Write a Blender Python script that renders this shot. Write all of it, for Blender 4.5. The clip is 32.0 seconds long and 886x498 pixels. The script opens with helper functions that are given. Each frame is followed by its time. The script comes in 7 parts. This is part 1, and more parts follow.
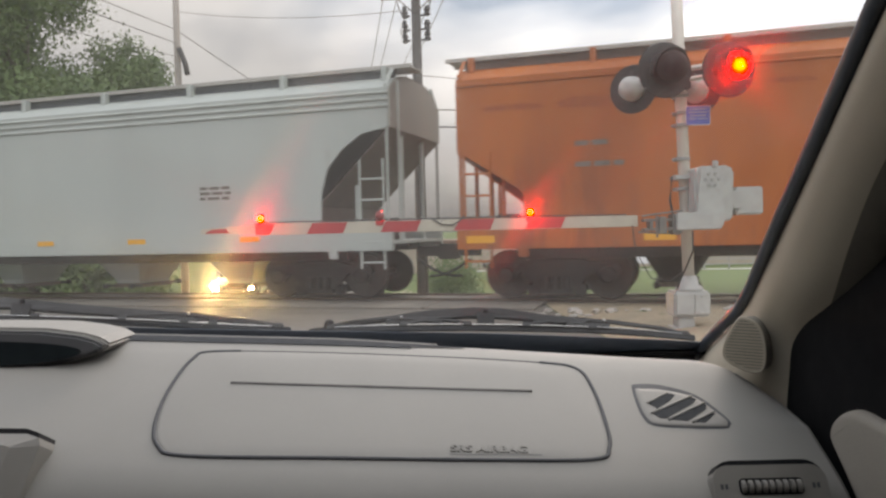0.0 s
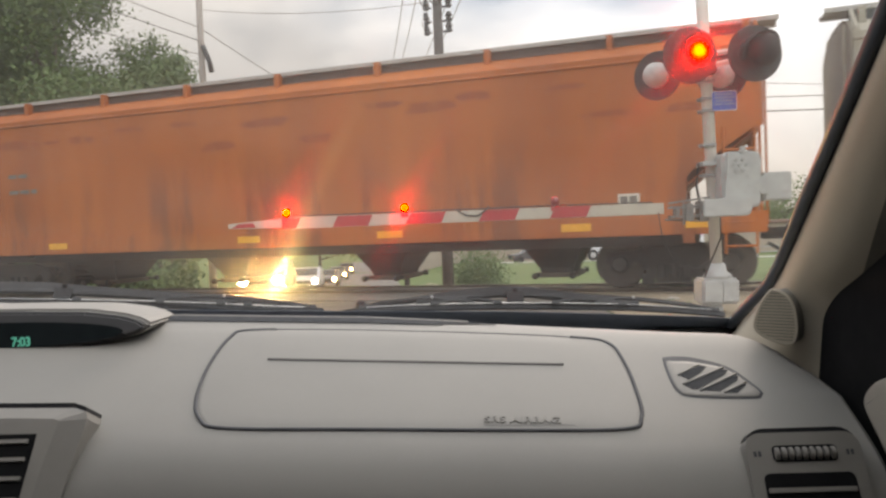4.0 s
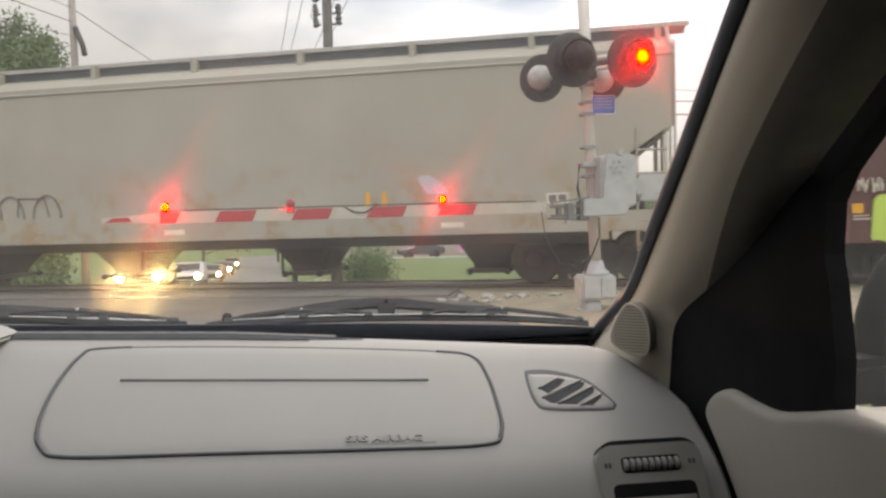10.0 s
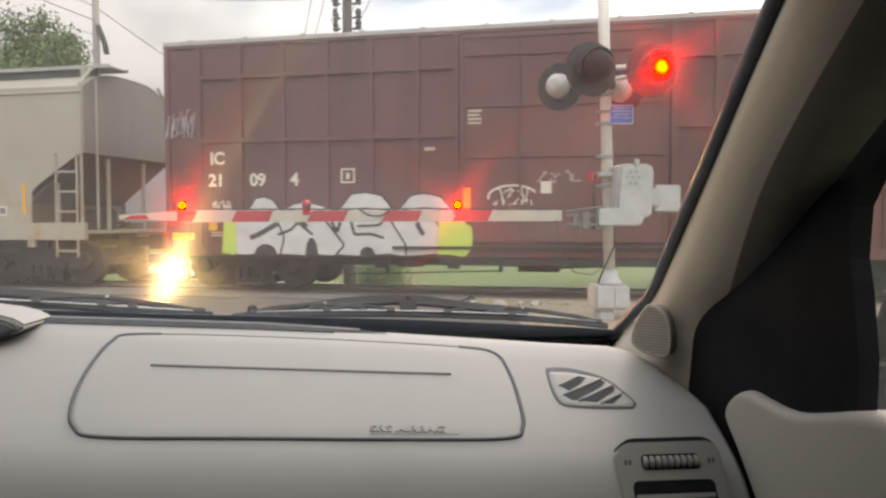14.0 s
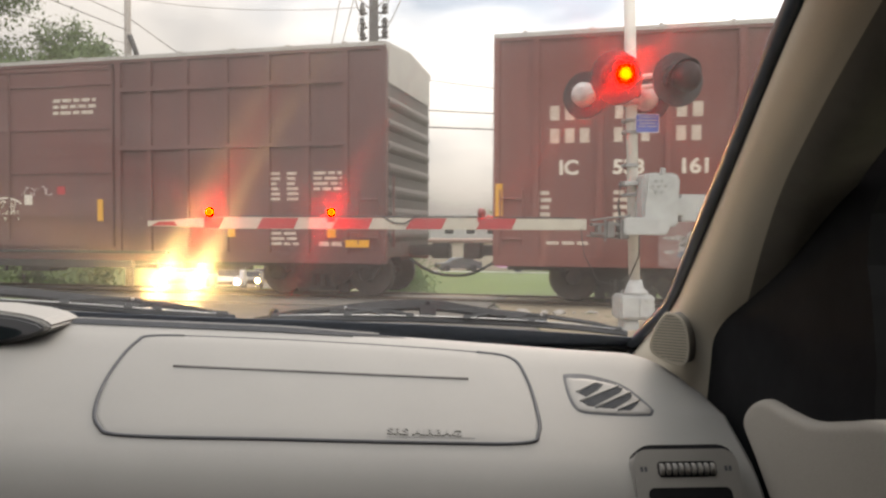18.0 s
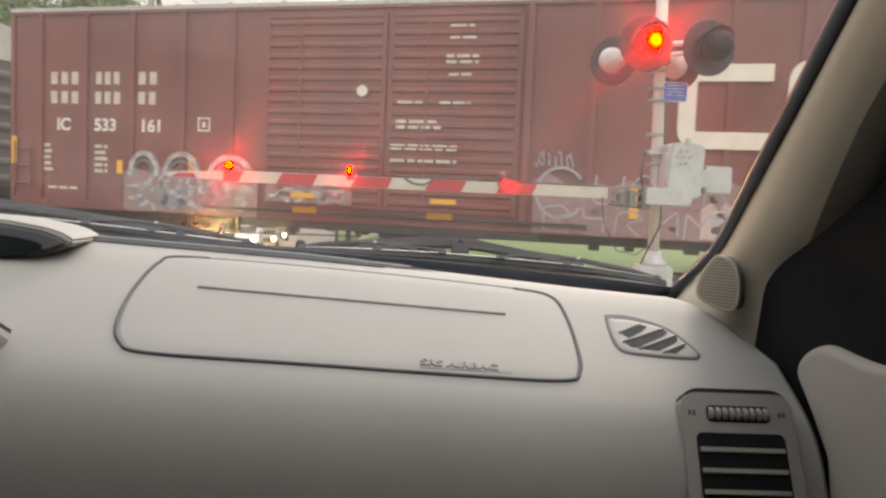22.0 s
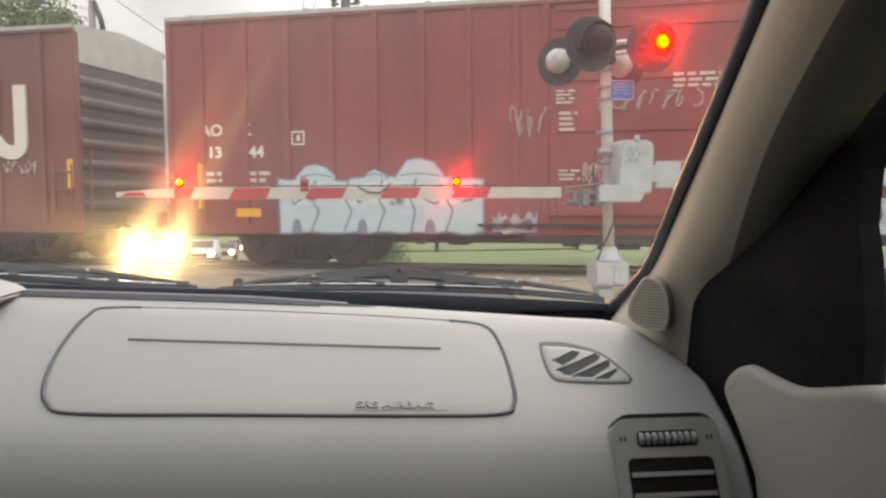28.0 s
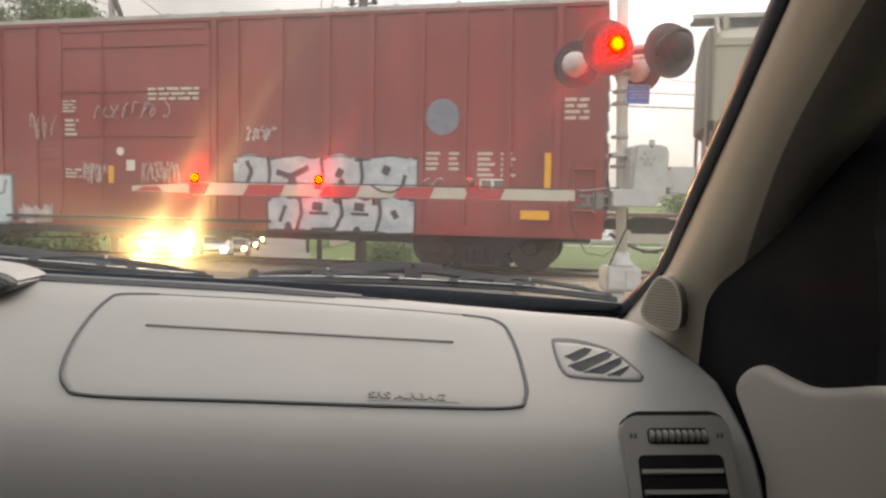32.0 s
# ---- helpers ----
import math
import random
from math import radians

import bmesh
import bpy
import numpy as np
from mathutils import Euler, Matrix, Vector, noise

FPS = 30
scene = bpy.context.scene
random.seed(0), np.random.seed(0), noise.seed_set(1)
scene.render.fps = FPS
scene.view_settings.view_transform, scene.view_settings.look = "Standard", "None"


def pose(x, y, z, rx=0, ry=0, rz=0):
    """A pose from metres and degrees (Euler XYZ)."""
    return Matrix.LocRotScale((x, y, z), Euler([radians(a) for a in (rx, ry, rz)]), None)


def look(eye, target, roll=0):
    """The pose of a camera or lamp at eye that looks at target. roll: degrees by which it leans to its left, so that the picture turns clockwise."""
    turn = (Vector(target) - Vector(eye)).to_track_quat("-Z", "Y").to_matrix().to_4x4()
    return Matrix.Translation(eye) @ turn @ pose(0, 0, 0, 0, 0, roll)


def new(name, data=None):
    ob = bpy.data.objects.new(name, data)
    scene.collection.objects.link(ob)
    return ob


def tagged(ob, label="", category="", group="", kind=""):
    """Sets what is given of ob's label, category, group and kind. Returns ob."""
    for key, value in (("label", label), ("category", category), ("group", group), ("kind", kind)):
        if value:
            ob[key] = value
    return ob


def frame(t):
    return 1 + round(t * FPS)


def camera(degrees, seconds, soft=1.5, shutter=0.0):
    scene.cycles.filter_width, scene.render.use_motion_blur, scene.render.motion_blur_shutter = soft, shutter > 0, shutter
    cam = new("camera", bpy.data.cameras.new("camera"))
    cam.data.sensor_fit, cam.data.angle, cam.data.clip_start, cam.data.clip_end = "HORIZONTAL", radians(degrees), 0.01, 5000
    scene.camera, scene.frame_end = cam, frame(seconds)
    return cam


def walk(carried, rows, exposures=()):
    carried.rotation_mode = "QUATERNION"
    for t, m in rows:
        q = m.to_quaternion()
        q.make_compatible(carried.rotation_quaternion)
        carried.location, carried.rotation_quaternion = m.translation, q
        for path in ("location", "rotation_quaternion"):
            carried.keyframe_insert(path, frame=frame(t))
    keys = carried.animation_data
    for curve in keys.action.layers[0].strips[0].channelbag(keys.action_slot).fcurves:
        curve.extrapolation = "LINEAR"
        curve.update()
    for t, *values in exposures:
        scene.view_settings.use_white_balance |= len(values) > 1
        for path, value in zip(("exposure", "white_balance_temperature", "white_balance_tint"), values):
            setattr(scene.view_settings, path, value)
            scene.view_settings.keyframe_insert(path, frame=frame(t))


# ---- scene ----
cam = camera(60.5, 32.0, soft=2.5, shutter=0.45)
PATH = [
    (0, (-0.484, -0.427, 1.238), (-0.498, 1.572, 1.187), -1.4),
    (0.5, (-0.485, -0.432, 1.237), (-0.493, 1.567, 1.18), -1.4),
    (1, (-0.485, -0.435, 1.233), (-0.495, 1.564, 1.18), -1.0),
    (1.5, (-0.486, -0.436, 1.231), (-0.504, 1.563, 1.193), -0.7),
    (2, (-0.492, -0.444, 1.229), (-0.527, 1.555, 1.196), -0.8),
    (2.5, (-0.489, -0.444, 1.23), (-0.536, 1.555, 1.191), -1.4),
    (3, (-0.483, -0.442, 1.236), (-0.52, 1.557, 1.195), -1.9),
    (3.5, (-0.485, -0.439, 1.226), (-0.538, 1.56, 1.18), -2.1),
    (5.5, (-0.507, -0.477, 1.218), (-0.644, 1.513, 1.076), -2.8),
    (6, (-0.503, -0.5, 1.225), (-0.546, 1.495, 1.097), -1.7),
    (6.5, (-0.495, -0.465, 1.218), (-0.444, 1.526, 1.035), -1.0),
    (7, (-0.487, -0.455, 1.224), (-0.405, 1.534, 1.031), -2.3),
    (7.5, (-0.482, -0.448, 1.224), (-0.389, 1.542, 1.057), -1.6),
    (8, (-0.469, -0.447, 1.238), (-0.336, 1.544, 1.094), -1.9),
    (8.5, (-0.468, -0.447, 1.248), (-0.287, 1.542, 1.136), -1.0),
    (9, (-0.475, -0.442, 1.235), (-0.282, 1.545, 1.124), -0.5),
    (9.5, (-0.47, -0.439, 1.238), (-0.266, 1.548, 1.129), -1.1),
    (10, (-0.464, -0.436, 1.243), (-0.255, 1.551, 1.151), -1.7),
    (10.5, (-0.459, -0.435, 1.247), (-0.24, 1.552, 1.175), -2.1),
    (11, (-0.456, -0.426, 1.24), (-0.218, 1.559, 1.2), -1.2),
    (11.5, (-0.468, -0.43, 1.231), (-0.236, 1.555, 1.184), 0.2),
    (12, (-0.466, -0.439, 1.24), (-0.251, 1.548, 1.179), 0.3),
    (12.5, (-0.464, -0.437, 1.239), (-0.254, 1.551, 1.171), -0.0),
    (13, (-0.467, -0.43, 1.226), (-0.259, 1.558, 1.151), 0.0),
    (13.5, (-0.477, -0.451, 1.233), (-0.284, 1.539, 1.158), -0.3),
    (14, (-0.48, -0.449, 1.233), (-0.304, 1.542, 1.158), -0.2),
    (14.5, (-0.474, -0.444, 1.231), (-0.298, 1.547, 1.157), -0.1),
    (16.5, (-0.474, -0.456, 1.231), (-0.34, 1.539, 1.177), 0.1),
    (17, (-0.474, -0.455, 1.23), (-0.35, 1.54, 1.173), 0.3),
    (17.5, (-0.474, -0.455, 1.231), (-0.356, 1.54, 1.175), 0.3),
    (18, (-0.474, -0.457, 1.23), (-0.362, 1.539, 1.177), 0.2),
    (18.5, (-0.476, -0.456, 1.227), (-0.37, 1.541, 1.173), 0.2),
    (19, (-0.476, -0.453, 1.226), (-0.371, 1.543, 1.16), 0.4),
    (19.5, (-0.474, -0.449, 1.225), (-0.365, 1.546, 1.146), 0.4),
    (20, (-0.471, -0.44, 1.227), (-0.348, 1.553, 1.114), 1.5),
    (20.5, (-0.5, -0.394, 1.162), (-0.382, 1.594, 0.979), 4.1),
    (21, (-0.501, -0.412, 1.177), (-0.414, 1.578, 1.0), 3.5),
    (21.5, (-0.497, -0.411, 1.182), (-0.422, 1.582, 1.031), 3.1),
    (22, (-0.496, -0.413, 1.187), (-0.423, 1.581, 1.044), 2.5),
    (22.5, (-0.494, -0.415, 1.193), (-0.411, 1.578, 1.046), 2.3),
    (23, (-0.498, -0.418, 1.203), (-0.378, 1.574, 1.063), 1.9),
    (23.5, (-0.482, -0.417, 1.218), (-0.327, 1.575, 1.113), 0.9),
    (24, (-0.476, -0.417, 1.223), (-0.293, 1.573, 1.13), 0.4),
    (24.5, (-0.479, -0.421, 1.216), (-0.298, 1.568, 1.118), 0.4),
    (25, (-0.477, -0.42, 1.217), (-0.305, 1.569, 1.106), 0.3),
    (25.5, (-0.471, -0.418, 1.22), (-0.297, 1.571, 1.103), -0.1),
    (26, (-0.472, -0.413, 1.216), (-0.283, 1.574, 1.089), 0.2),
    (26.5, (-0.466, -0.417, 1.225), (-0.263, 1.569, 1.106), 0.0),
    (28.5, (-0.466, -0.419, 1.223), (-0.301, 1.569, 1.087), -0.3),
    (29, (-0.465, -0.426, 1.229), (-0.307, 1.565, 1.116), -0.3),
    (29.5, (-0.466, -0.424, 1.225), (-0.315, 1.567, 1.119), -0.3),
    (30, (-0.467, -0.423, 1.221), (-0.32, 1.569, 1.112), 0.0),
    (30.5, (-0.467, -0.424, 1.222), (-0.317, 1.568, 1.109), 0.3),
    (31, (-0.468, -0.422, 1.219), (-0.319, 1.569, 1.099), 0.6),
    (31.5, (-0.469, -0.424, 1.219), (-0.323, 1.567, 1.093), 0.8),
    (32, (-0.47, -0.424, 1.216), (-0.325, 1.566, 1.086), 1.0),
]
walk(cam, [(t, look(e, g, r)) for t, e, g, r in PATH], exposures=[(t, e, float(np.interp(t, (0, 2, 3, 6, 10, 12, 17, 26, 28, 29, 30.5, 32), (7550, 7550, 7800, 7800, 7680, 7600, 8000, 8000, 7650, 7500, 7850, 7950))), 16) for t, e in (
    (0, -0.24), (1, -0.1), (2, -0.06), (3, -0.13), (6, 0.12), (7, 0.26), (8, 0.22), (10, -0.05), (11, -0.12), (12, -0.05), (13, 0.17), (17, 0.2), (19, 0.14), (20, 0.2), (21, 0.4), (22, 0.35), (23, 0.36), (24, -0.06), (25, 0.08), (26, 0.2), (28, 0.26), (29, 0.28), (30, 0.22), (31, 0.16), (32, 0.1))])

# world: overcast evening sky with brighter and darker cloud
world = bpy.data.worlds.new("sky")
scene.world = world
world.use_nodes = True
wt = world.node_tree
wt.nodes.clear()


def node(tree, kind, **vals):
    n = tree.nodes.new(kind)
    for k, v in vals.items():
        n.inputs[k].default_value = v
    return n


SKY_SHIFT = (3.1, 1.7, 0.4)
sky = node(wt, "ShaderNodeTexSky")
sky.sky_type, sky.sun_disc = "NISHITA", False
sky.sun_elevation, sky.sun_rotation = radians(28), radians(25)
clear = node(wt, "ShaderNodeBackground", Strength=0.09)
cloud = node(wt, "ShaderNodeBackground", Strength=1.0)
tc = node(wt, "ShaderNodeTexCoord")
mp = node(wt, "ShaderNodeMapping", Scale=(1.0, 1.0, 2.2), Location=SKY_SHIFT)
nz = node(wt, "ShaderNodeTexNoise", Scale=1.7, Detail=5.0, Roughness=0.5, Distortion=0.35)
cr = node(wt, "ShaderNodeValToRGB")
cr.color_ramp.elements[0].position, cr.color_ramp.elements[0].color = 0.40, (0.33, 0.44, 0.59, 1)
cr.color_ramp.elements[1].position, cr.color_ramp.elements[1].color = 0.60, (1.28, 1.36, 1.45, 1)
mx = node(wt, "ShaderNodeMixShader", Fac=0.94)
wo = node(wt, "ShaderNodeOutputWorld")
wt.links.new(tc.outputs["Generated"], mp.inputs["Vector"])
wt.links.new(mp.outputs["Vector"], nz.inputs["Vector"])
wt.links.new(nz.outputs["Fac"], cr.inputs["Fac"])
# an overcast sky is about three times as bright overhead as at the horizon
sp = node(wt, "ShaderNodeSeparateXYZ")
hz = node(wt, "ShaderNodeMapRange", **{"From Min": 0.0, "From Max": 1.0, "To Min": 0.36, "To Max": 1.9})
mul = node(wt, "ShaderNodeVectorMath")
mul.operation = "MULTIPLY"
wt.links.new(tc.outputs["Generated"], sp.inputs["Vector"])
wt.links.new(sp.outputs["Z"], hz.inputs["Value"])
wt.links.new(cr.outputs["Color"], mul.inputs[0])
wt.links.new(hz.outputs["Result"], mul.inputs[1])
# the cloud is thinner and brighter round the hidden sun
toward = node(wt, "ShaderNodeVectorMath")
toward.operation = "DOT_PRODUCT"
toward.inputs[1].default_value = Vector((10, 20, 17)).normalized()
veil = node(wt, "ShaderNodeMapRange", **{"From Min": 0.74, "From Max": 0.97, "To Min": 0.88, "To Max": 2.7})
mul2 = node(wt, "ShaderNodeVectorMath")
mul2.operation = "MULTIPLY"
wt.links.new(tc.outputs["Generated"], toward.inputs[0])
wt.links.new(toward.outputs["Value"], veil.inputs["Value"])
wt.links.new(mul.outputs["Vector"], mul2.inputs[0])
wt.links.new(veil.outputs["Result"], mul2.inputs[1])
# and the sky clears towards the other side
back = node(wt, "ShaderNodeMapRange", **{"From Min": 0.35, "From Max": -0.7, "To Min": 1.0, "To Max": 2.7})
mul3 = node(wt, "ShaderNodeVectorMath")
mul3.operation = "MULTIPLY"
wt.links.new(sp.outputs["Y"], back.inputs["Value"])
wt.links.new(mul2.outputs["Vector"], mul3.inputs[0])
wt.links.new(back.outputs["Result"], mul3.inputs[1])
wt.links.new(mul3.outputs["Vector"], cloud.inputs["Color"])
wt.links.new(sky.outputs["Color"], clear.inputs["Color"])
wt.links.new(clear.outputs["Background"], mx.inputs[1])
wt.links.new(cloud.outputs["Background"], mx.inputs[2])
wt.links.new(mx.outputs["Shader"], wo.inputs["Surface"])

sun_data = bpy.data.lights.new("sun", "SUN")
sun_data.energy, sun_data.angle, sun_data.color = 1.2, radians(20), (1.0, 0.95, 0.88)
sun = new("sun", sun_data)
sun.matrix_world = look((10, 20, 20), (0, 0, 3))

# ---------------------------------------------------------------- materials
def surf(name, a, b=None, scale=3.0, rough=0.6, metal=0.0, bump=0.15, fine=60.0, wear=None, wear_at=0.62, streak=False, coat=0.0, spec=0.5, grain=0.22, wear_z=None):
    """A surface with two scales of variation: broad tone a to b, fine grain, and patches of wear."""
    m = bpy.data.materials.new(name)
    m.use_nodes = True
    t = m.node_tree
    p = t.nodes["Principled BSDF"]
    b = b or tuple(c * 0.8 for c in a)
    co = node(t, "ShaderNodeTexCoord")
    ma = node(t, "ShaderNodeMapping", Scale=(1, 1, 0.15) if streak else (1, 1, 1))
    t.links.new(co.outputs["Object"], ma.inputs["Vector"])
    n1 = node(t, "ShaderNodeTexNoise", Scale=scale, Detail=6.0, Roughness=0.6)
    n2 = node(t, "ShaderNodeTexNoise", Scale=fine, Detail=3.0)
    t.links.new(ma.outputs["Vector"], n1.inputs["Vector"])
    t.links.new(co.outputs["Object"], n2.inputs["Vector"])
    r = node(t, "ShaderNodeValToRGB")
    r.color_ramp.elements[0].position, r.color_ramp.elements[0].color = 0.32, (*a, 1)
    r.color_ramp.elements[1].position, r.color_ramp.elements[1].color = 0.68, (*b, 1)
    t.links.new(n1.outputs["Fac"], r.inputs["Fac"])
    out = r.outputs["Color"]
    mix = t.nodes.new("ShaderNodeMix")
    mix.data_type, mix.blend_type = "RGBA", "OVERLAY"
    mix.inputs[0].default_value = grain
    t.links.new(out, mix.inputs[6])
    t.links.new(n2.outputs["Fac"], mix.inputs[7])
    out = mix.outputs[2]
    if wear:
        n3 = node(t, "ShaderNodeTexNoise", Scale=scale * 2.3, Detail=8.0, Roughness=0.7)
        t.links.new(ma.outputs["Vector"], n3.inputs["Vector"])
        w = node(t, "ShaderNodeValToRGB")
        w.color_ramp.elements[0].position, w.color_ramp.elements[1].position = wear_at, wear_at + 0.12
        t.links.new(n3.outputs["Fac"], w.inputs["Fac"])
        mw = t.nodes.new("ShaderNodeMix")
        mw.data_type = "RGBA"
        mask = w.outputs["Color"]
        if wear_z:
            # rust and dirt gathered along the lower sheets: fades out from the first height to the second
            sp = node(t, "ShaderNodeSeparateXYZ")
            t.links.new(co.outputs["Object"], sp.inputs[0])
            fade = node(t, "ShaderNodeMapRange", **{"From Min": wear_z[0], "From Max": wear_z[1], "To Min": 0.85, "To Max": 0.06})
            t.links.new(sp.outputs["Z"], fade.inputs["Value"])
            both = t.nodes.new("ShaderNodeMath")
            both.operation = "MULTIPLY"
            t.links.new(w.outputs["Color"], both.inputs[0])
            t.links.new(fade.outputs["Result"], both.inputs[1])
            mask = both.outputs[0]
        t.links.new(mask, mw.inputs[0])
        t.links.new(out, mw.inputs[6])
        mw.inputs[7].default_value = (*wear, 1)
        out = mw.outputs[2]
    t.links.new(out, p.inputs["Base Color"])
    p.inputs["Roughness"].default_value, p.inputs["Metallic"].default_value = rough, metal
    p.inputs["Coat Weight"].default_value, p.inputs["Specular IOR Level"].default_value = coat, spec
    if bump:
        bp = node(t, "ShaderNodeBump", Strength=bump, Distance=0.01)
        t.links.new(n2.outputs["Fac"], bp.inputs["Height"])
        t.links.new(bp.outputs["Normal"], p.inputs["Normal"])
    return m


def glow(name, colour, strength):
    m = bpy.data.materials.new(name)
    m.use_nodes = True
    p = m.node_tree.nodes["Principled BSDF"]
    p.inputs["Base Color"].default_value = (*colour, 1)
    p.inputs["Emission Color"].default_value = (*colour, 1)
    p.inputs["Emission Strength"].default_value = strength
    return m


def lamp_glow(name, radius, strength):
    """A lit lens: hot orange at the bulb, deep red towards the rim, broken by the lens's flutes."""
    m = glow(name, (0.5, 0.01, 0.01), strength)
    t = m.node_tree
    co = node(t, "ShaderNodeTexCoord")
    ma = node(t, "ShaderNodeMapping", Scale=(1 / radius, 0.0, 1 / radius), Rotation=(0, radians(25), 0))
    t.links.new(co.outputs["Object"], ma.inputs["Vector"])
    nz = node(t, "ShaderNodeTexNoise", Scale=26.0, Detail=2.0)
    t.links.new(co.outputs["Object"], nz.inputs["Vector"])
    ln = t.nodes.new("ShaderNodeVectorMath")
    ln.operation = "LENGTH"
    t.links.new(ma.outputs["Vector"], ln.inputs[0])
    ad = t.nodes.new("ShaderNodeMath")
    ad.operation = "MULTIPLY_ADD"
    t.links.new(nz.outputs["Fac"], ad.inputs[0])
    ad.inputs[1].default_value = 0.30
    t.links.new(ln.outputs["Value"], ad.inputs[2])
    r = node(t, "ShaderNodeValToRGB")
    e = r.color_ramp.elements
    e[0].position, e[0].color = 0.38, (1.0, 0.0065, 0.0028, 1)
    e[1].position, e[1].color = 1.0, (0.012, 0.00002, 0.00002, 1)
    k = e.new(0.58)
    k.color = (0.7, 0.0030, 0.0015, 1)
    k = e.new(0.74)
    k.color = (0.10, 0.00022, 0.00018, 1)
    t.links.new(ad.outputs[0], r.inputs["Fac"])
    t.links.new(r.outputs["Color"], t.nodes["Principled BSDF"].inputs["Emission Color"])
    t.nodes["Principled BSDF"].inputs["Specular IOR Level"].default_value = 0.2
    return m


def glass(name, tint=(1, 1, 1), gloss=1.0, glare_rows=()):
    """Dusty glass; each row (weight, across, along) spreads light in streaks, standing in for lens glare."""
    m = bpy.data.materials.new(name)
    m.use_nodes = True
    t = m.node_tree
    t.nodes.clear()
    o = node(t, "ShaderNodeOutputMaterial")
    tr = node(t, "ShaderNodeBsdfTransparent", Color=(*tint, 1))
    gl = node(t, "ShaderNodeBsdfGlossy", Roughness=0.25)
    fr = node(t, "ShaderNodeFresnel", IOR=1.35)
    mu = node(t, "ShaderNodeMath")
    mu.operation = "MULTIPLY"
    mu.inputs[1].default_value = gloss
    ms = node(t, "ShaderNodeMixShader")
    dust = node(t, "ShaderNodeBsdfTranslucent", Color=(0.85, 0.84, 0.82, 1))
    dn = node(t, "ShaderNodeTexNoise", Scale=9.0, Detail=6.0)
    dr = node(t, "ShaderNodeMapRange", **{"From Min": 0.3, "From Max": 0.75, "To Min": 0.011, "To Max": 0.036})
    md = node(t, "ShaderNodeMixShader")
    t.links.new(dn.outputs["Fac"], dr.inputs["Value"])
    t.links.new(dr.outputs["Result"], md.inputs[0])
    t.links.new(tr.outputs[0], md.inputs[1])
    t.links.new(dust.outputs[0], md.inputs[2])
    through_glass = md.outputs[0]
    for weight, across, line in glare_rows:
        glare_lobe = node(t, "ShaderNodeBsdfHair", Color=(1, 0.97, 0.92, 1), RoughnessU=across, RoughnessV=line)
        glare_lobe.component = "Transmission"
        way = node(t, "ShaderNodeCombineXYZ", X=-0.87, Y=-0.885, Z=0.5)
        t.links.new(way.outputs[0], glare_lobe.inputs["Tangent"])
        mf = node(t, "ShaderNodeMixShader", Fac=weight)
        t.links.new(through_glass, mf.inputs[1])
        t.links.new(glare_lobe.outputs[0], mf.inputs[2])
        through_glass = mf.outputs[0]
    t.links.new(fr.outputs[0], mu.inputs[0])
    t.links.new(mu.outputs[0], ms.inputs[0])
    t.links.new(through_glass, ms.inputs[1])
    t.links.new(gl.outputs[0], ms.inputs[2])
    t.links.new(ms.outputs[0], o.inputs["Surface"])
    return m


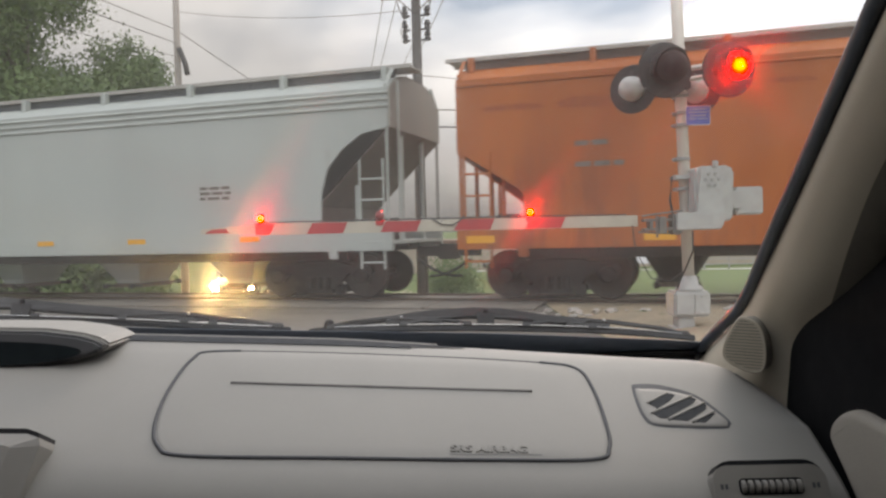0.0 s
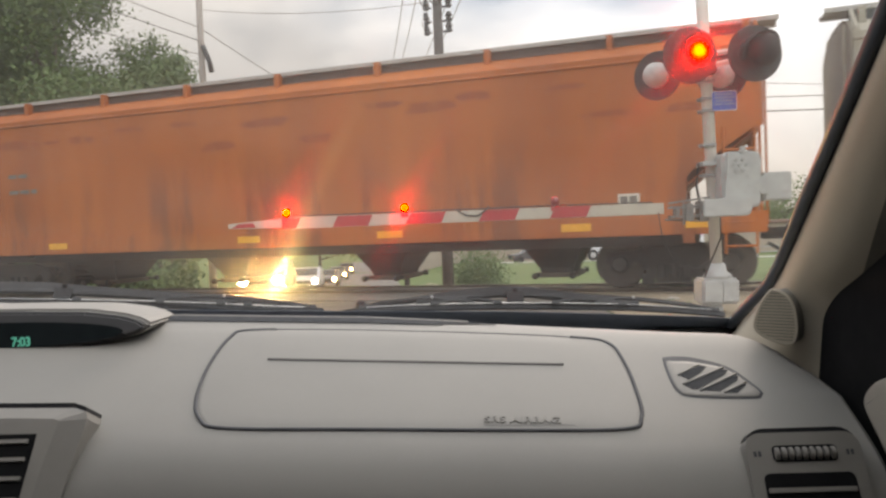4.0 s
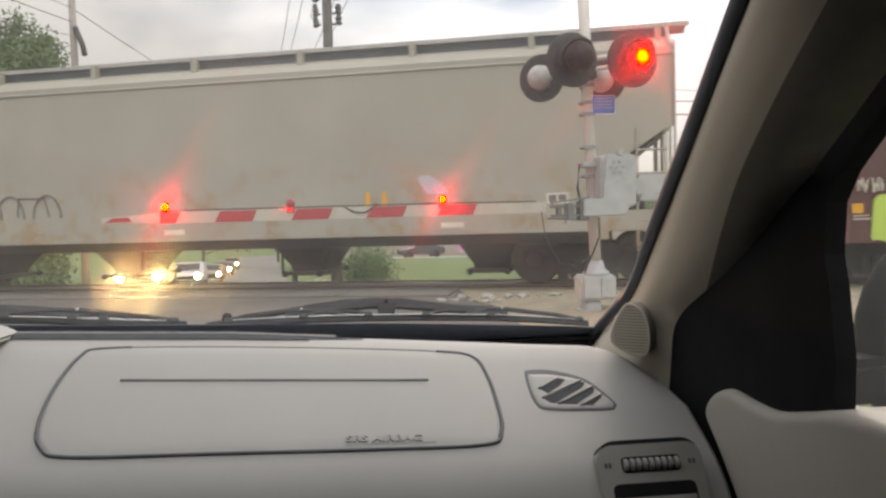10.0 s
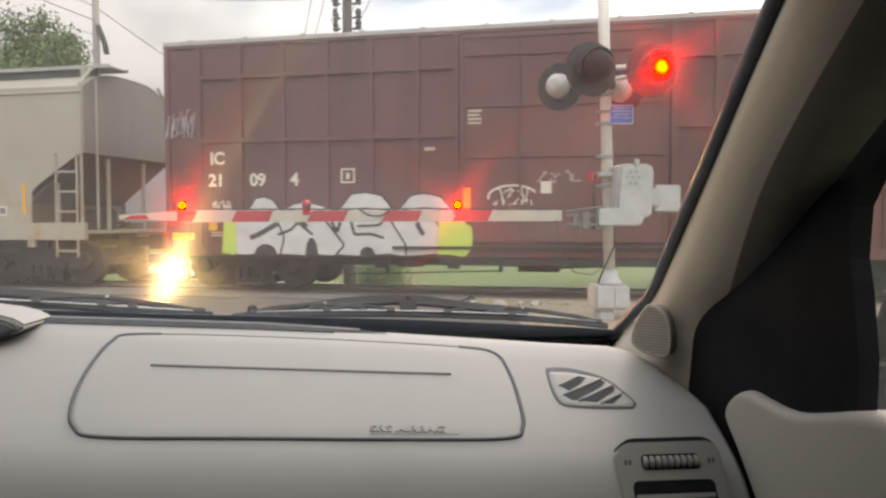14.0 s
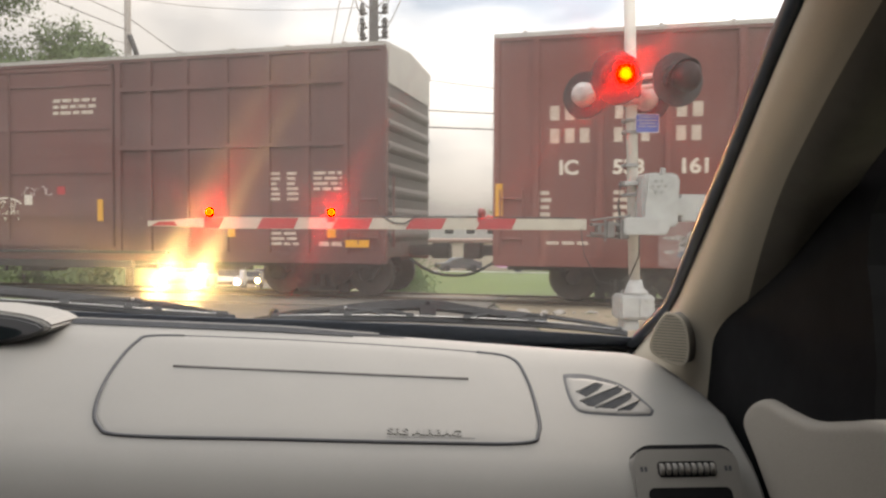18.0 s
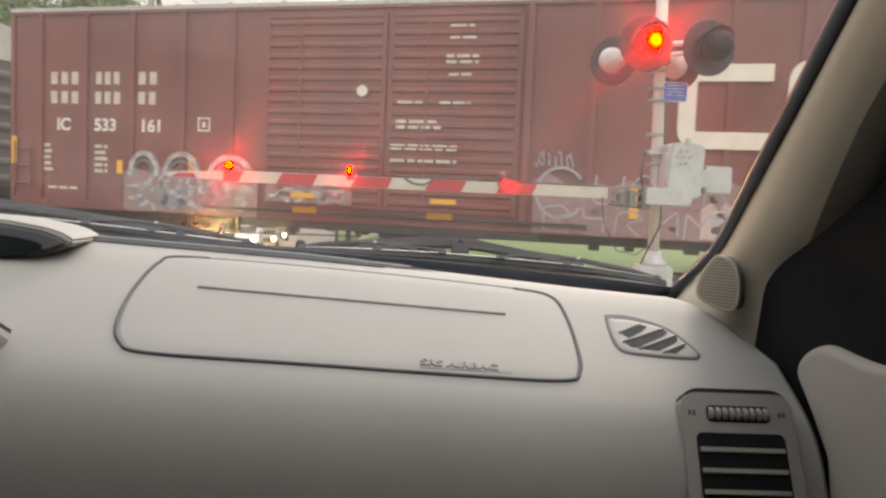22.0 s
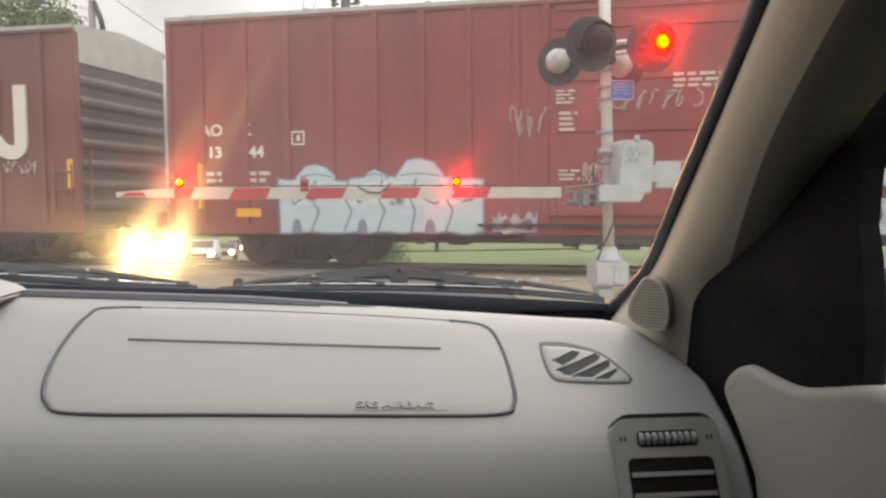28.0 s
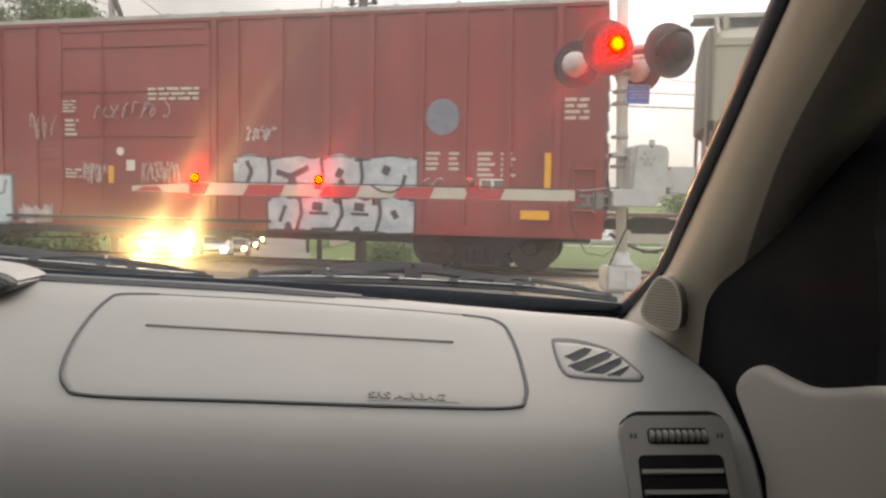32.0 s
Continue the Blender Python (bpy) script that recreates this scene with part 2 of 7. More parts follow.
M = {
    "dash": surf("grained dashboard plastic", (0.262, 0.253, 0.237), (0.24, 0.232, 0.218), 5, 0.62, bump=0.05, fine=900, grain=0.05),
    "dash_line": surf("dark seam", (0.07, 0.073, 0.082), None, 20, 0.7),
    "trim": surf("pillar trim plastic", (0.37, 0.328, 0.262), (0.345, 0.305, 0.245), 8, 0.7, bump=0.05, fine=700, grain=0.06),
    "vinyl": surf("door panel vinyl", (0.34, 0.311, 0.274), (0.31, 0.285, 0.25), 5, 0.6, bump=0.03, fine=900),
    "grey_plastic": surf("grey plastic", (0.30, 0.295, 0.285), (0.26, 0.255, 0.25), 15, 0.5, bump=0.05),
    "black": surf("black plastic", (0.012, 0.012, 0.014), (0.018, 0.018, 0.02), 12, 0.7, bump=0.05, spec=0.15),
    "matt": surf("matt black lining", (0.011, 0.0113, 0.012), (0.015, 0.015, 0.016), 12, 0.9, bump=0.05, spec=0.05),
    "slot": surf("slot recess with shade in its colour", (0.03, 0.033, 0.038), (0.045, 0.048, 0.053), 90, 0.8, bump=0.05, spec=0.2),
    "crease": surf("crease line with painted shade", (0.15, 0.143, 0.14), None, 20, 0.7),
    "emboss": surf("embossed plastic", (0.243, 0.235, 0.222), None, 20, 0.6),
    "rubber": surf("black rubber", (0.02, 0.02, 0.022), None, 20, 0.75),
    # the blue-grey lift in this black stands for reflection on the glass
    "frit": surf("black ceramic band with blue reflection painted in", (0.055, 0.068, 0.09), (0.068, 0.083, 0.108), 5, 0.35, bump=0.0),
    "headliner": surf("grey headliner cloth", (0.24, 0.235, 0.23), None, 10, 0.9, bump=0.2, fine=400),
    "steel": surf("bright steel", (0.55, 0.55, 0.55), None, 20, 0.3, 0.9, bump=0.02),
    "screen": surf("dark display lens", (0.015, 0.02, 0.022), None, 8, 0.15, bump=0.0),
    "digits": glow("green clock digits", (0.10, 0.55, 0.40), 0.16),
    "asphalt": surf("worn asphalt", (0.105, 0.096, 0.084), (0.15, 0.136, 0.118), 0.6, 0.9, bump=0.5, fine=45, wear=(0.075, 0.072, 0.068)),
    "panel": surf("crossing concrete", (0.19, 0.172, 0.148), (0.15, 0.136, 0.118), 1.2, 0.9, bump=0.4, wear=(0.13, 0.12, 0.11)),
    "gravel": surf("ballast and gravel", (0.19, 0.165, 0.13), (0.13, 0.115, 0.095), 2.5, 0.95, bump=1.0, fine=25),
    "dirt": surf("sandy dirt", (0.33, 0.265, 0.18), (0.23, 0.19, 0.135), 1.2, 0.95, bump=0.6, fine=20),
    "grass": surf("mown grass", (0.052, 0.092, 0.012), (0.074, 0.114, 0.016), 0.35, 0.9, bump=0.6, fine=30, wear=(0.11, 0.12, 0.03), wear_at=0.6),
    "stone": surf("pale stone", (0.45, 0.42, 0.38), (0.33, 0.31, 0.28), 8, 0.9, bump=0.5),
    "rail": surf("rusty rail steel", (0.10, 0.075, 0.06), (0.16, 0.12, 0.09), 8, 0.6, 0.4),
    "tie": surf("creosoted tie", (0.07, 0.06, 0.05), (0.10, 0.085, 0.07), 8, 0.9),
    "galv": surf("weathered aluminium", (0.44, 0.44, 0.425), (0.36, 0.36, 0.35), 7, 0.55, 0.15, bump=0.08, wear=(0.33, 0.32, 0.30), wear_at=0.66),
    "mast": surf("silver painted mast", (0.62, 0.58, 0.52), (0.53, 0.495, 0.445), 7, 0.5, 0.1, bump=0.05),
    "lampblack": surf("matt black paint", (0.014, 0.014, 0.015), (0.024, 0.023, 0.023), 6, 0.65),
    "cup": surf("grey lamp housing", (0.50, 0.49, 0.47), (0.36, 0.355, 0.345), 9, 0.75, bump=0.2, fine=80, spec=0.25),
    "lens": surf("unlit red lens", (0.045, 0.007, 0.008), (0.03, 0.006, 0.006), 30, 0.4, bump=0.3, fine=200),
    "lit": lamp_glow("lit red lamp", 0.145, 460.0),
    "lit_small": glow("lit red arm lamp", (1.0, 0.0042, 0.0030), 600.0),
    "board_white": surf("white reflective board", (0.47, 0.43, 0.35), (0.40, 0.365, 0.30), 5, 0.5, bump=0.03, wear=(0.48, 0.46, 0.42), wear_at=0.66),
    "board_red": surf("red reflective sheeting", (0.42, 0.025, 0.03), (0.34, 0.02, 0.025), 6, 0.5, bump=0.03),
    "blue": surf("blue enamel sign", (0.05, 0.10, 0.42), (0.06, 0.12, 0.46), 9, 0.4, bump=0.0),
    "white": surf("white paint", (0.78, 0.77, 0.75), (0.70, 0.69, 0.67), 6, 0.6, bump=0.03),
    "cable": surf("black cable", (0.02, 0.02, 0.02), None, 10, 0.6),
    "pole": surf("weathered pole wood", (0.055, 0.050, 0.048), (0.085, 0.076, 0.070), 5, 0.9, bump=0.4, streak=True),
    "pole_pale": surf("pale pole wood", (0.36, 0.32, 0.29), (0.28, 0.25, 0.23), 5, 0.9, bump=0.3, streak=True),
    "bark": surf("tree bark", (0.16, 0.14, 0.11), (0.10, 0.085, 0.07), 6, 0.95, bump=0.8, fine=20),
    "leaf": surf("leaves", (0.072, 0.128, 0.039), (0.120, 0.172, 0.057), 0.5, 0.7, bump=0.0, wear=(0.12, 0.135, 0.042), wear_at=0.63),
    "boxcar": surf("boxcar brown paint", (0.139, 0.050, 0.042), (0.088, 0.034, 0.030), 0.9, 0.62, bump=0.06, wear=(0.168, 0.071, 0.055), wear_at=0.6, grain=0.3, streak=True),
    "boxcar_red": surf("boxcar oxide red paint", (0.194, 0.053, 0.040), (0.125, 0.038, 0.029), 0.8, 0.6, bump=0.06, wear=(0.215, 0.073, 0.053), wear_at=0.6, grain=0.3, streak=True),
    "boxcar_aok": surf("boxcar bright red paint", (0.268, 0.043, 0.034), (0.168, 0.031, 0.026), 0.7, 0.58, bump=0.05, wear=(0.180, 0.043, 0.036), wear_at=0.63, grain=0.3, streak=True),
    "orange": surf("faded orange paint", (0.445, 0.117, 0.014), (0.305, 0.074, 0.010), 0.6, 0.65, bump=0.06, wear=(0.20, 0.055, 0.016), wear_at=0.47, streak=True, wear_z=(1.7, 3.0)),
    "beige": surf("weathered beige paint", (0.352, 0.324, 0.262), (0.312, 0.285, 0.228), 0.7, 0.65, bump=0.05, wear=(0.30, 0.195, 0.10), wear_at=0.50, wear_z=(1.5, 2.3)),
    "pale": surf("pale grey paint", (0.40, 0.428, 0.405), (0.345, 0.372, 0.35), 0.5, 0.55, bump=0.04, wear=(0.302, 0.294, 0.260), wear_at=0.62, streak=True),
    "grime": surf("black underframe grime", (0.018, 0.016, 0.015), (0.032, 0.027, 0.024), 3, 0.8, bump=0.3),
    "wheel": surf("rolled wheel steel", (0.05, 0.042, 0.037), (0.075, 0.06, 0.05), 5, 0.6, 0.4),
    "galv_roof": surf("galvanised end panel", (0.42, 0.40, 0.365), (0.33, 0.315, 0.29), 3, 0.6, 0.2, wear=(0.24, 0.15, 0.11), wear_at=0.6),
    "cream": surf("cream lettering paint", (0.66, 0.60, 0.50), (0.56, 0.50, 0.42), 4, 0.7, bump=0.0),
    "cream_worn": surf("worn cream lettering paint", (0.54, 0.47, 0.38), (0.40, 0.31, 0.25), 7, 0.7, bump=0.0, wear=(0.20, 0.07, 0.055), wear_at=0.64),
    "letter_dark": surf("faded black lettering", (0.10, 0.095, 0.08), (0.16, 0.15, 0.13), 6, 0.7, bump=0.0),
    "yellow": surf("amber reflector", (0.75, 0.36, 0.02), (0.66, 0.30, 0.02), 9, 0.4, bump=0.0),
    "spray_white": surf("white spray paint", (0.58, 0.57, 0.53), (0.46, 0.45, 0.42), 3.5, 0.7, bump=0.0, wear=(0.36, 0.28, 0.26), wear_at=0.66),
    "spray_blue": surf("pale blue spray paint", (0.27, 0.31, 0.33), (0.48, 0.50, 0.49), 3.5, 0.7, bump=0.0, wear=(0.17, 0.17, 0.19), wear_at=0.58),
    "spray_black": surf("black spray outline", (0.03, 0.028, 0.03), None, 5, 0.7, bump=0.0),
    "spray_lime": surf("lime spray paint", (0.48, 0.62, 0.10), (0.42, 0.55, 0.10), 5, 0.7, bump=0.0),
    "endgrey": surf("dark grey-brown boxcar end", (0.075, 0.060, 0.054), (0.055, 0.045, 0.041), 1.2, 0.75, bump=0.1, wear=(0.12, 0.075, 0.06), wear_at=0.6, streak=True),
    "wiper_grey": surf("weathered wiper plastic", (0.045, 0.046, 0.049), (0.058, 0.059, 0.062), 14, 0.6, bump=0.05, spec=0.3),
    "spray_pale": surf("pale turquoise spray paint", (0.42, 0.50, 0.49), (0.34, 0.44, 0.44), 3, 0.7, bump=0.0, wear=(0.50, 0.49, 0.46), wear_at=0.55),
    "spray_dull": surf("worn grey-blue paint", (0.26, 0.25, 0.28), (0.33, 0.28, 0.30), 4, 0.75, bump=0.0, wear=(0.33, 0.10, 0.09), wear_at=0.6),
    # dark brown: the shade under the hopper ends is painted in
    "slope": surf("red-brown sheet with shade in its colour", (0.14, 0.10, 0.085), (0.10, 0.075, 0.065), 1.5, 0.8, bump=0.1, wear=(0.20, 0.12, 0.09), wear_at=0.6),
    "vent_grey": surf("warm grey vent plastic", (0.25, 0.238, 0.22), (0.225, 0.215, 0.20), 12, 0.5, bump=0.02, grain=0.05),
    "rim_grey": surf("dark grey rim plastic", (0.095, 0.095, 0.098), (0.075, 0.076, 0.08), 12, 0.55, bump=0.02, grain=0.05),
    # darker than the sides: shade on the recessed ends is painted in
    "endsheet": surf("hopper end with shade in its colour", (0.23, 0.20, 0.17), (0.17, 0.15, 0.13), 1.0, 0.75, bump=0.08, wear=(0.28, 0.18, 0.11), wear_at=0.6, streak=True),
    "clampgrey": surf("oily clamp steel", (0.17, 0.165, 0.155), (0.11, 0.105, 0.10), 9, 0.55, 0.3, bump=0.1, wear=(0.30, 0.29, 0.27), wear_at=0.62),
    "spray_mottle": surf("mottled white spray paint", (0.42, 0.41, 0.38), (0.20, 0.18, 0.165), 6, 0.75, bump=0.0, wear=(0.60, 0.58, 0.54), wear_at=0.55),
    # for the added blink covers; the signal itself has none
    "shade": surf("dark red blink cover", (0.022, 0.008, 0.008), (0.016, 0.007, 0.007), 30, 0.6, bump=0.1, fine=200, spec=0.2),
    # darker copy of the pillar trim, with its shade painted in
    "trim_shade": surf("pillar trim with shade in its colour", (0.15, 0.138, 0.118), (0.125, 0.115, 0.10), 10, 0.85, bump=0.05, spec=0.1, grain=0.1),
    "red_cover": surf("red arm lamp blink cover", (0.22, 0.018, 0.018), (0.15, 0.014, 0.014), 30, 0.4, bump=0.1, fine=200),
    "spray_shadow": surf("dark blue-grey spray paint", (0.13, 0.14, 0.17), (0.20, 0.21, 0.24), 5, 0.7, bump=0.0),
    "spray_sky": surf("sky blue spray paint", (0.26, 0.40, 0.48), (0.36, 0.45, 0.46), 6, 0.75, bump=0.0, wear=(0.43, 0.40, 0.33), wear_at=0.55),
    "spray_ground": surf("dull spray undercoat", (0.20, 0.11, 0.10), (0.25, 0.17, 0.155), 4, 0.75, bump=0.0, wear=(0.30, 0.09, 0.075), wear_at=0.58),
    "rust_red": surf("dark rust red", (0.30, 0.068, 0.014), (0.24, 0.055, 0.012), 2.0, 0.7, bump=0.03, wear=(0.34, 0.095, 0.02), wear_at=0.5, streak=True),
    "coaming": surf("blue-grey coaming with painted shade", (0.10, 0.11, 0.12), (0.075, 0.083, 0.09), 3, 0.7, bump=0.05),
    "mesh_grey": surf("fine grille cloth", (0.21, 0.192, 0.165), None, 30, 0.8, bump=0.1, fine=900),
    "spray_faint": surf("faded chalk marks", (0.50, 0.40, 0.37), (0.36, 0.24, 0.22), 5, 0.8, bump=0.0),
    "headlamp": glow("dipped headlamp", (1.0, 0.70, 0.30), 2100.0),
    "headlamp_white": glow("white headlamp", (0.9, 0.95, 1.0), 60.0),
    "headlamp_far": glow("distant headlamp", (1.0, 0.62, 0.20), 160.0),
    "amber": glow("amber lamp", (1.0, 0.45, 0.10), 30.0),
    "carpaint": surf("dark grey car paint", (0.08, 0.085, 0.09), None, 3, 0.3, 0.3, bump=0.0, coat=0.5),
    "carpaint_pale": surf("silver car paint", (0.45, 0.45, 0.46), None, 3, 0.3, 0.4, bump=0.0, coat=0.5),
    "carglass": surf("dark car glass", (0.02, 0.025, 0.03), None, 3, 0.1, bump=0.0),
    "pink": surf("pink coach paint", (0.78, 0.30, 0.52), (0.72, 0.26, 0.47), 2, 0.4, bump=0.0),
    "coach": surf("white coach paint", (0.74, 0.74, 0.76), (0.66, 0.66, 0.68), 1.5, 0.4, bump=0.0),
    "coach_glass": surf("hazy coach window glass", (0.24, 0.26, 0.29), (0.16, 0.18, 0.20), 1.5, 0.2, bump=0.0),
    "brick": surf("buff wall", (0.42, 0.36, 0.29), (0.36, 0.30, 0.25), 0.8, 0.9),
    "roofing": surf("brown roofing", (0.22, 0.14, 0.11), (0.17, 0.11, 0.09), 1, 0.9),
    "greywall": surf("grey metal wall", (0.28, 0.30, 0.32), (0.24, 0.26, 0.28), 0.6, 0.7),
    "concrete": surf("concrete", (0.40, 0.39, 0.37), (0.33, 0.32, 0.31), 2, 0.9, bump=0.3),
}
TINTED = glass("side glass tinted to dim the cabin", (0.10, 0.11, 0.115), 0.3)
# two scatter rows put the lens glare round lamps into the glass
PANE = glass("windscreen glass", (0.95, 0.96, 0.95), 0.07, ((0.08, 0.0036, 0.021), (0.008, 0.012, 0.012)))
SIDE = glass("side window glass", (0.95, 0.96, 0.95), 0.07)

# ---------------------------------------------------------------- mesh helpers
def box(bm, x0, y0, z0, x1, y1, z1):
    v = [bm.verts.new(p) for p in ((x0, y0, z0), (x1, y0, z0), (x1, y1, z0), (x0, y1, z0), (x0, y0, z1), (x1, y0, z1), (x1, y1, z1), (x0, y1, z1))]
    for f in ((3, 2, 1, 0), (4, 5, 6, 7), (0, 1, 5, 4), (1, 2, 6, 5), (2, 3, 7, 6), (3, 0, 4, 7)):
        bm.faces.new([v[i] for i in f])
    return bm


def boxes(*rows, bevel=0.0):
    bm = bmesh.new()
    for r in rows:
        box(bm, *r)
    return soft(bm, bevel) if bevel else bm


def soft(bm, w, seg=2):
    bmesh.ops.bevel(bm, geom=list(bm.edges), offset=w, segments=seg, affect="EDGES", clamp_overlap=True)
    return bm


def ring_frame(d):
    d = Vector(d).normalized()
    a = d.cross(Vector((0, 0, 1)))
    if a.length < 1e-3:
        a = d.cross(Vector((1, 0, 0)))
    a.normalize()
    return a, d.cross(a)


def tube(bm, pts, r, n=8, r2=None):
    """A rod along the points, closed at both ends; r runs to r2."""
    pts = [Vector(p) for p in pts]
    rings = []
    for i, p in enumerate(pts):
        d = pts[min(i + 1, len(pts) - 1)] - pts[max(i - 1, 0)]
        a, b = ring_frame(d)
        q = r if r2 is None else r + (r2 - r) * i / (len(pts) - 1)
        rings.append([bm.verts.new(p + q * (math.cos(6.28319 * k / n) * a + math.sin(6.28319 * k / n) * b)) for k in range(n)])
    for s, t in zip(rings, rings[1:]):
        for k in range(n):
            bm.faces.new((s[k], s[(k + 1) % n], t[(k + 1) % n], t[k]))
    bm.faces.new(rings[0][::-1])
    bm.faces.new(rings[-1])
    return bm


def tubes(rows, r, n=8):
    bm = bmesh.new()
    for pts in rows:
        tube(bm, pts, r, n)
    return bm


def prism(bm, poly, lo, hi, axis="y"):
    """A polygon in the plane across the axis, drawn out from lo to hi along it."""
    def at(a, b, c):
        return {"x": (c, a, b), "y": (a, c, b), "z": (a, b, c)}[axis]
    f = [bm.verts.new(at(a, b, lo)) for a, b in poly]
    g = [bm.verts.new(at(a, b, hi)) for a, b in poly]
    n = len(poly)
    for i in range(n):
        bm.faces.new((f[i], f[(i + 1) % n], g[(i + 1) % n], g[i]))
    bm.faces.new(f[::-1])
    bm.faces.new(g)
    bmesh.ops.recalc_face_normals(bm, faces=bm.faces)
    return bm


def prisms(polys, lo, hi, axis="y"):
    bm = bmesh.new()
    for p in polys:
        prism(bm, p, lo, hi, axis)
    return bm


def sheet(f, nu, nv, thick=0.0):
    """A surface f(u, v) over the unit square; thick gives it a back."""
    bm = bmesh.new()
    g = [[bm.verts.new(f(i / nu, j / nv)) for j in range(nv + 1)] for i in range(nu + 1)]
    for i in range(nu):
        for j in range(nv):
            bm.faces.new((g[i][j], g[i + 1][j], g[i + 1][j + 1], g[i][j + 1]))
    bmesh.ops.recalc_face_normals(bm, faces=bm.faces)
    if thick:
        bmesh.ops.solidify(bm, geom=list(bm.faces), thickness=thick)
    return bm


def lathe(bm, rows, c, axis="y", n=24):
    """Turns (radius, along) rows about an axis through c."""
    rings = []
    for r, h in rows:
        ring = []
        for k in range(n):
            a, b = r * math.cos(6.28319 * k / n), r * math.sin(6.28319 * k / n)
            o = {"y": (a, h, b), "z": (a, b, h), "x": (h, a, b)}[axis]
            ring.append(bm.verts.new((c[0] + o[0], c[1] + o[1], c[2] + o[2])))
        rings.append(ring)
    for s, t in zip(rings, rings[1:]):
        for k in range(n):
            bm.faces.new((s[k], s[(k + 1) % n], t[(k + 1) % n], t[k]))
    bm.faces.new(rings[0])
    bm.faces.new(rings[-1][::-1])
    bmesh.ops.recalc_face_normals(bm, faces=bm.faces)
    return bm


def hoop(rows, c, n=16):
    """An open ring turned about the y axis through c."""
    bm = lathe(bmesh.new(), rows, c, "y", n)
    bmesh.ops.delete(bm, geom=[f for f in bm.faces if len(f.verts) > 4], context="FACES_ONLY")
    return bm


def oval(cx, cz, rx, rz, n=20):
    return [(cx + rx * math.cos(6.28319 * k / n), cz + rz * math.sin(6.28319 * k / n)) for k in range(n)]


def mesh_of(name, bm, material, smooth=False):
    me = bpy.data.meshes.new(name)
    if smooth:
        for f in bm.faces:
            f.smooth = True
    bm.to_mesh(me)
    bm.free()
    me.materials.append(material)
    return me


def part(name, bm, material, parent, label="", at=None, smooth=False):
    ob = new(name, mesh_of(name, bm, material, smooth))
    ob.parent = parent
    if at:
        ob.matrix_basis = at
    return tagged(ob, label)


def thing(name, m, label, category, group="", kind=""):
    ob = new(name)
    ob.matrix_basis = m
    return tagged(ob, label, category, group, kind)


def solid(name, bm, material, label, category, group="", kind="", smooth=False, at=None):
    ob = new(name, mesh_of(name, bm, material, smooth))
    if at:
        ob.matrix_basis = at
    return tagged(ob, label, category, group, kind)


def lettering(name, text, size, material, parent, m, deep=0.002, wide=1.0, label=""):
    """Raised letters from the built-in font, standing at m."""
    cu = bpy.data.curves.new(name, "FONT")
    cu.body, cu.size, cu.extrude, cu.offset = text, size, deep, size * 0.032
    tmp = new(name, cu)
    me = bpy.data.meshes.new_from_object(tmp.evaluated_get(bpy.context.evaluated_depsgraph_get()))
    bpy.data.objects.remove(tmp)
    me.transform(Matrix.Diagonal((wide, 1, 1, 1)))
    me.materials.clear()
    me.materials.append(material)
    ob = new(name, me)
    ob.parent, ob.matrix_basis = parent, m
    return tagged(ob, label)

# ---------------------------------------------------------------- lie of the land
TRACK = Vector((-3.21, 13.81, 0))
ALONG, ACROSS = Vector((0.9563, -0.2924, 0)), Vector((0.2924, 0.9563, 0))
RAIL = 0.08
BED = 0.13


def ease(t):
    t = max(0.0, min(1.0, t))
    return t * t * (3 - 2 * t)


def road_right(y):
    return 1.2 if y < 12.6 else 1.2 - 2.3 * ease((y - 12.6) / 5) - 0.123 * max(0, y - 17)


def land(x, y):
    v = (Vector((x, y, 0)) - TRACK).dot(ACROSS)
    side = ease((x - road_right(y) - 0.5) / 7)
    dip = float(np.interp(v, (2.4, 3.6, 6, 9, 12, 19, 26, 43, 59, 76, 110), (0, -0.14, -0.50, -0.95, -1.24, -1.82, -2.42, -3.65, -4.35, -4.85, -5.0)))
    lawn = -0.55 * ease((v - 3.6) / 9) - 0.051 * max(0, min(v - 13, 60))
    z = dip + (lawn - dip) * side - BED * (ease((v + 3.2) / 2.2) - ease((v - 3) / 7))
    if v < 0:
        z += 0.11 * ease((x - 1.5) / 0.7) * ease((-v - 0.5) / 1.2) * ease((y + 3) / 6)
    return z


def steps(*spans):
    out = []
    for a, b, d in spans:
        n = max(1, round((b - a) / d))
        out += [a + (b - a) * i / n for i in range(n)]
    return out + [spans[-1][1]]


def draped(xs_of, ys, lift):
    bm = bmesh.new()
    rows = [[bm.verts.new((x, y, land(x, y) + lift(x, y))) for x in xs_of(y)] for y in ys]
    for a, b in zip(rows, rows[1:]):
        for i in range(len(a) - 1):
            bm.faces.new((a[i], a[i + 1], b[i + 1], b[i]))
    return bm


GX = steps((-900, -120, 90), (-120, -30, 6), (-30, 30, 0.75), (30, 120, 6), (120, 900, 90))
GY = steps((-300, -20, 40), (-20, 0, 2), (0, 45, 0.75), (45, 130, 5), (130, 1500, 120))
solid("ground", draped(lambda y: GX, GY, lambda x, y: 0), M["grass"], "mown green grass lawn on a gentle slope", "ground", kind="structure", smooth=True)
RY = steps((-80, 0, 8), (0, 45, 0.75), (45, 130, 4), (130, 300, 30))
solid("road", draped(lambda y: [road_right(y) - 7.6 * (1 - i / 12) for i in range(13)], RY, lambda x, y: 0.012), M["asphalt"],
      "worn grey asphalt road running over the level crossing", "road", kind="structure", smooth=True)
